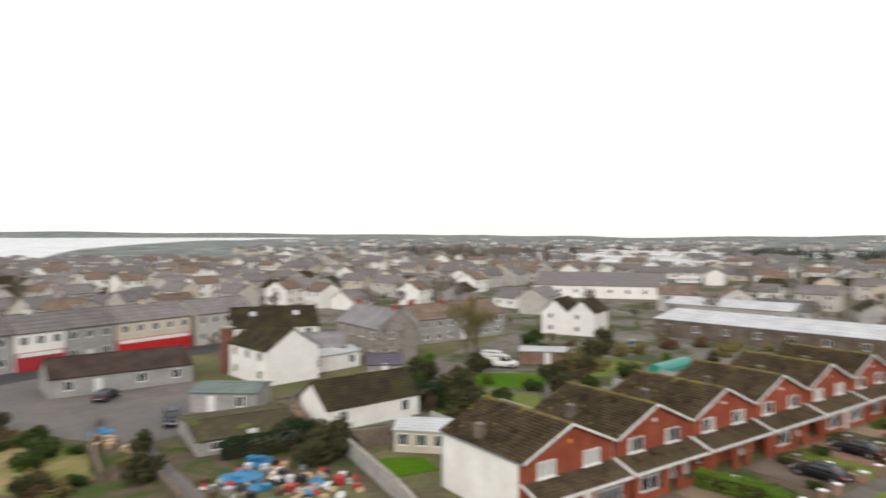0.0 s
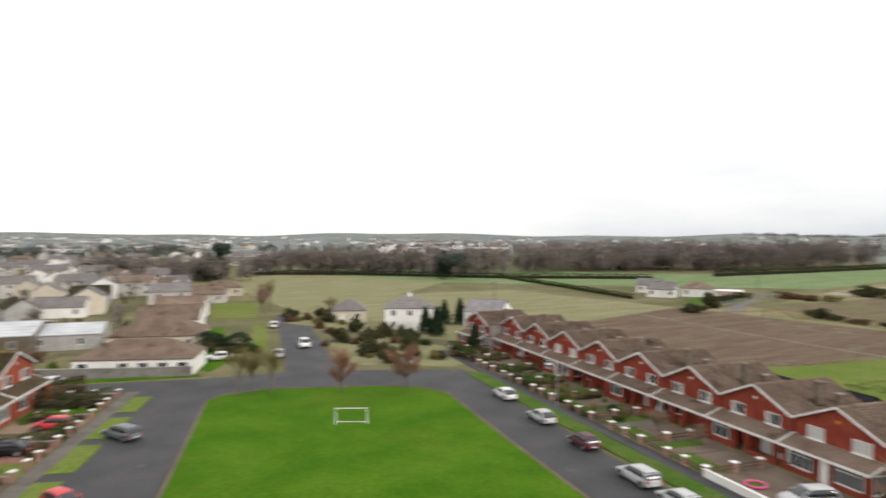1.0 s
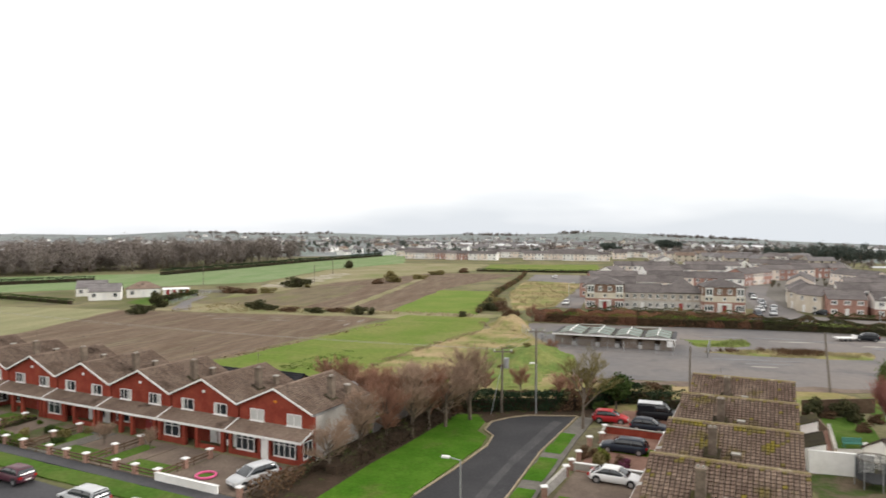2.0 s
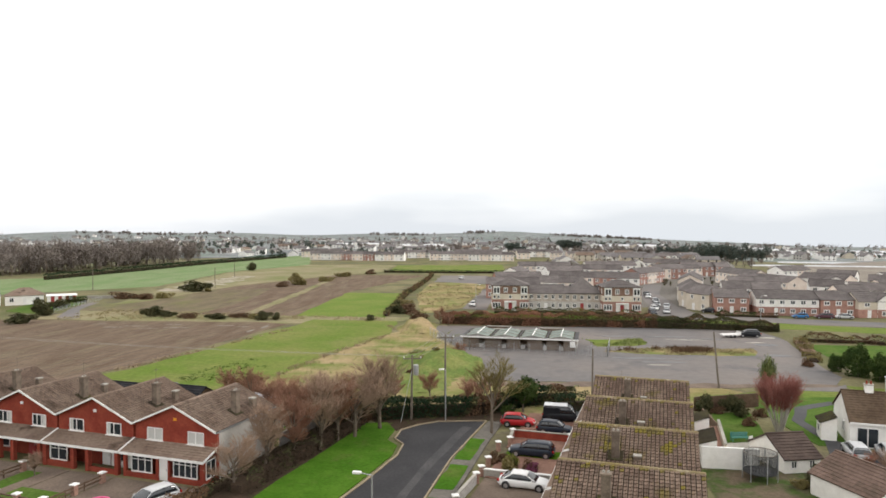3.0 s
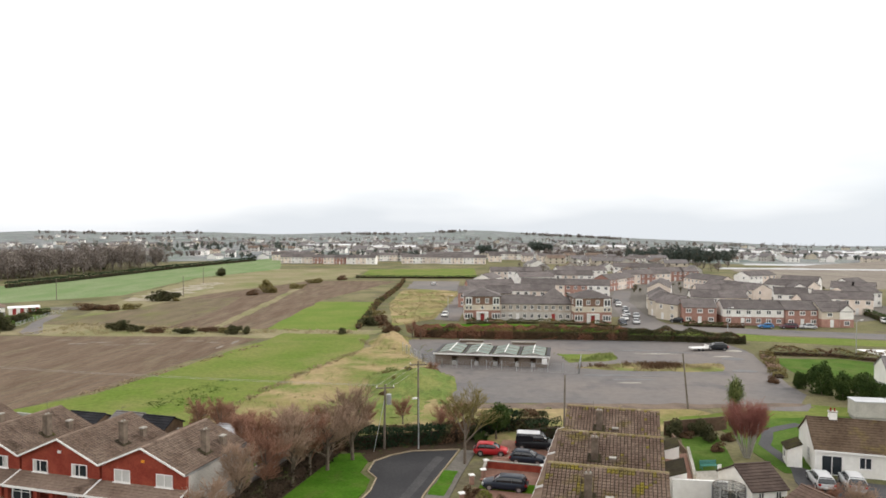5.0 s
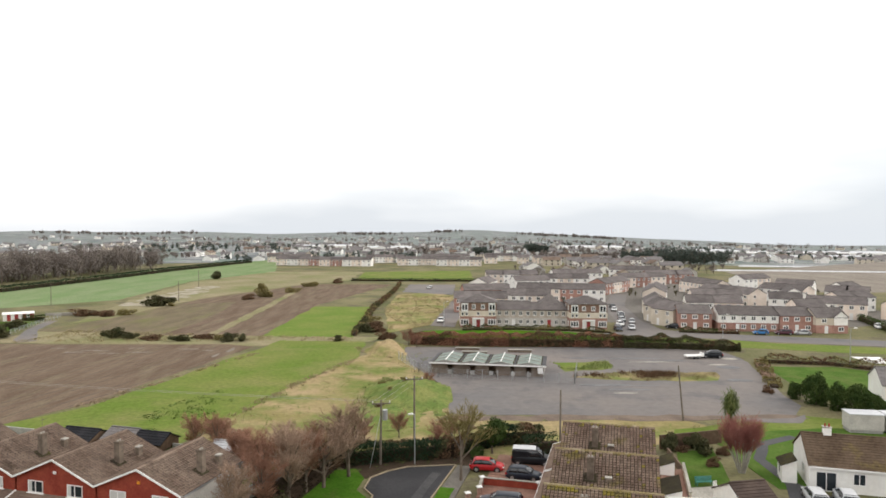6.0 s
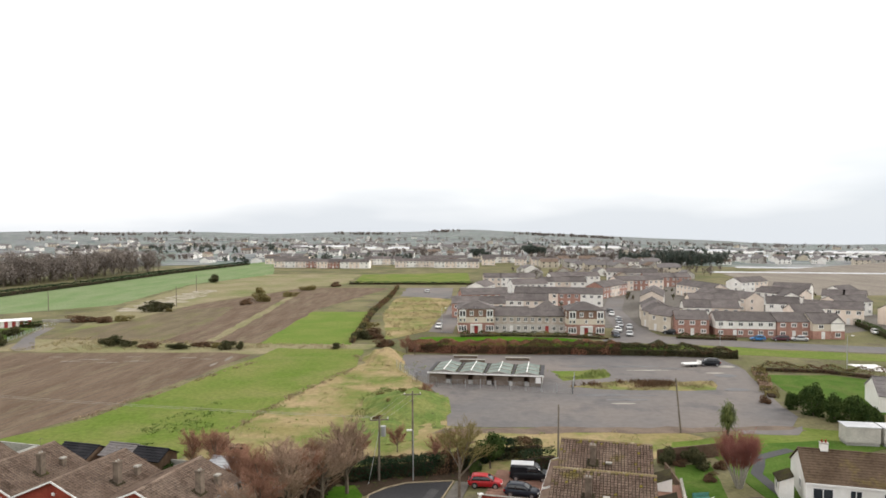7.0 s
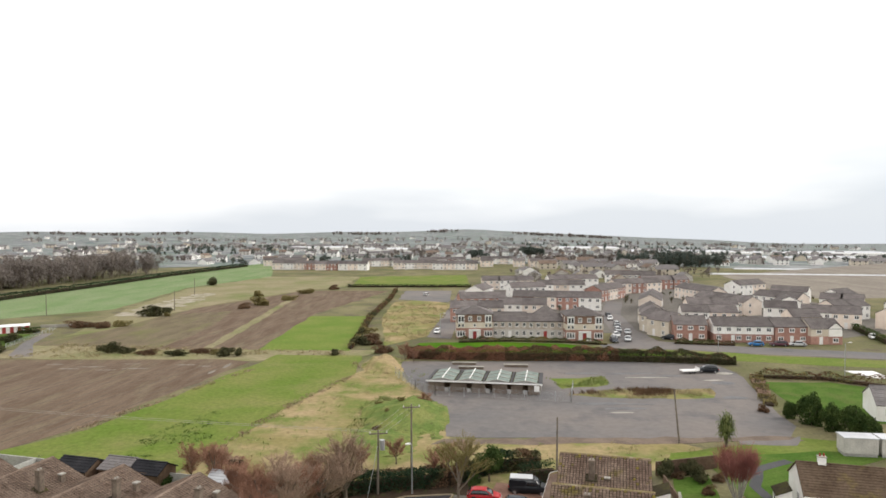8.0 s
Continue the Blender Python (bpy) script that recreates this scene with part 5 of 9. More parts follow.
BARE = {
    "brown": lambda: bare_tree(3, 7.0, 0.36, M_TWIG, "leafless brown-twigged tree beside the verge"),
    "brown2": lambda: bare_tree(11, 6.5, 0.42, M_TWIG, "leafless brown-twigged tree on grass"),
    "reddish": lambda: bare_tree(5, 6.2, 0.4, M_REDTWIG, "leafless reddish-brown thicket tree"),
    "street": lambda: bare_tree(8, 6.5, 0.3, M_OLIVELEAF, "slim leafless street tree with olive twigs", many=(7, 6, 5, 5), trunk=0.13, low=0.45),
    "willow": lambda: fan_bush(14, 6.2),
}
SHRUB = {
    "green": lambda: leafy(21, 1.6, 1.5, 1.1, 1500, 0.16, M_LEAF, "dark green evergreen garden shrub"),
    "olive": lambda: leafy(22, 1.6, 1.4, 1.0, 1300, 0.16, M_OLIVELEAF, "leafless olive-brown winter scrub bush"),
    "brown": lambda: leafy(23, 1.7, 1.5, 1.0, 1300, 0.15, M_BROWNLEAF, "leafless russet-brown winter scrub bush"),
    "bright": lambda: leafy(24, 1.2, 1.1, 0.9, 1100, 0.13, M_LEAFL, "bright green clipped garden shrub"),
    "dark": lambda: leafy(25, 2.2, 2.0, 1.9, 2200, 0.2, M_BUSH, "dense dark evergreen field bush"),
    "tree": lambda: leafy(26, 2.6, 2.4, 2.2, 2600, 0.24, M_LEAF, "round-crowned dark evergreen tree", name="tree", trunk_h=1.2, category="tree", lumps=14),
    "holm": lambda: leafy(28, 3.3, 3.0, 3.3, 7000, 0.2, M_LEAF, "tall dense dark evergreen tree beside the tarmac", name="tree", category="tree", lumps=16),
    "pine": lambda: leafy(27, 6.5, 6.0, 3.8, 4200, 0.55, M_FARPINE, "tall flat-crowned pine of the far tree belt", name="tree", trunk_h=5.0, category="tree", lumps=12),
}


M_REDLEAF = mat("russet_beech", (0.24, 0.115, 0.075), (0.29, 0.15, 0.095), 1.2, 0.2, 0.9, spec=0.04)


def hedge(pts, height, width, m, label, leaf=0.14, dens=26, name="hedge", ragged=0.25, cat="hedge"):
    """A hedge along a line: a core painted dark as inner shade, under a ragged skin of leaves."""
    rng = np.random.default_rng(len(pts) * 17 + int(height * 10) + int(abs(pts[0][0])))
    P, core = [], MB()
    for (x0, y0), (x1, y1) in zip(pts, pts[1:]):
        ln = math.hypot(x1 - x0, y1 - y0)
        n = int(ln * (2 * height + width) * dens)
        t = rng.random(n)
        nx, ny = -(y1 - y0) / ln, (x1 - x0) / ln
        wave = 1 + ragged * np.array([noise.noise((x0 + a * (x1 - x0)) * Vector((0.45, 0, 0)) + Vector((0, (y0 + a * (y1 - y0)) * 0.45, height))) for a in t]) * 0.8
        u = rng.uniform(-1, 1, n)
        v = rng.random(n)
        edge = rng.random(n) < 0.6
        off = np.where(edge, np.sign(u) * (0.85 + 0.2 * rng.random(n)), u) * width / 2 * wave
        z = np.where(edge, v, 0.86 + 0.2 * rng.random(n)) * height * wave
        P.append(np.stack([x0 + t * (x1 - x0) + nx * off, y0 + t * (y1 - y0) + ny * off, np.maximum(z, 0.04)], 1))
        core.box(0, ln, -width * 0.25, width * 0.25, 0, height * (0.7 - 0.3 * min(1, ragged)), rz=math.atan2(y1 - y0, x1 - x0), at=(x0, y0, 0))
    h = thing(name, label, cat)
    P = np.concatenate(P)
    me = np_mesh("foliage", *leaf_quads(P, leaf, rng), m)
    if isinstance(m, list):
        pick = np.array([noise.noise((x * 0.22, y * 0.22, 5 + z * 0.3)) for x, y, z in P]) * 2.2 + 0.5 + rng.normal(size=len(P)) * 0.12
        me.polygons.foreach_set("material_index", (np.clip(pick, 0, 0.999) * len(m)).astype(np.int32))
    part("foliage", me, None, h)
    # litter-dark box stands in for the shade between the leaves
    part("core", core, M_LITTER_SHADE, h)
    return h


def wood(name, pts, label, m, height=9.0, per=300, leaf=0.65, trunks=True):
    """A far belt of winter trees as one mass of trunks and twiggy crowns."""
    rng = np.random.default_rng(len(pts))
    V, Q, o, segs = [], [], 0, []
    for x, y in pts:
        h = height * rng.uniform(0.65, 1.15)
        z0 = fall(x, y)
        r = h * rng.uniform(0.3, 0.45)
        p = blob_points(rng, per, r, r, h * 0.5, 8, 0.3) + np.array([x, y, z0 + h * 0.5])
        v, q = leaf_quads(p, leaf, rng, -0.6)
        V.append(v)
        Q.append(q + o)
        o += len(v)
        segs.append((np.array([x, y, z0 - 0.3]), np.array([x + rng.uniform(-0.5, 0.5), y, z0 + h * 0.75]), 0.22, 0.06))
        for k in range(3):
            a = rng.uniform(0, math.tau)
            segs.append((np.array([x, y, z0 + h * 0.25]), np.array([x + math.cos(a) * r, y + math.sin(a) * r, z0 + h * rng.uniform(0.6, 0.95)]), 0.12, 0.03))
    v, q = stems(segs, 4)
    V.append(v)
    Q.append(q + o)
    me = np_mesh(name, np.concatenate(V), np.concatenate(Q), [m, M_BARK])
    ids = np.zeros(len(me.polygons), dtype=np.int32)
    ids[-len(q):] = 1
    me.polygons.foreach_set("material_index", ids)
    return tagged(new(name, me), label, "trees", kind="stuff")


def strew(n, a, b, half, seed):
    g = random.Random(seed)
    out = []
    for _ in range(n):
        t = g.random()
        out.append((a[0] + t * (b[0] - a[0]) + g.uniform(-half, half), a[1] + t * (b[1] - a[1]) + g.uniform(-half, half)))
    return out


# grey-brown kept pale: the haze over far trees is in this colour
M_WINTERWOOD = mat("hazed_winter_wood", (0.175, 0.15, 0.135), (0.225, 0.195, 0.175), 14, 3.0, 0.95, spec=0.04, grain=0.15)
wood("woodland", strew(150, (-235, 330), (-205, 480), 16, 1) + strew(120, (-300, 300), (-235, 340), 22, 2), "belt of bare brown winter trees behind the green field", M_WINTERWOOD, 18, 650, 0.42)
wood("woodland", strew(150, (-345, 135), (-262, 215), 14, 3) + strew(120, (-290, 205), (-245, 330), 16, 4), "belt of bare winter trees behind the stubble field", M_WINTERWOOD, 15, 600, 0.4)
wood("woodland", strew(46, (92, 585), (152, 590), 8, 5), "belt of bare trees behind the estate", M_WINTERWOOD, 10, 260, 0.6)
wood("woodland", strew(85, (163, 560), (240, 566), 13, 6), "dark belt of evergreen trees behind the estate", M_FARPINE, 14, 420, 0.6)
wood("woodland", strew(70, (-1250, 2200), (-850, 2420), 50, 8) + strew(50, (-380, 2600), (-150, 2620), 30, 9) + strew(110, (330, 2520), (660, 2470), 40, 10) + strew(30, (0, 2650), (90, 2650), 20, 11), "clumps of trees on the far hills", M_WINTERWOOD, 13, 40, 2.4)
wood("garden_trees", strew(50, (70, 430), (200, 470), 40, 95), "bare trees between the far estate houses", M_WINTERWOOD, 6, 120, 0.35)
wood("woodland", strew(60, (-330, 60), (-300, 95), 16, 7), "clump of trees behind the bungalows", M_WINTERWOOD, 12)
for k, (a, b) in enumerate((((-500, 900), (-150, 950)), ((-100, 800), (250, 780)), ((250, 850), (560, 700)), ((-700, 500), (-480, 760)), ((-760, 60), (-640, 420)), ((-820, -330), (-700, 20)), ((-560, -420), (-640, -200)))):
    wood("woodland", strew(60, a, b, 26, 30 + k), "far band of hedgerow trees", M_WINTERWOOD if k % 2 else M_FARPINE, 10, 70, 1.0)

for k, (a, b) in enumerate((((-420, 640), (-200, 690)), ((-180, 610), (-20, 640)), ((-60, 700), (120, 720)), ((130, 680), (330, 640)), ((-350, 820), (-120, 850)), ((60, 900), (330, 860)), ((-420, 1050), (100, 1100)), ((150, 1150), (600, 1050)), ((-900, 1500), (200, 1700)), ((200, 1750), (900, 1450)), ((-620, -60), (-520, 160)), ((-560, -330), (-420, -150)))):
    wood("woodland", strew(44 if k < 6 else 120, a, b, 14 + 10 * (k > 5), 60 + k), "band of trees between the far houses", M_FARPINE if k % 3 == 1 else M_WINTERWOOD, 8 if k < 8 else 12, 60, 0.9)

for x, y, s in ((40, 600, 1.1), (48, 612, 0.8), (88, 600, 1.35), (98, 606, 1.2), (-420, 135, 1.3), (-246, 183, 1.1)):
    plant("pine", SHRUB["pine"], x, y, s)
for i in range(9):
    plant("conifer_tall", lambda: conifer(41, 13, 3.6, 1900, "tall dark green conifer tree"), *((-305, 96), (-298, 90), (-222, 428), (-214, 432), (-228, 420), (-96.1, 76.4), (-127, 92), (-125, 95), (-250, 181))[i], (1.0, 0.9, 0.8, 0.8, 0.7, 0.36, 0.42, 0.45, 0.95)[i])

# field hedges
hedge([(-190, 300), (-180, 370), (-172, 447), (-150, 560)], 2.6, 2.5, M_CONIFER, "dark hedge along the wood", 0.35, 5)
hedge([(-330, 114), (-296, 160), (-241, 202), (-196, 260)], 2.2, 2.2, M_CONIFER, "dark clipped hedge behind the stubble field", 0.3, 6)
hedge([(-246, 209), (-190, 193), (-141, 177)], 1.5, 1.6, M_LEAF, "low hedge between two fields", 0.25, 8)
hedge([(-21, 178), (-20.6, 200), (-21, 237), (-17.5, 300), (-17, 342)], 1.3, 1.4, [M_BROWNLEAF, M_OLIVELEAF, M_BUSH], "ragged field hedge over a low bank", 0.22, 14, ragged=1.0)
hedge([(-5.5, 166), (5, 163.8), (18, 163)], 2.9, 3.0, [M_REDLEAF, M_REDLEAF, M_BROWNLEAF], "russet beech hedge along the car park", 0.15, 85, ragged=0.35)
hedge([(18, 163), (33, 162), (45, 160.8)], 2.9, 3.2, [M_BROWNLEAF, M_BROWNLEAF, M_BUSH, M_REDLEAF], "mixed brown and olive hedge along the car park", 0.15, 85, ragged=0.5)
hedge([(45, 160.8), (58, 159), (71, 155.6)], 2.4, 3.0, [M_BUSH, M_BUSH, M_BROWNLEAF, M_BUSH], "ragged olive hedge along the car park", 0.15, 80, ragged=0.7)
hedge([(-44, 364), (-10, 362), (22, 361)], 1.5, 1.5, M_CONIFER, "dark hedge before the playing field", 0.3, 6)
hedge([(134, 216), (129, 198), (124, 181)], 2.0, 1.8, M_LEAF, "clipped green hedge beside the estate road", 0.16, 12)
hedge([(60.6, 119), (64.5, 130), (69, 142)], 0.9, 2.4, [M_TWIG, M_BROWNLEAF, M_OLIVELEAF], "bank of dead brambles along the tarmac", 0.16, 30, ragged=1.0)
hedge([(69, 142), (82, 139.5), (92, 131)], 1.5, 2.0, [M_BROWNLEAF, M_OLIVELEAF, M_BUSH, M_BROWNLEAF], "brown hedge at the edge of the tarmac", 0.16, 30, ragged=1.0)
hedge([(-14.5, 77), (-12, 80.5), (-6, 82.2), (2, 83.6), (8, 88), (14.5, 89.6)], 2.1, 2.0, [M_CONIFER, M_BUSH, M_BUSH, M_BROWNLEAF], "dark overgrown hedge behind the turning head", 0.17, 70, ragged=0.35)
hedge([(11, 83), (15.5, 84.5)], 2.5, 1.5, M_CONIFER, "tall dark clipped hedge behind the van", 0.13, 30)

# bushes over the fields and the rough ground
for k, x, y, s in (("dark", -81.8, 174.6, 1.1), ("dark", -77, 173.5, 0.8), ("brown", -71.4, 172, 1.3), ("dark", -63.4, 170.2, 0.9), ("brown", -58.6, 173.9, 1.3), ("dark", -50.9, 169.9, 1.0), ("dark", -48, 170, 0.7), ("olive", -54, 172, 1.0),
                  ("dark", -18.7, 185.3, 1.0), ("brown", -16.5, 192, 1.6), ("olive", -19, 205, 1.5), ("dark", -23.9, 170.6, 0.7), ("dark", -99.3, 246.9, 1.9), ("olive", -95.5, 248, 1.2), ("brown", -104.5, 219.4, 1.9), ("brown", -111.8, 219.6, 2.0),
                  ("brown", -108, 222, 1.5), ("dark", -121.2, 379.7, 1.9), ("brown", -15.6, 185.2, 1.4), ("brown", -11.7, 172.6, 1.5), ("olive", -70.3, 281.7, 2.6), ("olive", -62, 300, 2.0), ("olive", -80, 318, 2.4), ("brown", -74, 270, 2.0),
                  ("olive", -60, 330, 2.2), ("brown", -50, 352, 2.2), ("dark", -126, 196, 1.2), ("dark", -118, 192, 1.1), ("dark", -112, 176, 1.4), ("dark", -107, 160, 1.2), ("olive", -100, 222, 1.6)):
    ob = plant(k, SHRUB[k], x, y, s)
    ob.matrix_basis = ob.matrix_basis @ Matrix.Diagonal((rnd.uniform(1.2, 1.8), rnd.uniform(0.9, 1.2), rnd.uniform(0.65, 0.95), 1))
for x, y, s, k in ((-18.6, 62.6, 0.85, "brown"), (-19.9, 57.6, 0.7, "brown2"), (-16.9, 66.5, 0.9, "reddish"), (-14.8, 69, 1.05, "brown"), (-11.9, 73.3, 1.1, "brown2"), (-13.6, 72.2, 0.95, "reddish"), (-9.6, 76.6, 1.15, "brown"), (-17.8, 70.8, 1.0, "reddish"),
                   (-20.2, 74, 0.9, "reddish"), (-22.5, 77.5, 0.75, "reddish"), (-16.5, 75.5, 0.95, "brown2"), (-13, 77.5, 0.9, "reddish"), (3.1, 75.2, 1.4, "street"), (-9, 88.5, 0.5, "reddish"), (-4.6, 91, 0.6, "reddish"), (2.4, 88.6, 0.6, "reddish"), (5, 92, 0.5, "brown2"), (35.4, 60.2, 0.55, "reddish"), (34.2, 57.8, 0.5, "brown2"), (0.5, 84.2, 0.7, "reddish"), (-30, 85, 0.7, "reddish"), (-26.5, 83, 0.8, "reddish"),
                   (-86.3, 29.4, 1.05, "street"), (-84.8, 33.2, 1.0, "street"), (-80.6, 41.4, 1.0, "reddish"), (-77.4, 49.6, 1.0, "reddish"), (-86.6, 31.4, 0.9, "street"), (-6, 163, 0.6, "reddish"), (-4, 160.5, 0.55, "reddish"), (-1, 119, 0.5, "reddish"),
                   (-99.5, -51, 1.75, "street"), (-97, -48, 1.65, "street"), (-176, 69, 1.35, "street"), (-173, 66, 1.1, "brown"), (-150, 74, 0.9, "street"), (36.2, 54, 0.7, "brown"), (38, 60, 0.6, "brown2")):
    plant("bare_" + k, BARE[k], x, y, s * (1.3 if -34 < x < -5 and y > 55 else 1.12))
def Row_at(u, v):
    """A place before the row behind the green."""
    return (-26.75 - 0.959 * u - 0.283 * v, 61.1 + 0.283 * u - 0.959 * v)


plant("palm", lambda: cordyline(31), 43.0, 97.0, 1.25)
plant("bare_brown2", BARE["brown2"], *Row_at(17.5, 5.2), 0.5)
plant("bare_brown", BARE["brown"], *Row_at(12.0, 4.2), 0.4)
plant("bare_willow", BARE["willow"], 35.8, 77.6, 1.12, label="upright dogwood bush with dark red twigs on a lawn")
for x, y, s in ((61.6, 108.0, 0.72), (63.0, 104.4, 0.6), (63.9, 101.0, 0.7), (60.2, 111.5, 0.4), (65.3, 98.8, 0.55)):
    ob = plant("holm", SHRUB["holm"], x, y, s)
    ob.matrix_basis = ob.matrix_basis @ Matrix.Diagonal((1, 1, 1.45, 1))
for x, y, s, k in ( (57.6, 115.5, 0.8, "brown"), (7.4, 84.5, 0.85, "tree"), (5.5, 83.6, 0.8, "green"),
                   (30, 85.5, 0.8, "dark"), (33.5, 86.5, 0.7, "dark"), (36.3, 84, 0.7, "brown"), (-33, 84, 0.9, "green"), (-38, 82.5, 0.8, "green"), (-28, 80.5, 0.8, "bright")):
    plant(k, SHRUB[k], x, y, s)
hedge([(-19.5, 57), (-17, 65), (-14.5, 72), (-12.5, 78)], 1.5, 2.2, [M_LITTER_SHADE, M_BUSH, M_LITTER_SHADE], "dark brown undergrowth beneath the bare trees", 0.14, 30, name="undergrowth", ragged=0.6, cat="undergrowth")


# ---- streets: kerbs, pavements, lamps, poles ----
def strip(name, pts, width, z, material, label, category="pavement", t=0.12):
    """A band of even width to the left of a line."""
    lo, hi = [], []
    for i, (x, y) in enumerate(pts):
        x0, y0 = pts[max(0, i - 1)]
        x1, y1 = pts[min(len(pts) - 1, i + 1)]
        ln = math.hypot(x1 - x0, y1 - y0)
        nx, ny = -(y1 - y0) / ln, (x1 - x0) / ln
        lo.append((x, y, z))
        hi.append((x + nx * width, y + ny * width, z))
    mb = MB()
    for i in range(len(pts) - 1):
        mb.slab([lo[i], lo[i + 1], hi[i + 1], hi[i]], t)
    return tagged(part(name, mb, material), label, category, kind="structure")


strip("kerb", [(-11.1, 53.6), (-8.8, 60.2), (-6.6, 67.5), (-6.3, 71), (-7.4, 73), (-7.0, 76.2), (-5.2, 78.2), (-3, 79.6), (2.6, 80.2)], 0.15, 0.15, M_KERB, "worn concrete kerb round the turning head", "kerb")
strip("kerb", [(2.6, 80.2), (-1.3, 66.7), (-3.6, 55), (-7, 41)], 0.14, 0.15, M_KERB, "worn concrete kerb", "kerb")
strip("kerb", [(-88.3, 34), (-88.3, 28), (-86.5, 25.2), (-56.5, 12.4), (-30, 3)], 0.3, 0.14, M_GRAVEL, "worn tan kerb round the green", "kerb")
strip("kerb", [(-20, 36), (-36.8, 41), (-52, 46), (-72, 52.9), (-77, 52), (-80.5, 48.5), (-88.3, 34)], 0.3, 0.14, M_GRAVEL, "worn tan kerb round the green", "kerb")


class Row:
    """Places in front of a row of houses: u along the row, v forwards from the gables."""

    def __init__(self, x, y, ux, uy, fx, fy):
        self.p = (x, y, ux, uy, fx, fy)

    def __call__(self, u, v):
        x, y, ux, uy, fx, fy = self.p
        return (x + u * ux + v * fx, y + u * uy + v * fy)

    def angle(self):
        return math.degrees(math.atan2(self.p[3], self.p[2]))


RN = Row(-26.75, 61.1, -0.959, 0.283, -0.283, -0.959)
RS = Row(-49.4, -17.0, -0.9, 0.437, 0.437, 0.9)
RE = Row(6.85, 47.9, 0.272, 0.962, -0.962, 0.272)


def band(name, row, u0, u1, v0, v1, z, material, label, category="pavement", amount=0.08):
    return patch(name, [row(u0, v0), row(u1, v0), row(u1, v1), row(u0, v1)], z, material, label, category, 3.0, amount)


band("pavement", RN, -5, 72, 9.9, 11.4, 0.13, M_ASPHALT, "grey concrete footpath before the brick houses", amount=0.02)
band("verge", RN, -2, 52, 11.4, 13.9, 0.12, M_GARDENLAWN, "narrow grass verge beside the street", "grass", 0.15)
band("pavement", RS, -6, 58, 10.6, 12.3, 0.13, M_PAVE, "grey concrete footpath before the brick houses", amount=0.02)
for u0, u1 in ((-4, 4.6), (6.4, 14.4), (16.6, 24.6), (26.8, 34.8), (37, 45), (47.5, 55)):
    band("verge", RS, u0, u1, 12.3, 14.6, 0.12, M_BRIGHT, "patch of grass verge beside the street", "grass", 0.15)
band("road_7", RS, -8, 58, 12.3, 19.5, 0.026, M_ASPHALT, "dark asphalt edge of the street", "road", 0.05)
patch("pavement", [(-3.3, 55), (-1.0, 66.7), (2.9, 80), (4.6, 79.6), (2.4, 71), (0.4, 62), (-1.4, 54), (-3.6, 44), (-6, 44)], 0.13, M_PAVE, "grey concrete footpath of the cul-de-sac", "pavement", 4, 0.02)
for p in ([(-0.95, 66.4), (0.75, 73.2), (2.35, 72.8), (0.7, 66.0)], [(-2.6, 58.6), (-1.25, 64.9), (0.5, 64.5), (-0.9, 58.3)], [(-4.2, 49.5), (-2.9, 56.6), (-1.3, 56.3), (-2.5, 49.2)]):
    patch("verge", p, 0.15, M_LUSH, "grass verge between kerb and footpath", "grass", 1.5, 0.12)
# driveways and front gardens of the cul-de-sac
for u, m, lab in ((8.5, M_GRAVEL, "worn concrete drive"), (15.5, M_PAVER, "reddish paved drive"), (24.5, M_PAVER, "reddish paved drive"), (31.5, M_PAVER, "reddish paved drive of two cars")):
    band("driveway", RE, u - 3.6, u + 3.3, 2.0, 8.4, 0.06 + 0.004 * int(u), m, lab + " before a house", "driveway", 0.05)
band("front_lawn", RE, 18.6, 20.9, 2.4, 8.0, 0.14, M_LAWN, "small front lawn beside a drive", "lawn", 0.1)
band("front_lawn", RE, 3.0, 5.5, 2.4, 8.0, 0.14, M_LAWN, "small front lawn beside a drive", "lawn", 0.1)


def wall(pts, height, thick, material, label, name="garden_wall", cap=None):
    """A free-standing wall along a line, with an optional coping."""
    w = thing(name, label, "wall")
    for (x0, y0), (x1, y1) in zip(pts, pts[1:]):
        ln, a = math.hypot(x1 - x0, y1 - y0), math.atan2(y1 - y0, x1 - x0)
        part("wall_panel", MB().box(0, ln, -thick / 2, thick / 2, 0, height, rz=a, at=(x0, y0, 0)), material, w)
        if cap:
            part("coping", MB().box(-0.02, ln + 0.02, -thick / 2 - 0.05, thick / 2 + 0.05, height, height + 0.08, rz=a, at=(x0, y0, 0)), cap, w)
    return w


def pillar():
    p = thing("gate_pillar", "short brick garden pillar with white cap", "pillar", "garden pillars")
    part("shaft", MB().box(-0.2, 0.2, -0.2, 0.2, 0, 0.95), M_BRICK2, p)
    c = MB()
    c.box(-0.29, 0.29, -0.29, 0.29, 0.95, 1.03)
    c.add([(-0.27, -0.27, 1.03), (0.27, -0.27, 1.03), (0.27, 0.27, 1.03), (-0.27, 0.27, 1.03), (0, 0, 1.15)], [(0, 1, 4), (1, 2, 4), (2, 3, 4), (3, 0, 4)])
    part("cap", c, M_TRIM, p, "white concrete cap")
    return p


PILLAR = []


def put_pillar(x, y, rz=0.0, s=1.0):
    m = pose(x, y, 0, 0, 0, rz)
    if not PILLAR:
        PILLAR.append(pillar())
        PILLAR[0].matrix_basis = m
    else:
        copy_thing(PILLAR[0], m)


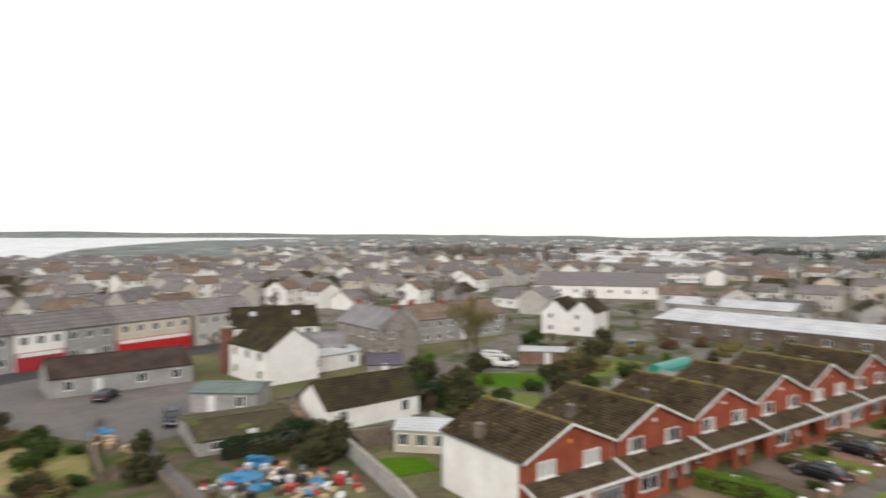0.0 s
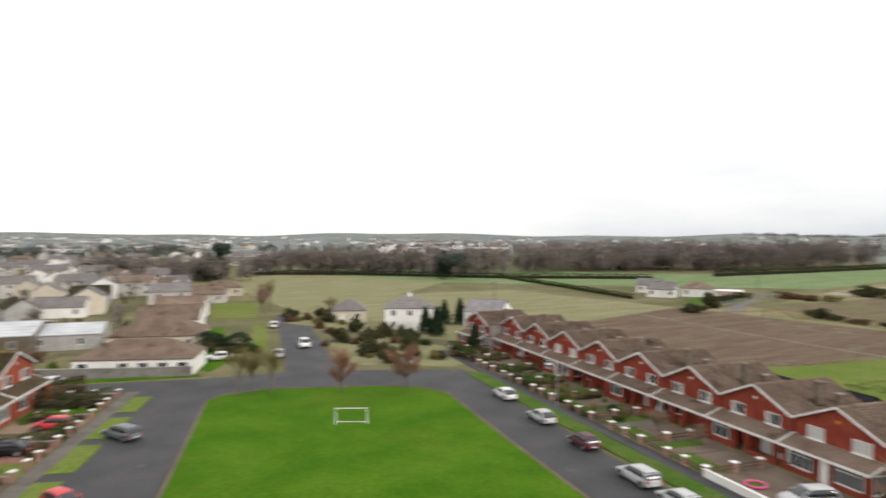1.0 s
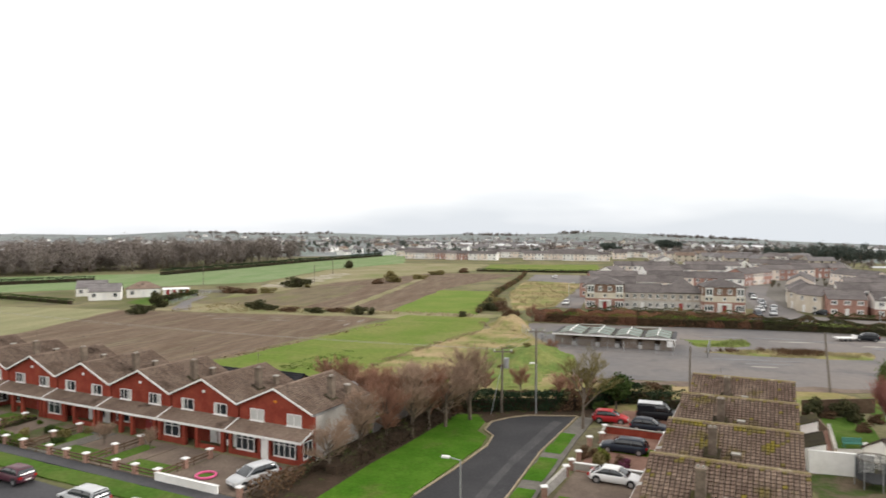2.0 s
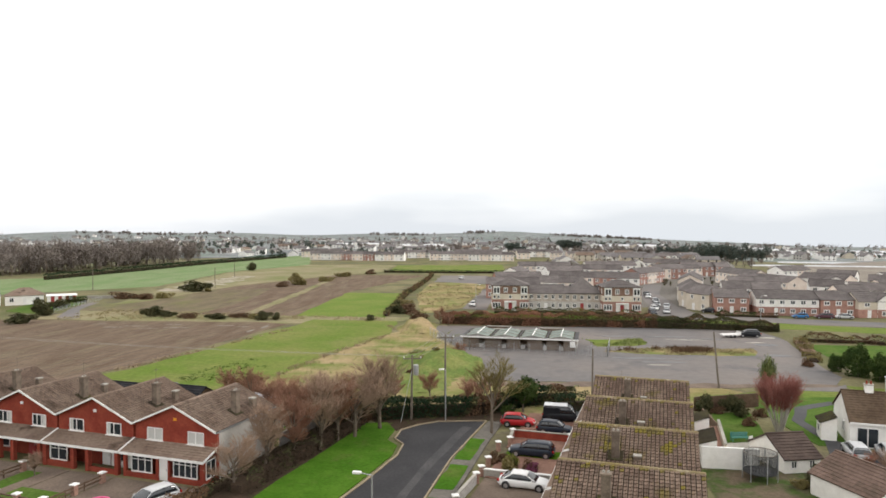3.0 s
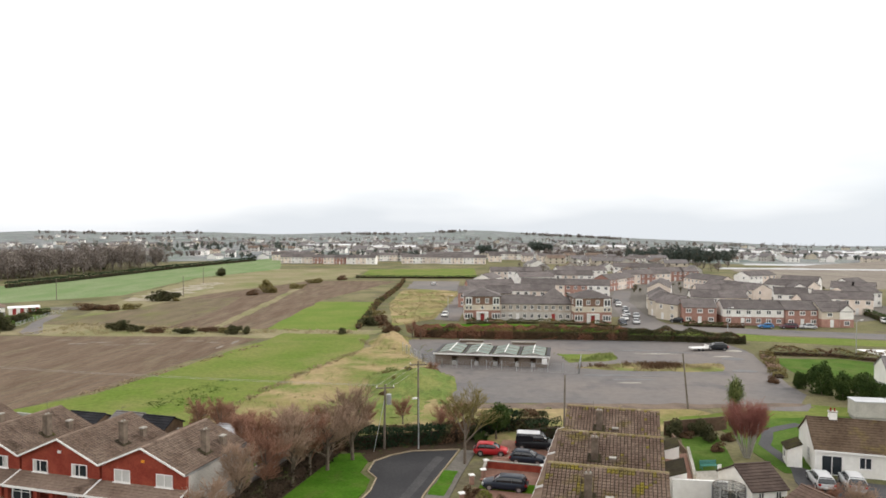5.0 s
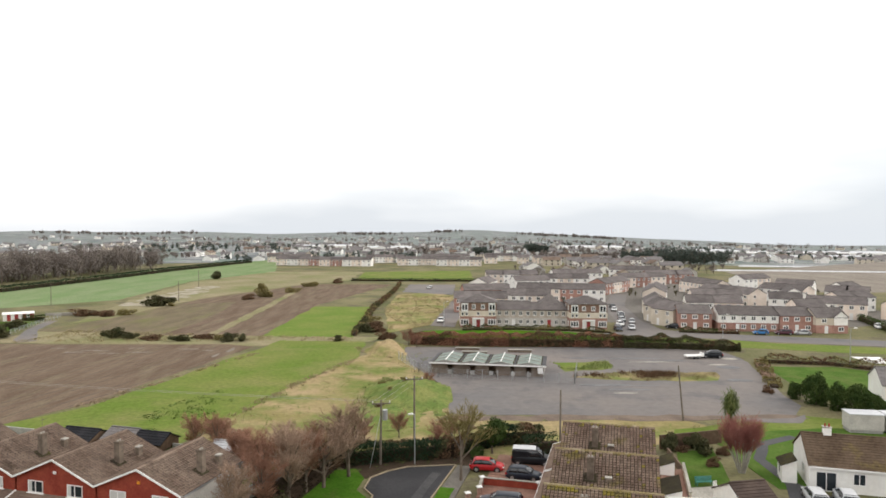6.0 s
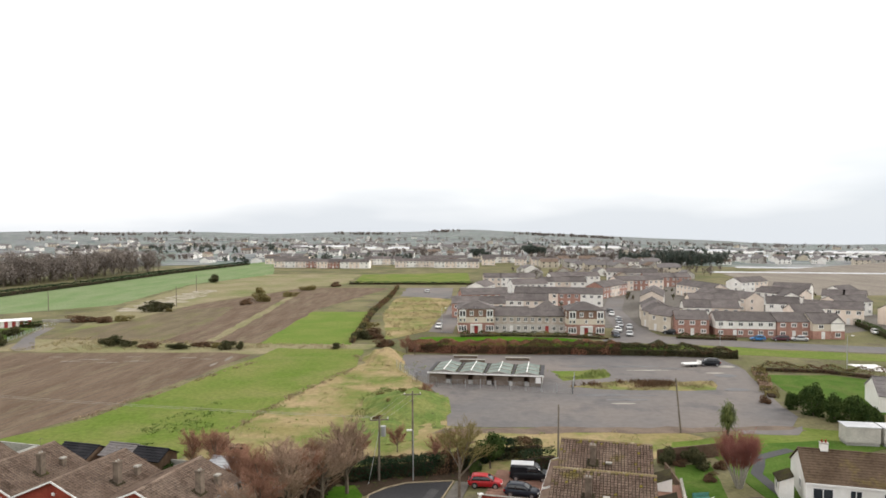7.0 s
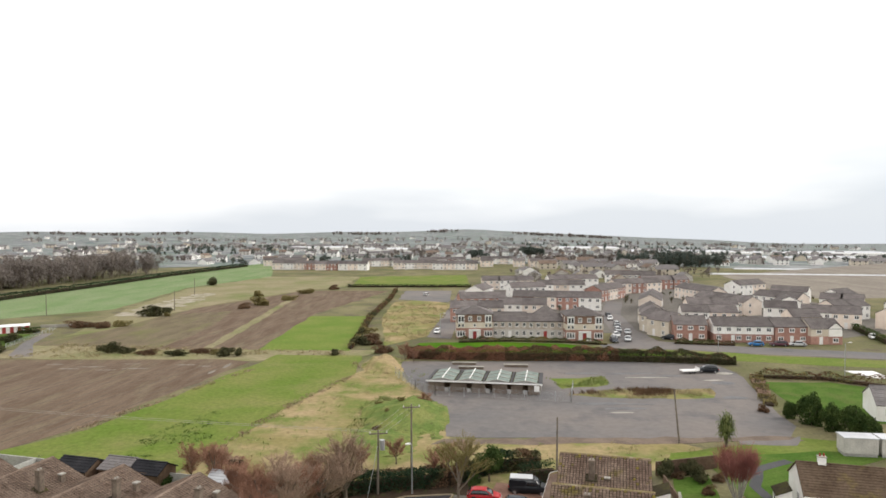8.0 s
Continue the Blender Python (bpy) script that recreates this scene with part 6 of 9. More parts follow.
def rail_fence(a, b, label="low dark timber rail fence between gardens"):
    """Two dark rails on posts between two points."""
    f = thing("fence", label, "fence")
    ln, rz = math.hypot(b[0] - a[0], b[1] - a[1]), math.atan2(b[1] - a[1], b[0] - a[0])
    for z in (0.35, 0.65):
        part("rail", MB().box(0, ln, -0.03, 0.03, z, z + 0.14, rz=rz, at=(a[0], a[1], 0)), M_WOODD, f)
    for k in range(max(2, int(ln / 1.8) + 1)):
        t = k / max(1, int(ln / 1.8))
        if t <= 1:
            part("post", MB().box(-0.04, 0.04, -0.04, 0.04, 0, 0.85, at=(a[0] + (b[0] - a[0]) * t, a[1] + (b[1] - a[1]) * t, 0)), M_WOODD, f)
    return f


gr = random.Random(5)
GARDEN = (M_GRAVEL, M_GRAVEL, M_GRAVEL, M_WASTE, M_GARDENLAWN, M_LAWN, M_WASTE, M_GRAVEL)
for i in range(8):
    u = 9.42 * i
    band("front_garden", RN, u - 4.6, u + 0.6, 2.1, 9.6, 0.05, GARDEN[i], "front garden of a brick house", "garden", 0.1)
    band("driveway", RN, u + 0.7, u + 4.6, 2.1, 9.6, 0.055, (M_GRAVEL, M_GRAVEL, M_PAVE)[i % 3], "drive of a brick house", "driveway", 0.1)
    for v in (9.7, 6.6, 3.6):
        put_pillar(*RN(u + 4.7, v), RN.angle())
    for uu in (u - 1.9, u + 0.6) if i else (-4.7, ):
        put_pillar(*RN(uu, 9.7), RN.angle())
    rail_fence(RN(u + 4.7, 3.6), RN(u + 4.7, 9.5))
    if i:
        rail_fence(RN(u - 4.5, 9.7), RN(u + 0.4, 9.7), "low dark timber rail fence before a garden")
        if i < 3:
            rail_fence(RN(u + 0.8, 9.7), RN(u + 4.5, 9.7), "low dark timber rail fence before a garden")
wall([RN(-2.6, 10.0), RN(4.6, 10.0)], 0.75, 0.2, M_WHITEWALL, "low white rendered garden wall", cap=M_TRIM)
wall([RN(-5.0, 1.8), RN(-5.0, 9.6)], 0.5, 0.22, M_DARKWALL, "low dark side wall")
hedge([RN(-5.9, 1.0), RN(-6.2, 9.5)], 1.1, 1.6, [M_BROWNLEAF, M_BUSH, M_LITTER_SHADE], "brown winter shrubs beside the end house", 0.14, 40, ragged=1.0)
for i in range(6):
    u = 10.15 * i
    band("front_garden", RS, u - 4.9, u - 0.2, 2.2, 10.2, 0.05, (M_WASTE, M_GRAVEL, M_WASTE, M_STRIP, M_WASTE, M_LAWN)[i], "front garden of a brick house", "garden", 0.1)
    band("driveway", RS, u - 0.1, u + 4.9, 2.2, 10.2, 0.055, (M_PAVER, M_SAND, M_GRAVEL)[i % 3], "drive of a brick house", "driveway", 0.1)
    for v in (10.3, 7.4, 4.5):
        put_pillar(*RS(u + 5.0, v), RS.angle())
    for uu in (u - 2.2, u + 0.2):
        put_pillar(*RS(uu, 10.3), RS.angle())
    wall([RS(u + 5.0, 4.7), RS(u + 5.0, 10.1)], 0.5, 0.18, M_BRICK2, "low brick wall between gardens", cap=M_CONC)
M_PRIVET = mat("privet_leaves", (0.10, 0.19, 0.02), (0.15, 0.24, 0.035), 0.8, 0.2, 0.85, spec=0.04)
hedge([RS(13.0, 2.4), RS(14.0, 8.2), RS(13.2, 9.7), RS(8.6, 10.0)], 1.5, 1.3, M_PRIVET, "square clipped bright green hedge", 0.1, 90, ragged=0.06)
for i in range(8):
    u = 9.42 * i
    if i > 2:
        hedge([RN(u + 4.4, 2.6), RN(u + 4.2, 9.0)], 0.9, 1.1, [M_LEAF, M_OLIVELEAF, M_LEAFL, M_BROWNLEAF], "mixed garden shrubs along a boundary", 0.13, 40, ragged=1.0)
    elif i:
        band("front_lawn", RN, u - 4.3, u + 1.2, 6.6, 9.4, 0.062, M_GARDENLAWN, "patchy strip of lawn in a front garden", "lawn", 0.3)
        band("front_lawn", RN, u + 2.6, u + 4.4, 3.4, 9.2, 0.066, M_GARDENLAWN, "patchy strip of lawn beside a fence", "lawn", 0.25)
    if i in (4, 6):
        hedge([RN(u - 4.0, 8.8), RN(u - 0.6, 8.9)], 0.9, 1.0, [M_BUSH, M_OLIVELEAF, M_LEAFL], "loose front garden hedge", 0.12, 40, ragged=0.8)
for i in range(5):
    u = 10.15 * i + 10
    hedge([RS(u + 4.6, 3.0), RS(u + 4.6, 9.6)], 1.1, 1.3, [M_BUSH, M_LEAF, M_BROWNLEAF, M_LEAFL], "dark garden shrubs along a boundary", 0.13, 40, ragged=1.0)
hedge([RS(36, 9.6), RS(41, 9.6)], 1.3, 1.4, M_LEAF, "dark green garden hedge", 0.12, 34)
hedge([RN(24, 9.3), RN(30, 9.2)], 1.0, 1.1, M_LEAFL, "bright green clipped garden hedge", 0.1, 40)
hedge([RN(38, 9.0), RN(47, 8.6)], 1.4, 1.4, M_LEAF, "dark green garden hedge", 0.12, 34)
hedge([RN(60, 9.5), RN(72, 9)], 1.8, 1.6, M_LEAF, "dark green garden hedge", 0.12, 30)
for i in range(34):
    u, v = gr.uniform(22, 70), gr.uniform(3, 9)
    plant(("green", "brown", "olive", "bright")[i % 4], SHRUB[("green", "brown", "olive", "bright")[i % 4]], *RN(u, v), gr.uniform(0.35, 0.75))
for i in range(12):
    u, v = gr.uniform(15, 52), gr.uniform(3, 9.5)
    k = ("green", "brown", "bright")[i % 3]
    plant(k, SHRUB[k], *RS(u, v), gr.uniform(0.4, 0.8))
SHRUB["heather"] = lambda: leafy(29, 1.4, 1.2, 0.8, 1300, 0.13, mat("heather_bloom", (0.16, 0.05, 0.09), (0.22, 0.08, 0.12), 0.8, 0.2, 0.9, spec=0.04), "low purple-flowered heather bush", category="shrub")
SHRUB["lime"] = lambda: leafy(30, 1.2, 1.1, 1.0, 1300, 0.12, mat("lime_leaves", (0.16, 0.18, 0.04), (0.21, 0.22, 0.06), 0.8, 0.2, 0.9, spec=0.04), "rounded yellow-green garden shrub", category="shrub")
for k, x, y, s in (("heather", 6.5, 63.4, 0.8), ("lime", 4.6, 64.9, 0.85), ("brown", 2.9, 65.9, 0.65), ("olive", 4.4, 63.8, 0.8), ("brown", 6.3, 63.9, 0.6), ("brown", 4.0, 66.6, 0.5)):
    plant(k, SHRUB[k], x, y, s)
wall([(5.4, 73.9), (11.2, 72.3)], 0.9, 0.22, M_BRICK, "red-brick wall between two drives", cap=M_CONC)
wall([(4.9, 71), (5.4, 73.9)], 0.9, 0.22, M_BRICK, "red-brick front garden wall", cap=M_CONC)
wall([(1.7, 62.1), (7.9, 60.6)], 0.7, 0.2, M_CONC, "low grey wall between two drives", cap=M_TRIM)
wall([(-0.6, 55.0), (1.2, 60.3)], 0.9, 0.2, M_GREYWALL, "low rendered front garden wall", cap=M_CONC)
for x, y in ((5.4, 73.9), (4.9, 71), (1.7, 62.1), (-0.6, 55), (1.2, 60.3), (3.6, 69.4), (2.4, 64.6), (11.4, 72.2)):
    put_pillar(x, y, 16)


def lamp_post(x, y, h, rz, arm=0.9):
    l = thing("street_lamp", "slim galvanised street lamp with pale head", "street lamp", "street lamps")
    part("post", MB().rod((0, 0, 0), (0, 0, h), 0.085, 0.05, 8), M_GALV, l)
    part("arm", MB().rod((0, 0, h), (arm, 0, h + 0.12), 0.035, 0.03, 6), M_GALV, l)
    part("lantern", MB().box(arm - 0.1, arm + 0.5, -0.13, 0.13, h + 0.06, h + 0.2), M_TRIM, l, "white lantern head")
    l.matrix_basis = pose(x, y, 0, 0, 0, rz)


lamp_post(-2.2, 80.7, 6.0, 200, 0.3)
lamp_post(-6.3, 46.6, 5.6, 170)
lamp_post(-58.9, 59.8, 5.2, 250)
lamp_post(-45.0, -4.4, 5.0, 60)
for x, y in ((71.5, 166.4), (89.1, 143.4), (3, 196)):
    lamp_post(x, y, 7.0, 0)


def utility_pole(x, y, h, lean=0.0, arms=True, box=False):
    u = thing("utility_pole", "weathered timber utility pole", "pole", "utility poles")
    part("pole", MB().rod((0, 0, -0.1), (lean, 0, h), 0.15, 0.1, 8), M_POLE, u)
    if arms:
        part("crossarm", MB().box(lean - 1.1, lean + 1.1, -0.06, 0.06, h - 0.5, h - 0.36), M_POLE, u)
        for k in (-1.0, 0, 1.0):
            part("insulator", MB().rod((lean + k, 0, h - 0.36), (lean + k, 0, h - 0.12), 0.06, 0.04, 6), M_TRIM, u)
    if box:
        part("transformer", MB().rod((lean + 0.45, 0, h - 2.4), (lean + 0.45, 0, h - 1.2), 0.32, 0.32, 10), M_GALV, u, "grey transformer can")
        part("stay", MB().rod((-1.3, -1.0, 0), (lean, 0, h - 1.5), 0.03, 0.03, 5), M_GALV, u, "slanting stay wire")
    u.matrix_basis = pose(x, y, 0, 0, 0, 8)


utility_pole(-6.3, 80.6, 7.8, 0.1, True, True)
utility_pole(-2.4, 86.0, 9.5, 0.0, True)
utility_pole(16, 84.8, 8.0, 0.05, False)
utility_pole(36.8, 98.8, 8.2, -0.9, False)
for x, y in ((-112, 325), (-98, 262), (-140, 250)):
    utility_pole(x, y, 8.0, 0.0, False)


# ---- cars ----
PAINT = {k: plain(k + "_car_paint", c, 0.32, 0.0, 0.3) for k, c in {"red": (0.42, 0.02, 0.025), "pink": (0.6, 0.06, 0.075), "black": (0.012, 0.014, 0.018), "navy": (0.018, 0.025, 0.04), "silver": (0.5, 0.51, 0.52), "white": (0.75, 0.75, 0.74),
                                                          "grey": (0.16, 0.175, 0.19), "maroon": (0.09, 0.03, 0.045), "blue": (0.04, 0.18, 0.42)}.items()}
M_CARGLASS = plain("car_glass", (0.02, 0.025, 0.03), 0.06, 0.0, 0.8)
M_RIM = plain("alloy_rim", (0.45, 0.45, 0.46), 0.3, 0.7)
M_LIGHT = plain("clear_lamp", (0.6, 0.6, 0.58), 0.15)
M_TAIL = plain("red_lamp", (0.35, 0.01, 0.01), 0.2)
SHAPES = {   # length, width, height, bonnet end, screen top, rear top, rear foot
    "hatch": (4.0, 1.72, 1.47, 1.05, 0.25, -1.45, -1.9),
    "saloon": (4.55, 1.8, 1.42, 1.2, 0.3, -1.0, -1.95),
    "estate": (4.6, 1.8, 1.52, 1.2, 0.4, -1.85, -2.2),
    "van": (4.8, 1.88, 1.95, 1.55, 0.75, -2.2, -2.36),
    "suv": (4.5, 1.85, 1.66, 1.25, 0.35, -1.65, -2.15),
}


def loft(secs):
    """Skin over cross-sections of equal count, closed at both ends."""
    mb = MB()
    k = len(secs[0])
    for s in secs:
        mb.v += s
    for i in range(len(secs) - 1):
        for j in range(k):
            mb.f.append((i * k + j, i * k + (j + 1) % k, (i + 1) * k + (j + 1) % k, (i + 1) * k + j))
    mb.f += [tuple(range(k - 1, -1, -1)), tuple(range((len(secs) - 1) * k, len(secs) * k))]
    mb.m = [0] * len(mb.f)
    return mb


def smooth(mb, name, material):
    me = mb.mesh(name, material)
    me.polygons.foreach_set("use_smooth", [True] * (len(me.polygons) - 2) + [False, False])
    return me


def make_car(shape, paint, label):
    L, W, H, bon, scr, rt, rf = SHAPES[shape]
    h = L / 2
    c = thing("van" if shape == "van" else "car", label, "van" if shape == "van" else "car")
    belt = 0.63 * H if shape != "van" else 1.12
    tail = 0.1 if shape == "saloon" else 0.03
    secs = []
    for k in range(19):
        y = -h + L * k / 18
        f = abs(y) / h
        w = W / 2 * (1 - 0.2 * f ** 7)
        z0 = 0.2 + 0.2 * f ** 10
        if y > bon - 0.1:
            g = (y - bon + 0.1) / (h - bon + 0.1)
            z1 = belt - 0.04 - 0.20 * g ** 1.5 - 0.13 * g ** 8
        else:
            g = max(0.0, (rf + 0.25 - y) / (h + rf + 0.25)) if y < rf + 0.25 else 0.0
            z1 = belt - tail * g - 0.16 * g ** 6
        zm = (z0 + z1) / 2
        half = [(0.84 * w, z0), (0.96 * w, z0 + 0.09), (w, zm), (0.985 * w, z1 - 0.15), (0.93 * w, z1 - 0.04), (0.78 * w, z1)]
        secs.append([(x, y, z) for x, z in half] + [(-x, y, z) for x, z in reversed(half)])
    part("body", smooth(loft(secs), "body", PAINT[paint]), None, c)
    w0, w1 = W / 2 * 0.91, W / 2 * 0.69 if shape != "van" else W / 2 * 0.82
    z0, zr = belt - 0.05, H - 0.03

    def roofline(y):
        if y > scr:
            g = (y - scr) / (bon - scr)
            return zr - 0.04 - (zr - 0.04 - belt) * (0.75 * g + 0.25 * g * g)
        if y < rt:
            g = (rt - y) / (rt - rf)
            return zr - 0.05 - (zr - 0.05 - belt) * (0.6 * g + 0.4 * g * g)
        g = (y - rt) / (scr - rt)
        return zr - 0.045 + 0.045 * math.sin(math.pi * g) ** 0.7

    cab = []
    for k in range(13):
        y = rf + (bon - rf) * k / 12
        zt = max(roofline(y), belt + 0.005)
        up = (zt - z0) / (zr - z0)
        wt = w0 + (w1 - w0) * up
        half = [(w0, z0), (w0 + (wt - w0) * 0.4, z0 + (zt - z0) * 0.5), (wt, zt - 0.06 * up), (wt * 0.8, zt)]
        cab.append([(x, y, z) for x, z in half] + [(-x, y, z) for x, z in reversed(half)])
    part("glazing", smooth(loft(cab), "glazing", M_CARGLASS), None, c, "dark tinted car glass")
    top = []
    for k in range(9):
        y = rt - 0.12 + (scr + 0.2 - rt) * k / 8
        zt = roofline(y)
        up = (zt - z0) / (zr - z0)
        wt = w0 + (w1 - w0) * up
        half = [(wt * 0.8, zt - 0.05), (wt + 0.016, zt - 0.085), (wt + 0.012, zt - 0.045), (wt * 0.8, zt + 0.016)]
        top.append([(x, y, z) for x, z in half] + [(-x, y, z) for x, z in reversed(half)])
    part("roof_panel", smooth(loft(top), "roof_panel", PAINT[paint]), None, c)
    mid = (scr + rt) / 2
    for sg in (-1, 1):
        part("pillar", MB().rod((sg * w0, bon - 0.04, z0 + 0.04), (sg * (w1 + 0.01), scr, zr - 0.08), 0.045, 0.035, 5), PAINT[paint], c)
        part("pillar", MB().rod((sg * (w0 + 0.005), mid - 0.05, z0), (sg * (w1 + 0.02), mid, zr - 0.06), 0.045, 0.04, 5), M_BLACK, c)
        part("pillar", MB().rod((sg * (w0 - 0.03), rf + 0.2, z0), (sg * (w1 + 0.01), rt + 0.05, zr - 0.08), 0.1, 0.07, 5), PAINT[paint], c)
        part("mirror", MB().box(sg * (W / 2 + 0.07) - 0.09, sg * (W / 2 + 0.07) + 0.09, bon - 0.42, bon - 0.3, belt, belt + 0.12), PAINT[paint], c)
        part("headlight", MB().box(sg * W * 0.34 - 0.17, sg * W * 0.34 + 0.15, h - 0.3, h - 0.04, belt - 0.42, belt - 0.28), M_LIGHT, c)
        part("tail_light", MB().box(sg * W * 0.38 - 0.12, sg * W * 0.38 + 0.12, -h - 0.01, -h + 0.2, belt - 0.3, belt - 0.12), M_TAIL, c)
        for y in (h - 0.82, -h + 0.8):
            part("wheel_arch", MB().rod((sg * (W / 2 - 0.1), y, 0.34), (sg * (W / 2 + 0.004), y, 0.34), 0.375, 0.375, 18), M_BLACK, c)
            t = part("wheel", MB().rod((sg * (W / 2 - 0.19), y, 0.31), (sg * (W / 2 + 0.012), y, 0.31), 0.31, 0.31, 18), M_BLACK, c)
            part("rim", MB().rod((sg * (W / 2 - 0.05), y, 0.31), (sg * (W / 2 + 0.024), y, 0.31), 0.21, 0.19, 12), M_RIM, t)
    part("grille", MB().box(-W * 0.26, W * 0.26, h - 0.1, h + 0.006, 0.3, 0.44), M_BLACK, c)
    for y in (h + 0.012, -h - 0.008):
        part("number_plate", MB().box(-0.26, 0.26, y - 0.012, y + 0.012, 0.46, 0.57), M_TRIM, c)
    if shape == "van":
        part("side_panel", MB().box(-W / 2 * 0.95, W / 2 * 0.95, -h + 0.12, -0.3, belt - 0.3, H - 0.22), PAINT[paint], c)
        part("roof_top", MB().box(-W / 2 * 0.8, W / 2 * 0.8, -h + 0.2, 0.5, H - 0.05, H + 0.03), PAINT["silver"], c, "pale grey van roof")
    return c


CARS = {}


def car(shape, paint, x, y, rz, label):
    m = pose(x, y, 0.06, 0, 0, rz)
    key = (shape, paint)
    if key not in CARS:
        CARS[key] = make_car(shape, paint, label)
        CARS[key].matrix_basis = m
        return CARS[key]
    return tagged(copy_thing(CARS[key], m), label)


# rz: the way the bonnet points, 0 = +y
car("hatch", "red", 6.3, 78.5, -98, "bright red hatchback parked on the paved drive")
car("van", "black", 11.8, 80.6, -100, "black panel van with pale roof on the drive")
car("hatch", "navy", 10.2, 75.7, -104, "dark blue hatchback on the paved drive")
car("estate", "navy", 6.9, 68.0, 76, "dark blue estate car on the drive")
car("saloon", "white", 5.4, 59.4, -106, "white coupe parked on the drive")
car("suv", "silver", *RN(-3.4, 6.6), 148, "silver family car in the front drive")
car("saloon", "white", -65.7, 57.3, 72, "white saloon parked along the green")
car("saloon", "silver", -55.1, 53.6, 73, "silver-grey saloon parked along the green")
car("hatch", "maroon", -46.0, 50.6, 73, "dark maroon hatchback parked along the green")
car("estate", "silver", -36.6, 47.2, 73, "silver estate parked along the green")
car("hatch", "silver", -31.3, 45.4, 73, "silver hatchback parked along the green")
car("hatch", "pink", -58.6, 6.1, -68, "pinkish red small car beside the verge")
car("estate", "grey", -75.6, 13.4, 115, "grey estate car beside the verge")
car("saloon", "black", -76.4, 3.2, 155, "black saloon on a gravel drive")
car("saloon", "black", -67.2, 0.0, 155, "black saloon on a front drive")
car("hatch", "pink", -83.4, 8.0, 150, "pink-red small car between garden shrubs")
car("estate", "silver", -106.5, 10.4, 60, "pale silver estate at the street corner")
car("suv", "white", -116.6, 52.3, 250, "white car driving up the side street")
car("hatch", "white", -144.6, 57.5, 70, "small white van in the side street")
car("saloon", "silver", -110.2, 44.5, 68, "silver saloon in the side street")
car("saloon", "white", -112.8, 35.2, 160, "white saloon before the bungalow")
car("saloon", "white", -91.8, 59.4, 60, "pale saloon on the far side of the green")
car("estate", "silver", 39.5, 69.0, -14, "silver car before the white bungalow")
car("suv", "silver", 42.3, 68.2, -18, "silver off-roader before the white bungalow")
car("hatch", "blue", 87.3, 179.6, 80, "bright blue hatchback before the terrace")
car("estate", "maroon", 93.3, 179.3, 80, "dark estate car before the terrace")
car("saloon", "silver", 98.2, 179.0, 82, "silver saloon before the terrace")
car("hatch", "black", 67.7, 191, 60, "dark hatchback in the estate road")
for i, (x, y) in enumerate(((52, 190.5), (54.2, 196), (55.5, 199), (57.5, 206), (59, 212), (60.5, 218), (62, 232), (63.5, 240), (55.5, 188.8), (51, 186.5), (59.2, 201.5))):
    car("hatch" if i % 2 else "saloon", ("silver", "white", "black", "silver", "navy")[i % 5], x, y, 165 + 14 * (i % 2), "parked car in the estate road")
car("hatch", "white", 2.2, 204, 170, "white car parked at the estate entrance")
car("hatch", "white", -2, 318, 20, "pale car on the far gravel")
car("suv", "black", 60.9, 147.2, 80, "dark boxy off-roader on the tarmac")
tr = thing("trailer", "low pale flatbed trailer on the tarmac", "trailer")
part("bed", MB().box(-2.2, 1.6, -0.9, 0.9, 0.5, 0.72), M_TRIM, tr)
part("headboard", MB().box(1.5, 1.6, -0.9, 0.9, 0.72, 1.2), M_TRIM, tr)
part("drawbar", MB().box(1.6, 2.7, -0.06, 0.06, 0.5, 0.6), M_GALV, tr)
for sx in (-0.7, 0.2):
    for sy in (-0.98, 0.82):
        part("wheel", MB().rod((sx, sy, 0.28), (sx, sy + 0.16, 0.28), 0.28, 0.28, 12), M_BLACK, tr)
tr.matrix_basis = pose(57.0, 146.6, 0.05, 0, 0, 8)
car("estate", "navy", -51.2, -63.6, -38, "dark blue saloon in the yard")
car("saloon", "navy", -54.6, -80.0, 120, "dark blue saloon beside the long shed")
car("estate", "grey", -128.3, -30.5, 100, "dark car on the back lane")
car("hatch", "white", 126, 190, 160, "white car on the far estate road")


# ---- estate roads ----
patch("road_5", [(118, 158), (84, 167.5), (67, 174.5), (46, 177.5), (46, 183), (52, 185), (57, 215), (62, 246), (76, 290), (82, 288), (69, 244), (63.5, 205), (64, 188), (84, 178.5), (118, 168), (160, 160), (158, 150)], 0.034, M_LOT, "estate access road", "road", 6, 0.2)
patch("lawn", [(47, 176), (60, 174.5), (72, 171), (71, 166), (60, 168), (46, 170)], 0.03, M_STRIP, "grass strip behind the hedge", "lawn", 4, 0.4)
patch("road_6", [(-1, 197), (9, 280), (15, 345), (21, 344), (15, 280), (6, 194)], 0.034, M_LOT, "side road at the estate edge", "road", 6, 0.2)
patch("lawn", [(72, 160), (74, 172), (84, 165.5), (118, 156), (116, 148), (90, 154)], 0.03, M_STRIP, "grass beside the estate road", "lawn", 5, 0.5)
patch("gravel", [(-14, 301), (8.2, 289), (11, 341), (-12, 342)], 0.034, M_LOT, "grey gravel parking ground", "gravel", 5, 0.6)
patch("concrete_slabs", [(-115, 247), (-117, 283), (-112, 330), (-104, 331), (-100, 300), (-104, 247)], 0.03, M_RUBBLE, "broken concrete slabs of a demolished farm", "concrete", 4, 2.2)
patch("far_field", [(168, 300), (330, 300), (420, 600), (190, 440)], 0.03, M_BARESOIL, "wide field of bare grey-brown soil beyond the estate", "field", 12, 1.5)
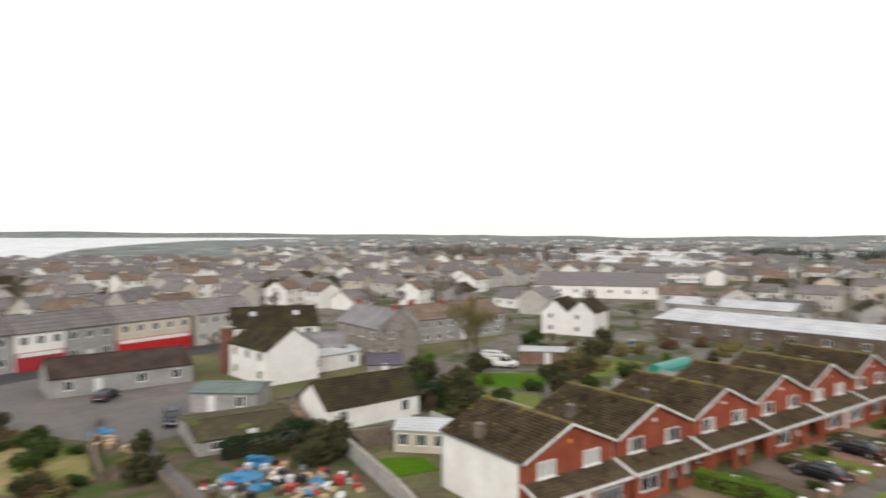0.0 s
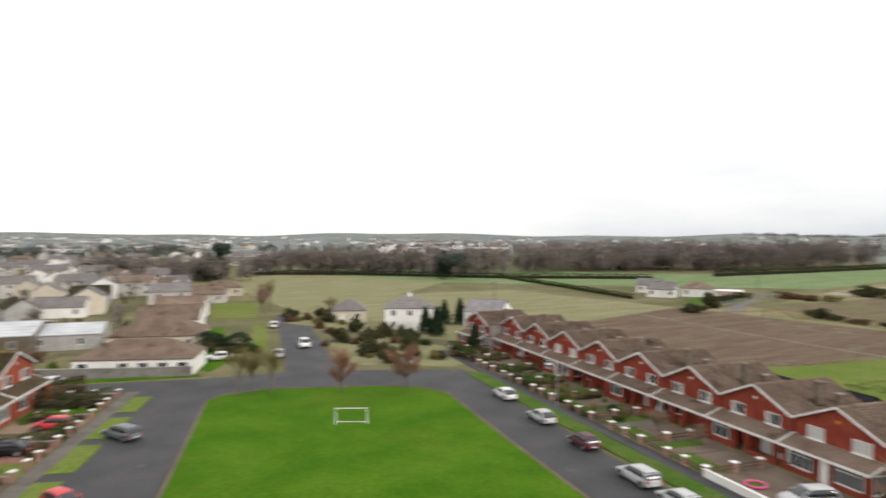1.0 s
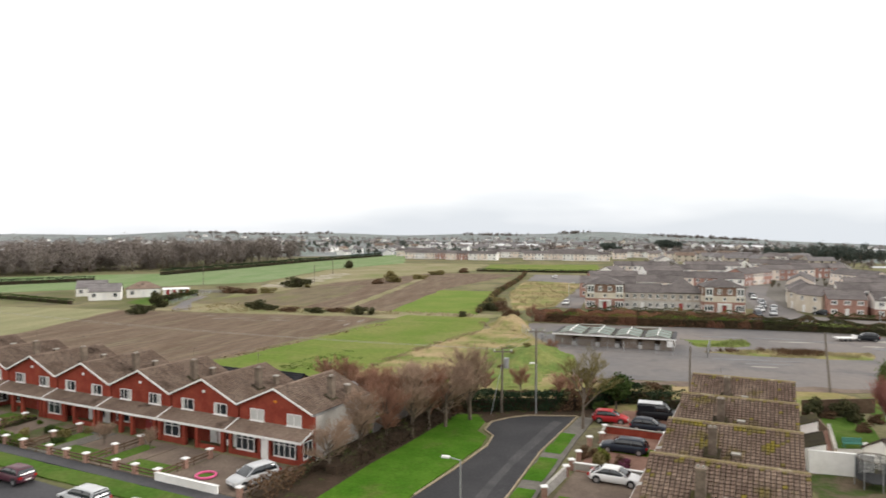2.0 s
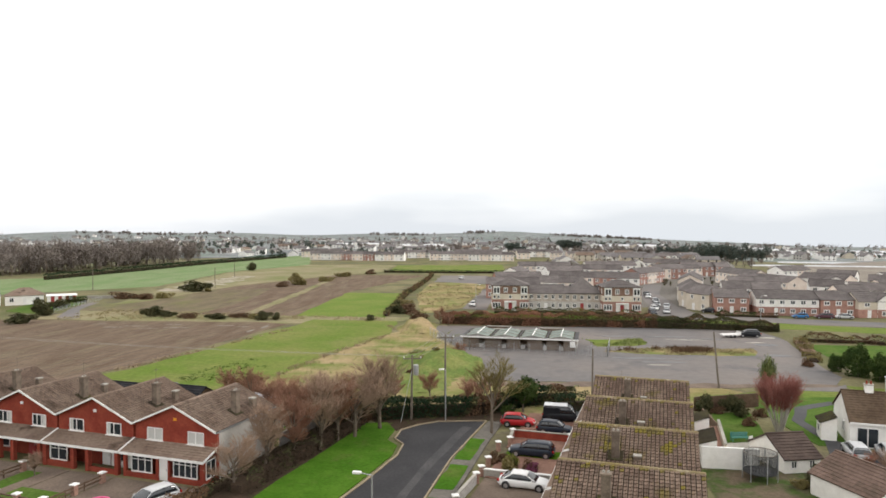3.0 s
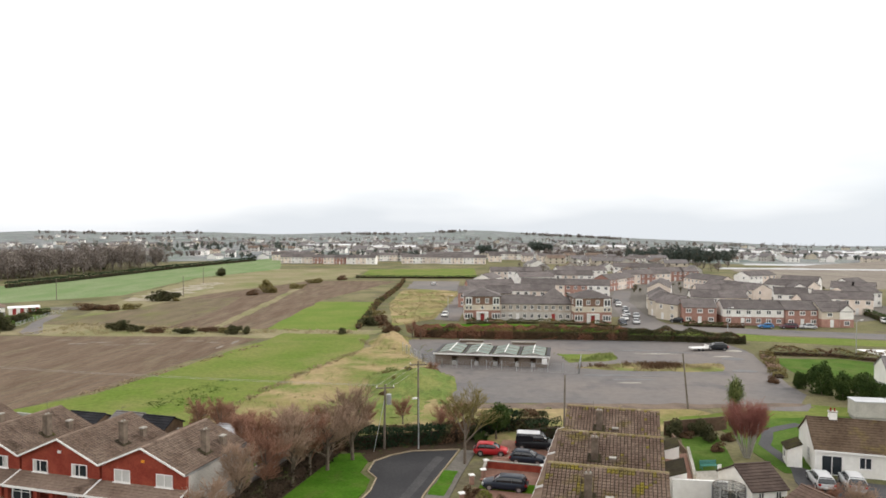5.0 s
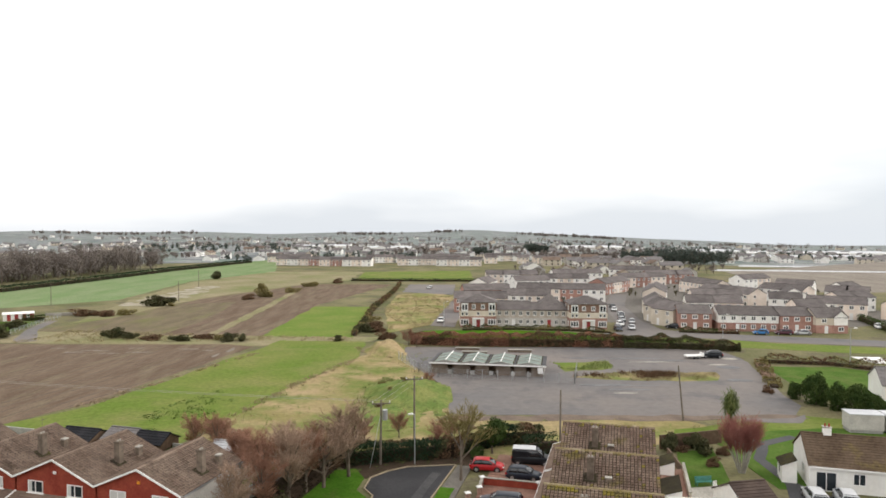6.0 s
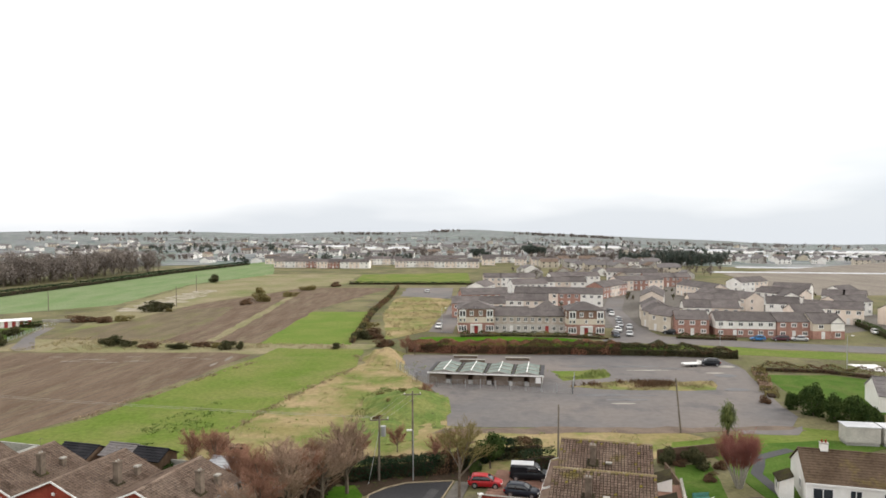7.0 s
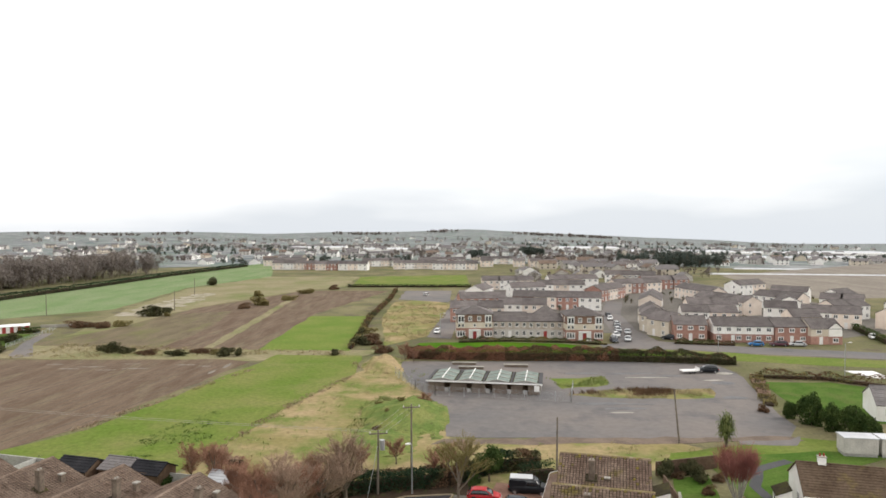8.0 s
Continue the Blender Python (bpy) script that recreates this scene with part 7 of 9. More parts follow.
patch("estate_ground", [(19, 205), (55, 203), (66, 197), (112, 190), (150, 205), (165, 300), (150, 390), (60, 390), (22, 340)], 0.012, M_PAVE, "paved ground between the estate houses", "paving", 8, 0.5)


hedge([(8, 187.5), (22, 189), (37, 186.5), (48, 182.5)], 1.1, 1.2, [M_BUSH, M_LEAF, M_OLIVELEAF], "dark garden shrubs before the terrace", 0.2, 24, ragged=1.0)
hedge([(67, 184), (76, 181.5), (82, 180.5)], 1.2, 1.2, [M_BUSH, M_LEAF, M_BROWNLEAF], "dark garden shrubs before the brick house", 0.2, 24, ragged=1.0)
wood("garden_shrubs", [p for p in strew(80, (25, 225), (150, 300), 34, 90) if not 52 < p[0] < 80], "dark garden bushes between the estate houses", M_BUSH, 3.0, 50, 0.3)


# ---- disused pavilion with ribbed rooflights ----
def pavilion():
    p = thing("pavilion", "derelict flat-roofed pavilion with low gabled rooflights", "building")
    L, D, H = 21.8, 9.6, 2.05
    for x0, x1 in ((0, 3.2), (4.4, 7.6), (8.6, 11.2), (12.6, 15.4), (16.2, 18.4), (19.4, 21.8)):
        part("front_wall", MB().box(x0, x1, 0, 0.25, 0, H), M_DARKWALL, p)
    part("side_wall", MB().box(0, 0.25, 0.25, D, 0, H), M_GREYWALL, p)
    part("side_wall", MB().box(L - 0.25, L, 0.25, D, 0, H), M_GREYWALL, p)
    part("back_wall", MB().box(0.25, L - 0.25, D - 0.25, D, 0, H), M_GREYWALL, p)
    # dark sheet behind the openings paints in the unlit interior
    part("inner_wall", MB().box(0.25, L - 0.25, 2.0, 2.2, 0, H - 0.02), M_WOODD, p)
    for x0 in (3.25, 7.65, 11.3, 15.5, 18.5):
        part("sill_wall", MB().box(x0, x0 + 0.8, 0.02, 0.2, 0, 0.8), M_GREYWALL, p)
    part("roof", MB().box(-0.3, L + 0.3, -0.5, D + 0.3, H, H + 0.18), M_ASPHALT, p, "grey felted flat roof")
    part("fascia", MB().box(-0.36, L + 0.36, -0.58, -0.5, H - 0.04, H + 0.24), M_TRIM, p, "white front fascia")
    pale = mat("weathered_rooflight", (0.15, 0.185, 0.165), (0.215, 0.255, 0.23), 1.5, 0.3, 0.7, grain=0.2, spec=0.1)
    for g in range(4):
        x = 0.5 + g * 5.35
        for a, b in ((0.0, 2.35), (4.7, 2.35)):
            for k in range(3):
                y0, y1 = -0.35 + k * 3.2, -0.35 + k * 3.2 + 2.95
                part("rooflight", MB().slab([(x + a, y0, H + 0.26), (x + b, y0, H + 0.7), (x + b, y1, H + 0.7), (x + a, y1, H + 0.26)] if a < b else [(x + b, y0, H + 0.7), (x + a, y0, H + 0.26), (x + a, y1, H + 0.26), (x + b, y1, H + 0.7)], 0.06), pale, p)
                part("rib", MB().slab([(x + a, y0 - 0.12, H + 0.33), (x + b, y0 - 0.12, H + 0.79), (x + b, y0 + 0.06, H + 0.79), (x + a, y0 + 0.06, H + 0.33)], 0.08), M_CONC, p)
            part("valley_bar", MB().box(x + a - 0.1, x + a + 0.1, -0.4, 9.4, H + 0.18, H + 0.3), M_DARKROOF, p)
        part("rooflight_end", MB().add([(x, -0.36, H + 0.2), (x + 4.7, -0.36, H + 0.2), (x + 2.35, -0.36, H + 0.62), (x, -0.28, H + 0.2), (x + 4.7, -0.28, H + 0.2), (x + 2.35, -0.28, H + 0.62)], [(0, 1, 2), (5, 4, 3), (0, 3, 4, 1), (1, 4, 5, 2), (2, 5, 3, 0)]), M_GREYWALL, p)
        part("ridge_bar", MB().box(x + 2.27, x + 2.43, -0.4, 9.4, H + 0.68, H + 0.8), M_TRIM, p)
    part("notice_board", MB().box(20.6, 21.6, -0.66, -0.6, 0.8, 1.9), M_TRIM, p, "white notice board")
    p.matrix_basis = pose(-0.4, 132.1, 0, 0, 0, -10.8)


pavilion()
for pts in ([(5.2, 157.2), (10.6, 156.6)], [(17.0, 154.4), (22.3, 153.8)], [(6.5, 152.5), (12, 151.8)]):
    wall_line = thing("low_wall", "low pale concrete kerb wall behind the pavilion", "wall")
    (x0, y0), (x1, y1) = pts
    part("wall_panel", MB().box(0, math.hypot(x1 - x0, y1 - y0), -0.3, 0.3, 0, 0.55, rz=math.atan2(y1 - y0, x1 - x0), at=(x0, y0, 0)), M_DARKWALL, wall_line)
    part("coping", MB().box(-0.1, math.hypot(x1 - x0, y1 - y0) + 0.1, -0.4, 0.4, 0.55, 0.68, rz=math.atan2(y1 - y0, x1 - x0), at=(x0, y0, 0)), M_CONC, wall_line)


def mesh_fence(a, b, h, label):
    f = thing("fence", label, "fence")
    ln, rz = math.hypot(b[0] - a[0], b[1] - a[1]), math.atan2(b[1] - a[1], b[0] - a[0])
    n = max(1, int(ln / 2.6))
    for k in range(n + 1):
        part("post", MB().box(-0.05, 0.05, -0.05, 0.05, 0, h, at=(a[0] + (b[0] - a[0]) * k / n, a[1] + (b[1] - a[1]) * k / n, 0)), M_GALV, f)
    mesh = MB()
    for k in range(9):
        z = 0.08 + (h - 0.15) * k / 8
        mesh.box(0, ln, -0.008, 0.008, z, z + 0.016, rz=rz, at=(a[0], a[1], 0))
    for k in range(int(ln / 0.5)):
        mesh.box(k * 0.5, k * 0.5 + 0.014, -0.006, 0.006, 0.08, h - 0.05, rz=rz, at=(a[0], a[1], 0))
    part("wire_mesh", mesh, M_GALV, f)


for a, b in (((-2.9, 133.1), (0.9, 128.2)), ((0.9, 128.2), (25.7, 122.6)), ((25.7, 122.6), (28.1, 132.3)), ((-7.5, 146), (-2.9, 133.1))):
    mesh_fence(a, b, 1.9, "grey steel mesh fence round the pavilion")


def mound(x, y, rx, ry, h, m, label):
    n = 18
    mb = MB()
    for j in range(n + 1):
        for i in range(n + 1):
            u, v = i / n * 2 - 1, j / n * 2 - 1
            r = math.hypot(u, v) * (1 + 0.35 * noise.noise((u * 1.7 + y, v * 1.7, 4)) + 0.2 * noise.noise((u * 5, v * 5 + x, 7)))
            z = max(0, math.cos(min(r, 1) * math.pi / 2)) ** 1.4 * h * (1 + 0.5 * noise.noise((u * 2.4 + x, v * 2.4, 1))) - (0.02 if r > 0.97 else -0.03)
            mb.v.append((x + u * rx, y + v * ry, z))
    for j in range(n):
        for i in range(n):
            a = j * (n + 1) + i
            mb.f.append((a, a + 1, a + n + 2, a + n + 1))
    mb.m = [0] * len(mb.f)
    tagged(part("mound", mb, m), label, "mound", kind="structure")


mound(-4.3, 114, 7.5, 13, 2.4, M_BANK, "overgrown green earth mound")
mound(-11, 157, 5, 9, 2.0, M_DRY, "heap of earth under dead grass")
mound(-7, 101, 6, 7, 0.8, M_BANK, "low grassy bank")

# tussocks of dead and green grass on the rough ground
def tussocks(n, pts, size, m, label, seed, height=0.5):
    rng = np.random.default_rng(seed)
    xs, ys = [p[0] for p in pts], [p[1] for p in pts]
    out = []
    while len(out) < n:
        x, y = rng.uniform(min(xs), max(xs)), rng.uniform(min(ys), max(ys))
        inside = False
        for (x0, y0), (x1, y1) in zip(pts, pts[1:] + pts[:1]):
            if (y0 > y) != (y1 > y) and x < (x1 - x0) * (y - y0) / (y1 - y0) + x0:
                inside = not inside
        if inside and noise.noise((x * 0.16, y * 0.16, seed)) > -0.15:
            out.append((x, y, 0.0))
    c = np.repeat(np.array(out), 9, 0)
    p = c + rng.normal(size=c.shape) * np.array([0.35, 0.35, 0])
    tip = p + rng.normal(size=c.shape) * np.array([0.22, 0.22, 0.05]) + np.array([0, 0, height]) * rng.uniform(0.5, 1.3, (len(p), 1))
    side = rng.normal(size=c.shape) * np.array([1, 1, 0])
    side /= np.linalg.norm(side, axis=1)[:, None]
    v = np.stack([p - side * size, p + side * size, tip + side * 0.02, tip - side * 0.02], 1).reshape(-1, 3)
    tagged(new("grass_tussocks", np_mesh("grass_tussocks", v, np.arange(len(v)).reshape(-1, 4), m)), label, "grass", kind="stuff")


tussocks(420, [(-12, 104), (-13, 118), (-9, 128), (-2, 128), (2, 120), (2, 104), (-4, 99)], 0.08, mat("mound_blades", (0.15, 0.19, 0.055), (0.20, 0.21, 0.08), 4, 0.4, 0.95), "green tufts round the foot of the mound", 12, 0.3)
for k, (x, y, rx, ry) in enumerate(((31, 121.5, 5, 1.0), (34.5, 118, 4, 0.8), (38, 121, 3, 0.5), (44, 146.5, 6, 0.9), (49.5, 144, 5, 0.7), (33, 147, 4, 1.0), (60, 137, 2.5, 1.6), (57, 125, 2.5, 1.2))):
    patch("stain", [(x + rx * math.cos(a * 0.7), y + ry * math.sin(a * 0.7)) for a in range(9)], 0.044 + 0.001 * k, M_WETTAR, "dark damp stain on the tarmac", "stain", 0.8, 0.45, 0.02)
for k, (x, y, rx, ry) in enumerate(((46, 142.5, 5, 0.35), (33, 115.5, 2.2, 0.4), (59, 139.5, 2.2, 0.5), (64, 146, 2, 1.2))):
    patch("pale_wear", [(x + rx * math.cos(a * 0.7), y + ry * math.sin(a * 0.7)) for a in range(9)], 0.054 + 0.001 * k, M_CONC, "pale scuffed patch of the tarmac", "stain", 0.8, 0.35, 0.02)
for x, y, z, sc, k in ((-5, 118, 1.6, 0.55, "olive"), (-7, 112, 1.3, 0.5, "olive"), (-1, 120, 0.5, 0.6, "olive"), (-9, 120, 0.3, 0.6, "olive"), (-8.5, 106, 0.2, 0.5, "brown")):
    plant(k, SHRUB[k], x, y, sc, z=z)
ROUGH = [(-16.3, 149), (-26, 119), (-30.3, 100), (-33, 88), (-12, 82), (2, 85), (14, 91), (40, 93), (36, 100), (3, 100), (0, 128), (-2, 160), (-8, 165)]
M_STRAW = mat("straw_blades", (0.34, 0.28, 0.165), (0.26, 0.225, 0.11), 4, 0.4, 0.95)
M_BLADE = mat("green_blades", (0.17, 0.22, 0.06), (0.23, 0.25, 0.09), 4, 0.4, 0.95)
M_BRAMBLE = mat("brown_bramble", (0.30, 0.22, 0.14), (0.25, 0.20, 0.12), 3, 0.4, 0.95)
tussocks(110, [(-45, 98), (-43, 106), (-37.5, 119), (-32, 117), (-33.5, 104), (-37, 95), (-42, 92)], 0.12, mat("dark_tuft_blades", (0.085, 0.135, 0.025), (0.11, 0.15, 0.035), 4, 0.4, 0.95), "dark green tufts in the pasture", 17, 0.18)
tussocks(70, [(-57, 107), (-49.5, 130), (-40.5, 153), (-39.4, 152.6), (-48, 129), (-55, 107)], 0.1, M_BRAMBLE, "dead tufts along the edge of the soil", 18, 0.25)
hedge([(-31.2, 94.5), (-28.4, 92.2), (-25.4, 91)], 1.4, 1.8, [M_REDTWIG, M_REDTWIG, M_TWIG], "low russet thicket at the field corner", 0.14, 45, ragged=1.0, name="thicket", cat="thicket")
tussocks(120, ROUGH, 0.05, M_STRAW, "straw-coloured tussocks on the rough ground", 3, 0.3)
tussocks(140, ROUGH, 0.05, M_BLADE, "green grass tufts on the rough ground", 4, 0.25)
tussocks(120, [(-19, 166), (-16.5, 149), (-27, 119), (-31, 100), (-29.5, 99), (-25, 120), (-14.5, 149)], 0.06, M_BRAMBLE, "line of brown bramble along the field edge", 6, 0.3)
tussocks(500, [(-105, 167), (-105, 190), (-46, 178), (-22, 176), (-18, 169), (-40, 171)], 0.07, M_STRAW, "dead grass along the field headland", 7, 0.35)
tussocks(500, [(-12, 184), (1, 202), (9, 279), (-14, 290), (-17, 240)], 0.08, M_STRAW, "dead grass in the unmown plot", 8, 0.35)
tussocks(350, [(26, 128), (36.5, 132), (55, 131.5), (53, 125.5), (39, 125)], 0.07, M_STRAW, "dead grass on the tarmac island", 9, 0.3)
tussocks(160, [(27, 129), (36.5, 131.5), (47, 131), (47, 127.5), (39, 127)], 0.09, M_BROWNLEAF, "dark brown weeds on the tarmac island", 14, 0.7)
tussocks(120, [(26, 134), (36, 136), (37, 143), (25, 142)], 0.09, M_BLADE, "green weeds on the tarmac", 15, 0.4)
patch("path", [(46, 99.6), (54, 100), (56.5, 101.8), (53.6, 97.3), (45.6, 98)], 0.046, M_LOT, "broken tarmac path to the car park", "path", 2, 0.3)


patch("bank", [(-10, 78.4), (-7.6, 76), (-5.6, 78.6), (-3.2, 79.9), (2.8, 80.5), (4.4, 79.8), (6, 85), (-4, 84), (-12, 82)], 0.036, M_LITTER_SHADE, "dark weedy bank before the hedge", "ground", 2, 0.15)
patch("yard", [(22.5, 64.5), (31, 66.4), (38, 66), (36, 52), (20, 48)], 0.02, M_WASTE, "weedy dirt behind the back gardens", "ground", 3, 0.4)


def wire(a, b, sag, label="thin sagging overhead wire between poles"):
    mb = MB()
    n = 12
    pts = [Vector(a).lerp(Vector(b), k / n) - Vector((0, 0, sag * 4 * (k / n) * (1 - k / n))) for k in range(n + 1)]
    for k, p in enumerate(pts):
        mb.v += [(p.x, p.y - 0.014, p.z - 0.014), (p.x, p.y + 0.014, p.z - 0.014), (p.x, p.y, p.z + 0.014)]
        if k:
            mb.f += [(3 * k - 3 + i, 3 * k - 3 + (i + 1) % 3, 3 * k + (i + 1) % 3, 3 * k + i) for i in range(3)]
    mb.m = [0] * len(mb.f)
    tagged(part("overhead_wire", mb, M_CONC), label, "wire")


utility_pole(-140, 118, 8.2, 0.0, True)
for k in (-1.0, 1.0):
    wire((-6.2 + k, 80.6 + 0.14 * k, 7.66), (-140 + k, 118 + 0.14 * k, 8.06), 1.2)
for k in (-1.0, 0.0, 1.0):
    wire((-6.2 + k, 80.6 + 0.14 * k, 7.66), (-2.4 + k, 86.0 + 0.14 * k, 9.36), 0.1)


def inside(x, y, pts):
    odd = False
    for (x0, y0), (x1, y1) in zip(pts, pts[1:] + pts[:1]):
        if (y0 > y) != (y1 > y) and x < (x1 - x0) * (y - y0) / (y1 - y0) + x0:
            odd = not odd
    return odd


def furrows(pts, ux, uy, gap, z, seed, label):
    """Low uneven ridges of turned soil along one direction."""
    g = random.Random(seed)
    ln = math.hypot(ux, uy)
    ux, uy = ux / ln, uy / ln
    mb = MB()
    cx, cy = sum(p[0] for p in pts) / len(pts), sum(p[1] for p in pts) / len(pts)
    off = -120.0
    while off < 120:
        off += gap * g.uniform(0.7, 1.4)
        prev = None
        for k in range(-40, 41):
            wob = 0.25 * noise.noise((k * 0.3, off, seed))
            x, y = cx + ux * k * 3 - uy * (off + wob), cy + uy * k * 3 + ux * (off + wob)
            if not inside(x, y, pts) or g.random() < 0.04:
                prev = None
                continue
            w, h = g.uniform(0.16, 0.34), g.uniform(0.04, 0.10)
            ring = [(x + uy * w, y - ux * w, z), (x, y, z + h), (x - uy * w, y + ux * w, z)]
            if prev:
                mb.add(prev + ring, [(0, 3, 4, 1), (1, 4, 5, 2)])
            prev = ring
    tagged(part("furrows", mb, M_FURROW), label, "soil", kind="stuff")


furrows([(-97, 83), (-64, 96.5), (-56, 110), (-44, 161.5), (-104, 166), (-117, 165), (-111, 125)], 0.25, 0.97, 2.2, 0.028, 2, "furrows of dark turned soil in the near field")
furrows([(-70, 182), (-80, 222), (-92, 250), (-91, 271), (-63, 342), (-21, 341), (-43, 253), (-46, 180)], 0.22, 0.97, 3.2, 0.028, 5, "furrows of dark turned soil in the far field")
for k, (x, y, rx, ry) in enumerate(((-82, 155, 2.4, 0.6), (-78, 157, 3.4, 0.5), (-73, 153.4, 2.6, 0.4), (-67, 154.8, 3.2, 0.5), (-57, 158.7, 2.4, 0.5), (-52, 157, 1.5, 0.5), (-47, 157.5, 0.6, 3.0), (-48.4, 151, 0.5, 2.5), (-88, 160, 2.0, 0.4), (-70, 160, 2.5, 0.35))):
    patch("puddle", [(x + rx * math.cos(a * 0.7), y + ry * math.sin(a * 0.7)) for a in range(9)], 0.05 + 0.001 * k, M_PUDDLE, "pale muddy puddle on the ploughed field", "puddle", 1.2, 0.5, 0.02)


# ---- goal on the green ----
def goal():
    g = thing("football_goal", "small white tubular football goal on the grass", "goal")
    for x in (-1.75, 1.75):
        part("upright", MB().rod((x, 0, 0), (x, 0, 1.8), 0.05, 0.05, 8), M_TRIM, g)
        part("ground_bar", MB().rod((x, 0, 0.05), (x, 0.9, 0.05), 0.04, 0.04, 8), M_TRIM, g)
        part("stay", MB().rod((x, 0, 1.8), (x, 0.9, 0.05), 0.03, 0.03, 6), M_TRIM, g)
    part("crossbar", MB().rod((-1.75, 0, 1.8), (1.75, 0, 1.8), 0.05, 0.05, 8), M_TRIM, g)
    part("rear_bar", MB().rod((-1.75, 0.9, 0.05), (1.75, 0.9, 0.05), 0.04, 0.04, 8), M_TRIM, g)
    g.matrix_basis = pose(-66.3, 35.2, 0.1, 0, 0, 56)


goal()

pool = thing("paddling_pool", "small pink inflatable paddling pool in a front garden", "paddling pool")
ring = MB()
for k in range(20):
    for j in range(8):
        a, b = k * math.tau / 20, j * math.tau / 8
        ring.v.append(((0.85 + 0.12 * math.cos(b)) * math.cos(a), (0.85 + 0.12 * math.cos(b)) * math.sin(a), 0.13 + 0.12 * math.sin(b)))
        ring.f.append((k * 8 + j, (k + 1) % 20 * 8 + j, (k + 1) % 20 * 8 + (j + 1) % 8, k * 8 + (j + 1) % 8))
        ring.m.append(0)
part("ring", ring, plain("pink_vinyl", (0.62, 0.08, 0.22), 0.35), pool)
part("floor_sheet", MB().rod((0, 0, 0.02), (0, 0, 0.06), 0.8, 0.8, 20), M_GARDENLAWN, pool, "faded green pool floor")
pool.matrix_basis = pose(-30.2, 54.5, 0.06)


# ---- gardens behind the cul-de-sac ----
patch("back_lawn", [(30.8, 84.7), (35.8, 86), (33, 73.8), (27.3, 72.8)], 0.06, M_GARDENLAWN, "green back-garden lawn", "lawn", 3, 0.15)
patch("verge", [(30, 88.5), (38, 90.5), (50, 93.5), (64, 93), (66, 98), (56, 101), (45, 97.5), (34, 94.5)], 0.034, M_STRIP, "rough green grass behind the gardens", "grass", 3, 0.6)
patch("patio", [(25.5, 72.6), (32.5, 73.6), (30, 69), (23.5, 66.5)], 0.05, M_CONC, "pale concrete patio", "patio", 3, 0.05)
patch("lawn", [(37.6, 92), (56, 95), (64, 92), (52, 86), (48, 80), (42.5, 72), (37.6, 72.5), (37.4, 84)], 0.05, M_GARDENLAWN, "lawn beside the white bungalow", "lawn", 4, 0.2)
patch("drive", [(39.0, 74), (39.3, 82.2), (42.5, 88.2), (48.6, 91.4), (49.2, 90.2), (43.6, 87.2), (40.6, 81.8), (40.4, 74), (41.5, 70.5), (55, 66), (54, 60), (36, 62), (37.4, 70)], 0.066, M_ASPHALT, "grey tarmac drive curving round the bungalow", "drive", 3, 0.15)
wall([(22.9, 65.3), (28.0, 64.6)], 2.0, 0.2, M_WHITEWALL, "tall white rendered garden wall", cap=M_TRIM)
wall([(23.0, 65.3), (24.2, 68.6)], 1.9, 0.2, M_WHITEWALL, "tall white rendered garden wall", cap=M_TRIM)
patch("terrace", [(24.9, 75.6), (28.4, 76.4), (25.9, 67.9), (24.2, 68.2)], 0.9, M_PAVER, "raised reddish paved terrace", "terrace", 3, 0.02, 0.9)
wall([(28.6, 76.6), (26.1, 67.8)], 1.5, 0.2, M_CREAM, "pale rendered terrace wall", cap=M_CONC)
wall([(28.6, 76.6), (29.2, 83.5)], 1.0, 0.2, M_WOODD, "dark timber garden fence", name="fence")
for k, x, y, s in (("brown", 34.6, 62.6, 0.75), ("olive", 33.9, 61.2, 0.8), ("brown", 36.4, 61.0, 0.9), ("dark", 31.5, 60.6, 0.7), ("olive", 29.8, 60.4, 0.6), ("brown", 37.3, 63.5, 0.8), ("brown", 33.2, 79.8, 0.7), ("dark", 33.8, 84.0, 0.8), ("olive", 29.0, 81.5, 0.5), ("brown", 31.5, 85.0, 0.6)):
    plant(k, SHRUB[k], x, y, s)
wall([(29, 86), (38, 88.4)], 1.8, 0.15, M_WOODD, "dark timber panel fence behind the garden", name="fence")


def lean_to(x, y, rz, w, d, h, m, label):
    e = thing("extension", label, "building")
    part("wall", MB().add([(0, 0, 0), (w, 0, 0), (w, d, 0), (0, d, 0), (0, 0, h), (w, 0, h), (w, d, h + 0.7), (0, d, h + 0.7)], [(3, 2, 1, 0), (4, 5, 6, 7), (0, 1, 5, 4), (1, 2, 6, 5), (2, 3, 7, 6), (3, 0, 4, 7)]), m, e)
    part("roof", MB().slab([(-0.15, -0.2, h + 0.1), (w + 0.15, -0.2, h + 0.1), (w + 0.15, d, h + 0.85), (-0.15, d, h + 0.85)], 0.1), M_DARKROOF, e)
    window(e, w * 0.5, 0, h * 0.6, 0.9, 0.9, bars=1)
    e.matrix_basis = pose(x, y, 0, 0, 0, rz)


lean_to(23.6, 70.0, -106, 4.2, 2.0, 1.9, M_WHITEWALL, "white rendered back extension with dark roof")
lean_to(25.8, 77.5, -106, 3.0, 1.8, 1.7, M_TRIM, "white conservatory at the back of a house")
lean_to(39.6, 76.9, -107, 2.6, 1.5, 1.9, M_WHITEWALL, "small white porch with a dark roof beside the bungalow")


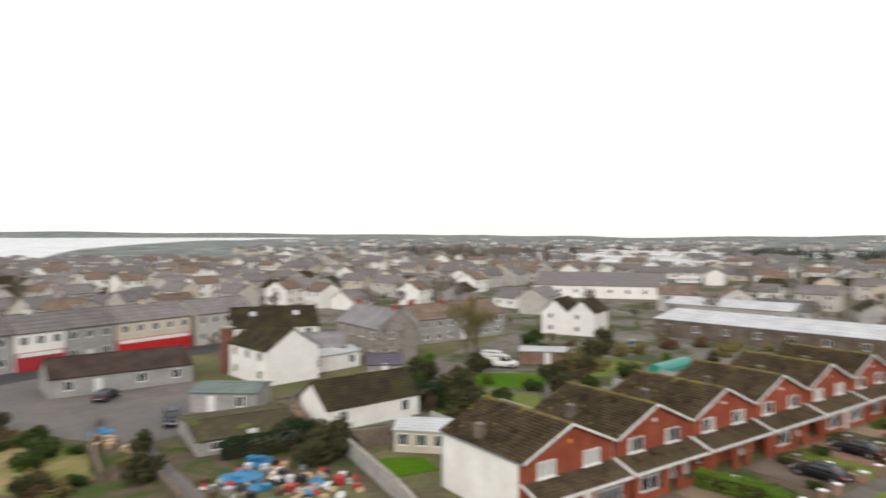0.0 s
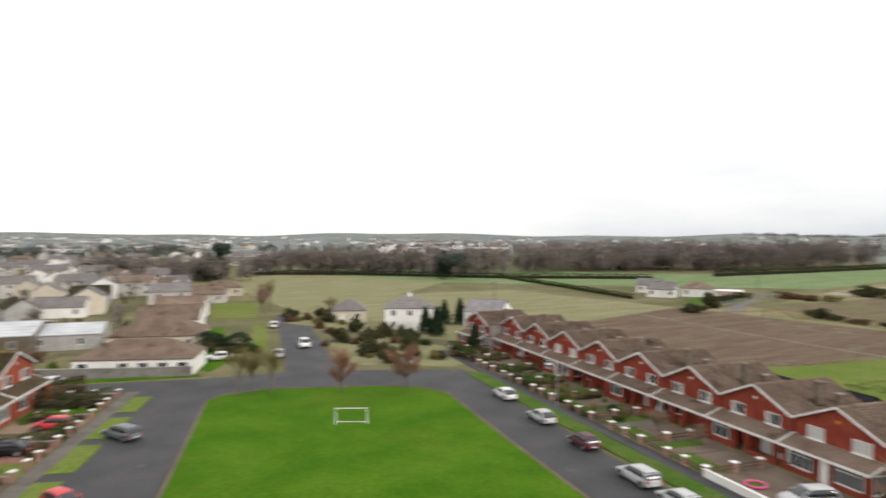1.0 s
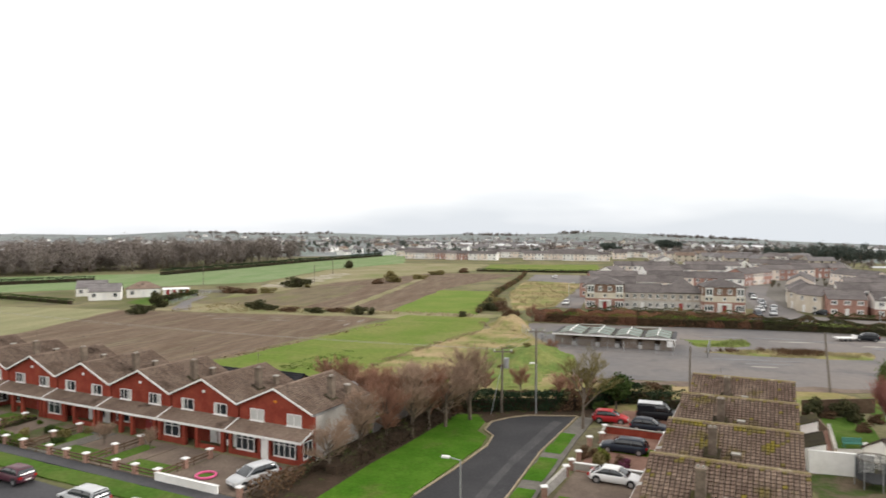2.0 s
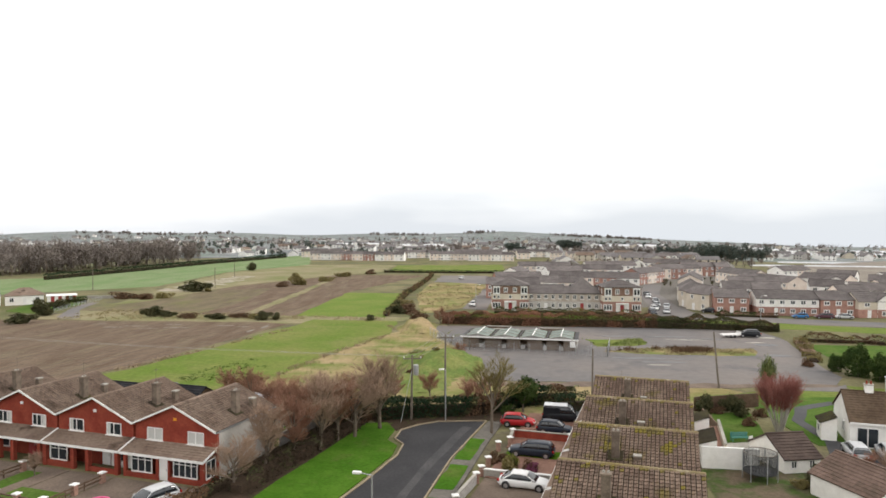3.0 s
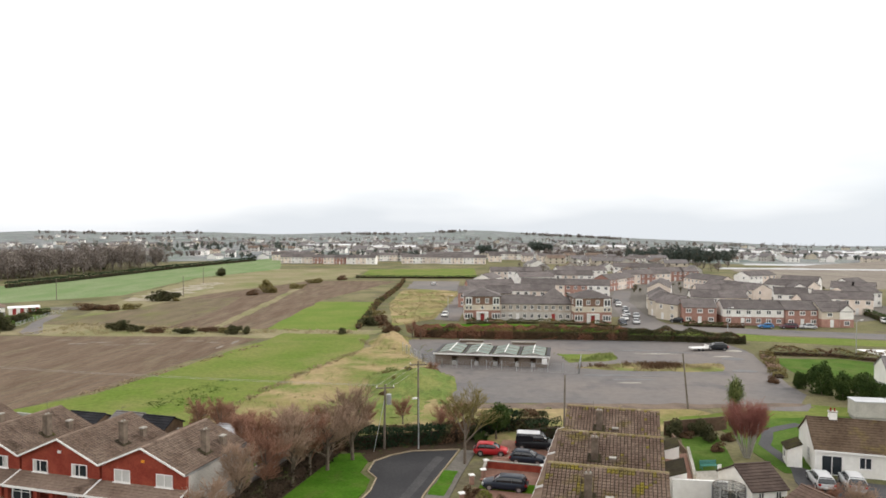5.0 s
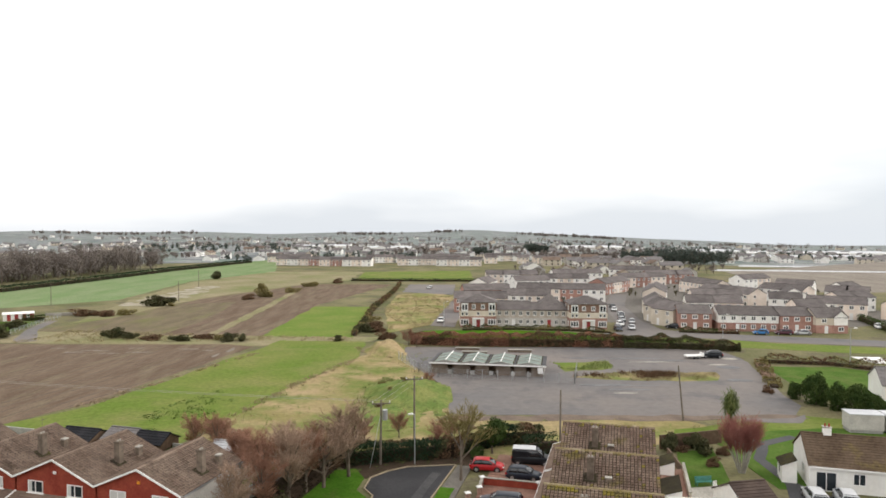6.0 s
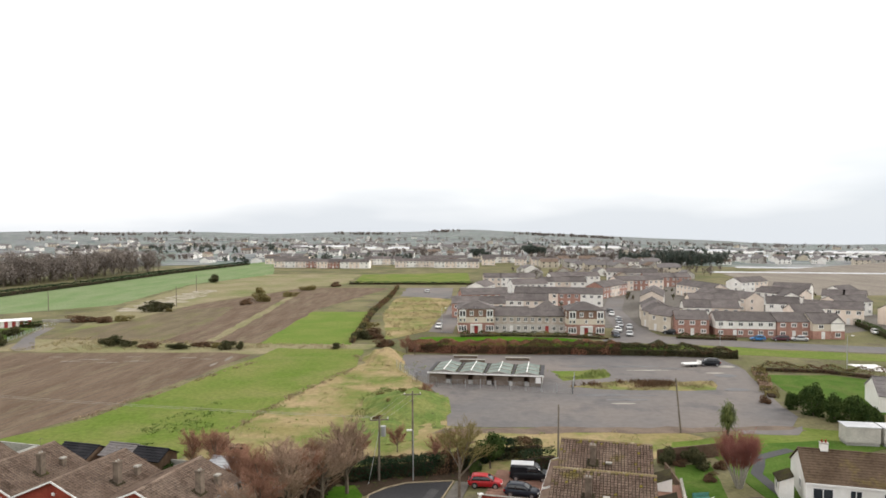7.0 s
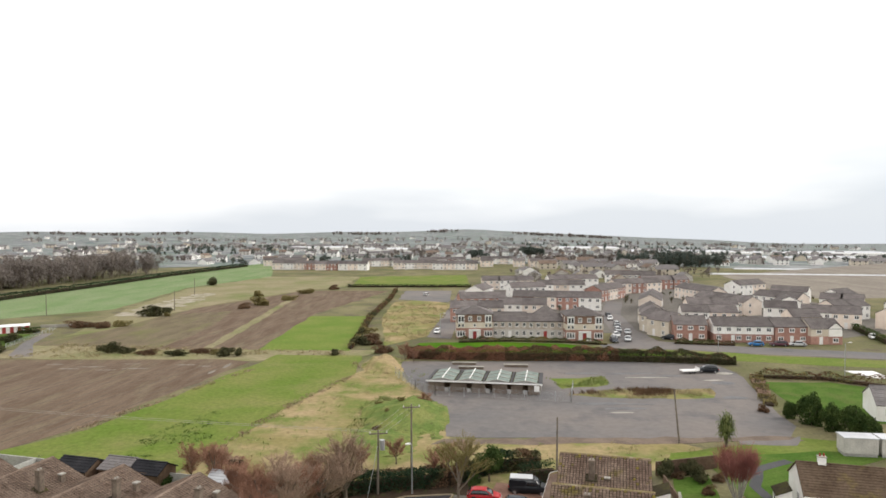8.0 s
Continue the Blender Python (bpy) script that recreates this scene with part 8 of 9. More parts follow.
def trampoline(x, y):
    t = thing("trampoline", "round trampoline with dark safety net", "trampoline")
    n, r = 20, 1.45
    net = MB()
    for k in range(72):
        a = k * math.tau / 72
        net.box(-0.022, 0.022, -0.008, 0.008, 0.75, 2.5, rz=a + math.pi / 2, at=(r * math.cos(a), r * math.sin(a), 0))
    for k in range(n):
        a, b = k * math.tau / n, (k + 1) * math.tau / n
        for z in (0.75, 1.1, 1.45, 1.8, 2.15):
            net.box(0, 2 * r * math.sin(math.pi / n), -0.008, 0.008, z, z + 0.03, rz=a + math.pi / 2 + math.pi / n, at=(r * math.cos(a), r * math.sin(a), 0))
        if k % 3 == 0:
            part("pole", MB().rod((r * math.cos(a) * 1.03, r * math.sin(a) * 1.03, 0), (r * math.cos(a) * 1.03, r * math.sin(a) * 1.03, 2.6), 0.04, 0.04, 6), M_GALV, t)
        part("rail", MB().rod((r * math.cos(a), r * math.sin(a), 2.5), (r * math.cos(b), r * math.sin(b), 2.5), 0.04, 0.04, 5), M_POLE, t)
    part("net", net, plain("net_mesh", (0.035, 0.038, 0.042), 0.8), t)
    part("mat", MB().rod((0, 0, 0.7), (0, 0, 0.76), r, r, n), M_BLACK, t)
    t.matrix_basis = pose(x, y, 0, 0, 0, 0)


trampoline(27.2, 62.4)


def bench(x, y, rz, m, label, w=1.5):
    b = thing("garden_bench", label, "bench")
    for k in range(4):
        part("slat", MB().box(-w / 2, w / 2, -0.25 + 0.13 * k, -0.15 + 0.13 * k, 0.42, 0.46), m, b)
        part("back_slat", MB().box(-w / 2, w / 2, 0.25, 0.29, 0.5 + 0.11 * k, 0.58 + 0.11 * k), m, b)
    for sx in (-1, 1):
        for yy in (-0.22, 0.22):
            part("leg", MB().box(sx * (w / 2 - 0.08) - 0.03, sx * (w / 2 - 0.08) + 0.03, yy - 0.03, yy + 0.03, 0, 0.42 if yy < 0 else 0.95), m, b)
    b.matrix_basis = pose(x, y, 0.06, 0, 0, rz)


bench(29.8, 73.6, 5, plain("teal_paint", (0.05, 0.22, 0.2), 0.5), "green garden bench on a lawn", 1.9)
bench(30.6, 72.2, 30, M_TRIM, "white garden chair on the patio", 0.6)
stand(house(3.7, 5.6, 1.5, 3.0, M_WHITEWALL, M_SHEDROOF, "white garden shed with dark brown roof", name="shed", wins=2, storeys=1, fine=True, door=False, win_w=0.6), 31.9, 64.2, 10)
M_BUNGROOF = mat("mossy_brown_roof", (0.082, 0.057, 0.039), (0.118, 0.085, 0.06), 2.4, 0.3, 0.95, 0.02, spots=(0.17, 0.135, 0.05), spot_size=3.0, spot_at=0.55, spot_soft=0.15, spec=0.05)
bung = stand(house(16, 8, 2.8, 5.2, M_WHITEWALL, M_BUNGROOF, "white bungalow with mossy brown tiled roof", name="bungalow", wins=5, storeys=1, fine=True, deep=True, win_w=1.2, door=False, chimneys=((0.16, 0.5),), pots=M_BRICK, side=True), 48.4, 70.0, -17)
pd = part("patio_door", MB().box(-7.4, -5.4, -0.12, -0.01, 0.05, 2.15), M_TRIM, bung, "white-framed glazed patio door")
for k in range(2):
    part("pane", MB().box(-7.32 + 0.98 * k, -6.44 + 0.98 * k, -0.135, -0.12, 0.15, 2.07), M_GLASS, pd)
part("fascia", MB().box(-8.1, 8.1, -0.33, -0.26, 2.5, 2.68), M_TRIM, bung, "white eaves board")
stand(house(6.4, 5.6, 2.0, 3.5, M_WHITEWALL, mat("pink_felt_roof", (0.12, 0.078, 0.06), (0.165, 0.11, 0.087), 2.0, 0.3, 0.85, spots=(0.09, 0.062, 0.045), spot_size=2.5, spot_at=0.52), "white garage with a pinkish brown roof", name="shed", wins=1, storeys=1, fine=True, door=False), 36.4, 57.8, 108)
stand(house(14, 9, 2.8, 5.0, M_WHITEWALL, M_SLATE, "white house at the field edge", name="bungalow", wins=4, storeys=1, deep=True), 80, 107, -20)
for k in range(2):
    g = thing("container", "white flat-roofed store beside the lane", "store")
    part("wall", MB().box(0, 4.4, 0, 2.6, 0.5, 2.6), M_DASH, g)
    part("roof", MB().box(-0.1, 4.5, -0.1, 2.7, 2.6, 2.72), M_METALROOF, g)
    part("base", MB().box(0.1, 4.3, 0.1, 2.5, 0, 0.5), M_GREYWALL, g)
    g.matrix_basis = pose(57.6 + 4.8 * k, 92.5 - 0.8 * k, 0, 0, 0, -10)
patch("field_green", [(68, 138), (82, 137), (91, 129), (88, 108), (70, 108), (64, 118)], 0.03, M_GARDENLAWN, "green paddock", "field", 4, 0.4)
patch("verge", [(26, 133), (36, 136), (37, 143), (25, 142)], 0.05, M_STRIP, "grass patch on the tarmac", "grass", 3, 0.8)
patch("tarmac_edge", [(0, 99.2), (36, 98.6), (56, 99.5), (55, 101.5), (2, 101.8)], 0.04, M_GRAVEL, "sandy edge of the tarmac", "gravel", 3, 0.7)
patch("concrete_base", [(92, 148), (98, 147.5), (97, 140), (92.5, 141)], 0.06, M_TRIM, "white concrete base on the waste ground", "concrete", 3, 0.1)
# farm lane at the field corner
patch("lane", [(-102.6, 167.7), (-99.4, 171), (-110, 190), (-114.4, 208), (-117.2, 207), (-113.2, 190), (-106, 172)], 0.05, M_LOT, "grey tarmac farm lane", "road", 3, 0.2)
patch("lawn", [(-114, 178), (-118, 206), (-134, 206), (-128, 184)], 0.034, M_GARDENLAWN, "green lawn beside the farm lane", "lawn", 3, 0.3)
mesh_fence((-112.8, 182), (-118, 216), 1.3, "grey wire fence along the farm lane")
hedge([(-125, 207.5), (-119, 209)], 1.6, 1.4, M_LEAF, "clipped green hedge beside the farm lane", 0.2, 30)
wall([(-125, 219.6), (-115.6, 222)], 0.9, 0.4, M_CONC, "long low pale concrete trough wall")
stall = thing("farm_stall", "low farm shed striped in red and white", "shed")
for k in range(8):
    part("stripe_panel", MB().box(-4 + k, -3 + k, -0.1, 0.1, 0, 1.9), M_DOORR if k % 2 else M_TRIM, stall)
part("side_wall", MB().box(-4, 4, 0.1, 3.2, 0, 1.8), M_WHITEWALL, stall)
part("roof", MB().slab([(-4.3, -0.4, 2.0), (4.3, -0.4, 2.0), (4.3, 3.5, 2.3), (-4.3, 3.5, 2.3)], 0.1), M_TRIM, stall)
stall.matrix_basis = pose(-127, 209, 0, 0, 0, 32)
# sheds behind the row
for x, y, w, d, h, m, lab in ((-45, 84.5, 5, 4, 2.4, M_FELT, "dark felt-roofed garden shed"), (-39.5, 84.2, 4, 4, 2.5, M_SLATE, "grey sheet-roofed garden shed"), (-35.2, 83, 4.2, 3.5, 2.4, M_FELT, "low black-roofed garden shed"), (-25, 79.5, 3.6, 3.6, 2.3, M_METALROOF, "corrugated pale-roofed garden shed"), (-22.5, 76.2, 3.0, 2.4, 2.0, M_CONC, "small pale block store")):
    stand(house(w, d, h - 0.4, h + 0.5, M_WOODD if m != M_CONC else M_GREYWALL, m, lab, name="shed", wins=1, storeys=1, door=True, door_mat=M_WOODD), x, y, -16)


# ---- houses west of the green ----
stand(house(17, 9.5, 2.6, 5.0, M_WHITEWALL, M_TILE, "long white bungalow with brown hipped roof", name="bungalow", hip=True, storeys=1, wins=6, fine=True, deep=True, win_w=1.5), -107.4, 20.8, 61.6)
stand(house(16, 11, 2.7, 5.8, M_CREAM, M_TILE, "cream bungalow with brown tiled roof", name="bungalow", hip=True, storeys=1, wins=4, fine=True), -128.2, 28.4, 65)
stand(house(13, 10, 2.6, 5.2, M_WHITEWALL, M_TILE, "white bungalow with brown tiled roof", name="bungalow", hip=False, storeys=1, wins=4, fine=True), -152, 36.5, 66)
stand(house(12, 9, 2.6, 5.2, M_WHITEWALL, M_TILE, "pale bungalow with brown tiled roof", name="bungalow", storeys=1, wins=4), -172, 44, 66)
stand(house(10.8, 8.5, 4.9, 7.2, M_WHITEWALL, M_SLATE, "white two-storey house with hipped grey slate roof", storeys=2, wins=3, hip=True, deep=True, chimneys=((0.5, 0.5),), pots=M_CREAM), -123.6, 80.2, 57)
stand(house(8, 7, 2.8, 5.2, M_CREAM, M_SLATE, "small pale bungalow behind hedges", name="bungalow", hip=True, storeys=1, wins=2), -143, 75.5, 60)
stand(house(9, 8, 3.6, 6.0, M_WHITEWALL, M_PALESLATE, "white house with a pale purplish slate roof", storeys=1, wins=3, side=True), -118, 96, 30)
for x, y in ((-118.2, 80.6), (-116.6, 82.6), (-113.5, 80.0)):
    plant("conifer_tall", lambda: conifer(41, 13, 3.6, 1900, "tall dark green conifer tree"), x, y, 0.42)
put_house("b", pose(-99.2, 79.5, 0, 0, 0, -12))
for x, y, w, rz, m, r, nm in ((-152, 200, 9, 30, M_WHITEWALL, M_SLATE, "white farm cottage by the fields"), (-139, 189, 9, 30, M_WHITEWALL, M_SLATE, "low white farm shed by the fields"), (-133, 200, 10, 33, M_WHITEWALL, M_TILE, "low white farm cottage with a brown hipped roof"),
                             (-224, 72, 12, 70, M_CREAM, M_TILE, "cream bungalow with a hipped roof"), (-350, 130, 16, 70, M_WHITEWALL, M_SLATE, "white house before the far trees"), (-205, 60, 12, 66, M_DASH, M_TILE, "pale bungalow in the side street"), (-190, 20, 12, 70, M_WHITEWALL, M_SLATE, "white bungalow in the village"),
                             (-185, -8, 14, 75, M_DASH, M_SLATE, "grey bungalow in the village")):
    stand(house(w, 7.5, 2.8, 5.0, m, r, nm, name="bungalow", storeys=1, wins=3, hip="hipped" in nm), x, y, rz)
for x, y, w, d, rz, z in ((-128, 2, 40, 14, 74, 2.9), (-165, -20, 30, 16, 78, 3.4)):
    stand(house(w, d, z, z + 1.2, M_GREYWALL, M_METALROOF, "long low hall with pale sheet roof", name="hall", storeys=1, wins=6, door=False), x - 14, y, rz)
patch("garden", [(-150, 48), (-112, 38), (-104, 31), (-112, 30), (-150, 40)], 0.03, M_LAWN, "bright lawn beside the bungalow", "lawn", 4, 0.4)
patch("garden", [(-118, 58), (-98, 50), (-86, 64), (-90, 74), (-118, 74)], 0.03, M_OLIVE, "dull green planted bank before the white house", "garden", 4, 0.5)
patch("verge", [(-111, 9), (-103, 29.5), (-101.5, 29.0), (-108.5, 9)], 0.09, M_LAWN, "grass verge before the long bungalow", "grass", 3, 0.15)
wall([(-114.4, 6.4), (-106.6, 20.6), (-102.7, 28.0)], 1.45, 0.25, mat("stained_grey_wall", (0.17, 0.155, 0.145), (0.24, 0.225, 0.21), 2.5, 0.3, 0.9, 0.006, spots=(0.10, 0.09, 0.075), spot_size=1.8, spot_at=0.55, spot_soft=0.15, spec=0.1), "long grey rendered wall before the bungalow", cap=M_CONC)
hedge([(-95.5, 7.0), (-90.5, 14.2)], 1.5, 2.6, [M_BUSH, M_CONIFER, M_BROWNLEAF], "dark overgrown hedge round a front garden", 0.16, 50, ragged=0.9)
hedge([(-101.5, 6.5), (-100.2, 13.5)], 2.0, 2.2, [M_BUSH, M_BROWNLEAF, M_CONIFER], "dark shrubs beside the end house", 0.16, 50, ragged=0.9)
hedge([(-127, 35.5), (-122.7, 39.5), (-119.2, 42.6)], 2.4, 3.2, [M_CONIFER, M_BUSH, M_CONIFER], "dense dark hedge beside the bungalow drive", 0.18, 40, ragged=0.7)
patch("verge", [(-117, 42.4), (-114.6, 44.4), (-150.2, 58.2), (-151.6, 55.2)], 0.05, M_STRIP, "dull grass strip beside the farm road", "grass", 3, 0.3)
patch("lawn", [(-169, 51), (-162, 60), (-196, 73), (-204, 63)], 0.04, M_STRIP, "green lawn under the tall tree", "lawn", 4, 0.4)
wr = random.Random(12)
for i in range(46):
    k = ("dark", "brown", "olive", "dark", "green")[i % 5]
    plant(k, SHRUB[k], wr.uniform(-120, -92), 56 + wr.uniform(0, 20), wr.uniform(0.5, 1.1))
for i in range(16):
    k = ("green", "olive", "dark")[i % 3]
    plant(k, SHRUB[k], wr.uniform(-128, -114), wr.uniform(34, 44), wr.uniform(0.5, 1.0))
for i in range(14):
    k = ("brown", "olive", "dark")[i % 3]
    plant(k, SHRUB[k], wr.uniform(-160, -128), wr.uniform(64, 74), wr.uniform(0.7, 1.3))

patch("village_ground", [(v * math.sin(radians(a)), v * math.cos(radians(a))) for a, v in [(a, 560) for a in range(-153, -84, 6)] + [(a, 150) for a in range(-86, -153, -9)]], 0.012, M_VILLAGE, "gardens, yards and lanes of the village", "ground", 10, 2)
patch("back_gardens", [(-56, -33), (-60, -50), (-66, -62), (-118, -56), (-150, -60), (-170, -30), (-160, 18), (-128, 6), (-100, -8), (-70, -24)], 0.016, M_VILLAGE, "weedy back gardens behind the brick houses", "ground", 6, 0.8)
for x, y, a, b, m, lab in ((-190, -260, 60, 30, M_STRIP, "small green field behind the shops"), (-250, -330, 70, 36, M_OLIVE, "dull field toward the shore"), (-150, -330, 60, 30, M_LAWN, "green paddock toward the shore"), (-330, -260, 80, 30, M_HEATH, "tan field at the village edge")):
    patch("field", [(x - a / 2, y - b / 2), (x + a / 2, y - b * 0.3), (x + a * 0.45, y + b / 2), (x - a * 0.5, y + b * 0.4)], 0.03, m, lab, "field", 6, 1.0)
# ---- village by the yard ----
stand(house(12.4, 6.5, 2.6, 5.0, M_WHITEWALL, M_DARKROOF, "whitewashed cottage with dark mossy slate roof", storeys=1, wins=3, fine=True, deep=True, chimneys=()), -62.4, -43.8, 158.4)
stand(house(5.4, 4.0, 2.3, 2.9, M_CREAM, M_METALROOF, "cream flat-roofed garden annex", name="annex", storeys=1, wins=3, door=False, deep=True), -56.0, -34.0, 110)
patch("back_lawn", [(-52.1, -37), (-55.0, -33.4), (-52.8, -30.2), (-48.6, -33)], 0.06, M_LAWN, "small bright lawn behind walls", "lawn", 3, 0.1)
wall([(-54.2, -43), (-45.3, -30.1), (-42, -26)], 1.6, 0.25, M_GREYWALL, "grey rendered boundary wall", cap=M_CONC)
wall([(-52.6, -41.9), (-58.4, -37.4)], 1.8, 0.5, M_DARKWALL, "old rubble stone garden wall")
stand(house(15, 9, 5.0, 8.0, M_WHITEWALL, M_DARKROOF, "large white house with dark mossy slate roof", wins=4, fine=True, chimneys=(), skylights=2), -89.7, -83.5, 138)
stand(house(11, 8.5, 5.0, 7.8, M_WHITEWALL, M_DARKROOF, "white gabled wing with dark mossy slate roof", wins=3, fine=True, side=False), -71.6, -72.4, 72.5)
ch = thing("chimney_stack", "tall red-brick chimney stack of the white house", "chimney")
part("stack", MB().box(-0.9, 0.9, -0.7, 0.7, 0, 6.8), mat("sooty_brick", (0.17, 0.075, 0.06), (0.23, 0.105, 0.085), 1.2, 0.16, 0.9, 0.01, spec=0.08), ch)
part("cap", MB().box(-1.0, 1.0, -0.8, 0.8, 6.8, 7.0), M_CONC, ch)
ch.matrix_basis = pose(-74.6, -79.6, 0, 0, 0, 72)
stand(house(8.0, 6.0, 2.5, 3.0, M_GREYWALL, mat("green_felt_roof", (0.13, 0.17, 0.16), (0.17, 0.21, 0.2), 2, 0.3, 0.8), "low shed with a grey-green felt roof", name="shed", storeys=1, wins=2), -57.2, -62.0, 117)
stand(house(18, 8, 2.7, 4.7, M_GREYWALL, M_SHEDROOF, "long grey shed with dark brown roof", name="shed", storeys=1, wins=4, fine=True), -59.1, -82.5, 156)
for x, y, w, m, lab, bandm in ((-61.8, -106.2, 7.2, M_WHITEWALL, "white-fronted shop with a red sign band", plain("shop_sign_red", (0.4, 0.03, 0.04))), (-69.6, -105.6, 8.0, M_GREYWALL, "grey rendered terraced house", None), (-81, -103.9, 14, M_CREAM, "cream-fronted shop over a red ground floor", plain("shopfront_red", (0.55, 0.015, 0.02))), (-52, -108, 12, M_GREYWALL, "grey terraced house of the village street", None), (-95.5, -101.5, 13, M_DASH, "grey terraced house of the village street", None)):
    h = house(w, 9, 6.0, 8.4, m, M_SLATE, lab, wins=max(3, int(w / 2.6)), deep=True, chimneys=((0.5, 0.5),), door=True)
    if bandm:
        part("shopfront", MB().box(-w / 2, w / 2, -0.12, 0.0, 0, 2.9), bandm, h)
        part("sign", MB().box(-w / 2 + 0.4, w / 2 - 0.4, -0.2, -0.12, 2.2, 2.8), M_TRIM, h, "pale shop sign board")
    stand(h, x, y, 172)
stand(house(14, 7.6, 6.0, 8.8, M_STONE, M_PALESLATE, "grey stone gabled house with brick chimney pots", wins=4, fine=True, side=True, deep=True, chimneys=((0.05, 0.5), (0.93, 0.5)), pots=M_BRICKO, stack=M_BRICKO), -92.9, -68.5, 65)
stand(house(8, 5.5, 3.4, 5.2, M_STONE, M_PALESLATE, "grey stone outhouse with slate roof", wins=2, storeys=1, fine=True), -84.5, -69.5, 128)
stand(house(10, 4.5, 2.6, 3.2, M_WHITEWALL, M_METALROOF, "white flat-roofed annex of the house", name="annex", wins=3, storeys=1), -83.8, -66, 165)
stand(house(22, 9, 4.8, 7.2, M_GREYWALL, M_TILE, "long grey terrace with brown roof and brick chimneys", wins=7, chimneys=((0.05, 0.5), (0.4, 0.5), (0.75, 0.5)), pots=M_BRICKO, stack=M_BRICKO), -121, -62.5, 157)
for k in range(2):
    stand(house(10, 5.75, 5.0, 7.4, M_WHITEWALL, M_DARKROOF, "white gabled village house with dark roof", wins=2, side=True), -142, -51.8 + 5.75 * k, 0)
stand(house(42, 20, 3.6, 4.9, M_DARKWALL, M_METALROOF, "long hall with a pale sheet roof", name="hall", storeys=1, wins=7, door=False), -141, -10, 74)
stand(house(44, 50, 4.2, 7.2, M_WHITEWALL, M_SLATE, "supermarket hall with a broad grey roof", name="hall", storeys=1, wins=8, door=False), -220, -62, 106)
stand(house(9, 4, 2.3, 2.7, M_BRICKD, M_METALROOF, "brick garage with a white flat roof", name="garage", storeys=1, wins=1), -104, -38.5, 110)
for x, y, rz in ((-101.5, -46.6, 15), (-98.8, -44.2, 15)):
    car("van", "white", x, y, rz, "white van behind the cottages")
hedge([(-100.5, -34.6), (-104.2, -33.4)], 3.0, 2.2, [M_OLIVELEAF, M_LEAF, M_OLIVELEAF], "tall olive-green hedge beside the garage", 0.16, 50, ragged=0.6)
hedge([(-69.6, -40.6), (-73.4, -43.2)], 2.9, 2.8, [M_CONIFER, M_LEAF, M_CONIFER], "tall dark garden hedge behind the cottage", 0.15, 60, ragged=0.5)
hedge([(-76.4, -41.2), (-79.6, -40.4)], 1.9, 2.6, [M_REDLEAF, M_BROWNLEAF, M_REDTWIG], "rounded russet-red bush beside the lawn", 0.14, 60, ragged=0.7)
tn = thing("polytunnel", "low teal plastic garden tunnel", "polytunnel")
secs = []
for k in range(9):
    secs.append([(1.3 * math.cos(a) * (1 if 0 < k < 8 else 0.97), -5 + k * 1.25, 1.3 * math.sin(a)) for a in [math.pi * j / 8 for j in range(9)]])
part("cover", loft(secs), plain("teal_plastic", (0.03, 0.25, 0.21), 0.4), tn)
tn.matrix_basis = pose(-111, -20.5, 0, 0, 0, 72)
for pts, m, lab in (([(-84, -43), (-92, -47), (-97, -36), (-88, -33)], M_LAWN, "back-garden lawn"), ([(-100, -37), (-116, -36), (-114, -25), (-99, -28)], M_STRIP, "rough back garden"), ([(-66, -38), (-82, -46), (-84, -32), (-68, -28)], M_STRIP, "overgrown back garden")):
    patch("garden", pts, 0.05, m, lab + " behind the brick houses", "lawn", 4, 0.4)
patch("yard", [(-44, -60), (-56, -58), (-64, -72), (-72, -88), (-66, -100), (-48, -100), (-40, -84), (-42, -68)], 0.03, M_LOT, "worn grey tarmac yard", "yard", 5, 0.5)
patch("village_street", [(-45, -112), (-47, -100), (-92, -94), (-120, -86), (-122, -94), (-94, -104), (-70, -108)], 0.025, M_ASPHALT, "village street before the shops", "road", 5, 0.3)
patch("dirt", [(-30, -50), (-40, -44), (-48, -33), (-54, -43), (-48, -52), (-44, -60), (-40, -84), (-28, -80)], 0.02, M_WASTE, "weedy dirt of the scrapyard", "dirt", 4, 0.6)
patch("alley", [(-45.5, -60), (-41.6, -52), (-38.2, -44), (-34, -38), (-32.8, -39), (-37, -45), (-40.4, -53), (-44, -60)], 0.05, M_LOT, "narrow grey tarmac alley", "path", 3, 0.1)
wall([(-43.6, -60), (-39.8, -52.5), (-36.6, -45), (-32, -38)], 0.7, 0.25, M_DARKWALL, "weathered brown alley wall")
wall([(-48, -72), (-40.5, -62), (-36, -54)], 0.9, 0.25, M_DARKWALL, "weathered brown yard wall")
patch("rough_grass", [(-37.5, -72), (-40.5, -64), (-36.2, -55), (-31, -56), (-29, -66), (-32, -76)], 0.032, M_DRY, "straw-coloured grass beside the yard", "grass", 3, 0.5)
stand(house(10.5, 10, 1.6, 2.3, M_GREYWALL, mat("moss_covered_roof", (0.06, 0.05, 0.03), (0.085, 0.07, 0.035), 1.5, 0.3, 0.95, 0.03, spots=(0.12, 0.17, 0.03), spot_size=3, spot_at=0.56), "low old shed under a moss-covered roof", name="shed", storeys=1, wins=3, fine=True), -49.0, -49.3, 150)
hedge([(-45.2, -49.6), (-49, -46.6), (-53.2, -44.4)], 2.0, 1.6, [M_CONIFER, M_BUSH, M_LEAF], "dark ivy and brambles against the old shed", 0.16, 60, ragged=0.8)
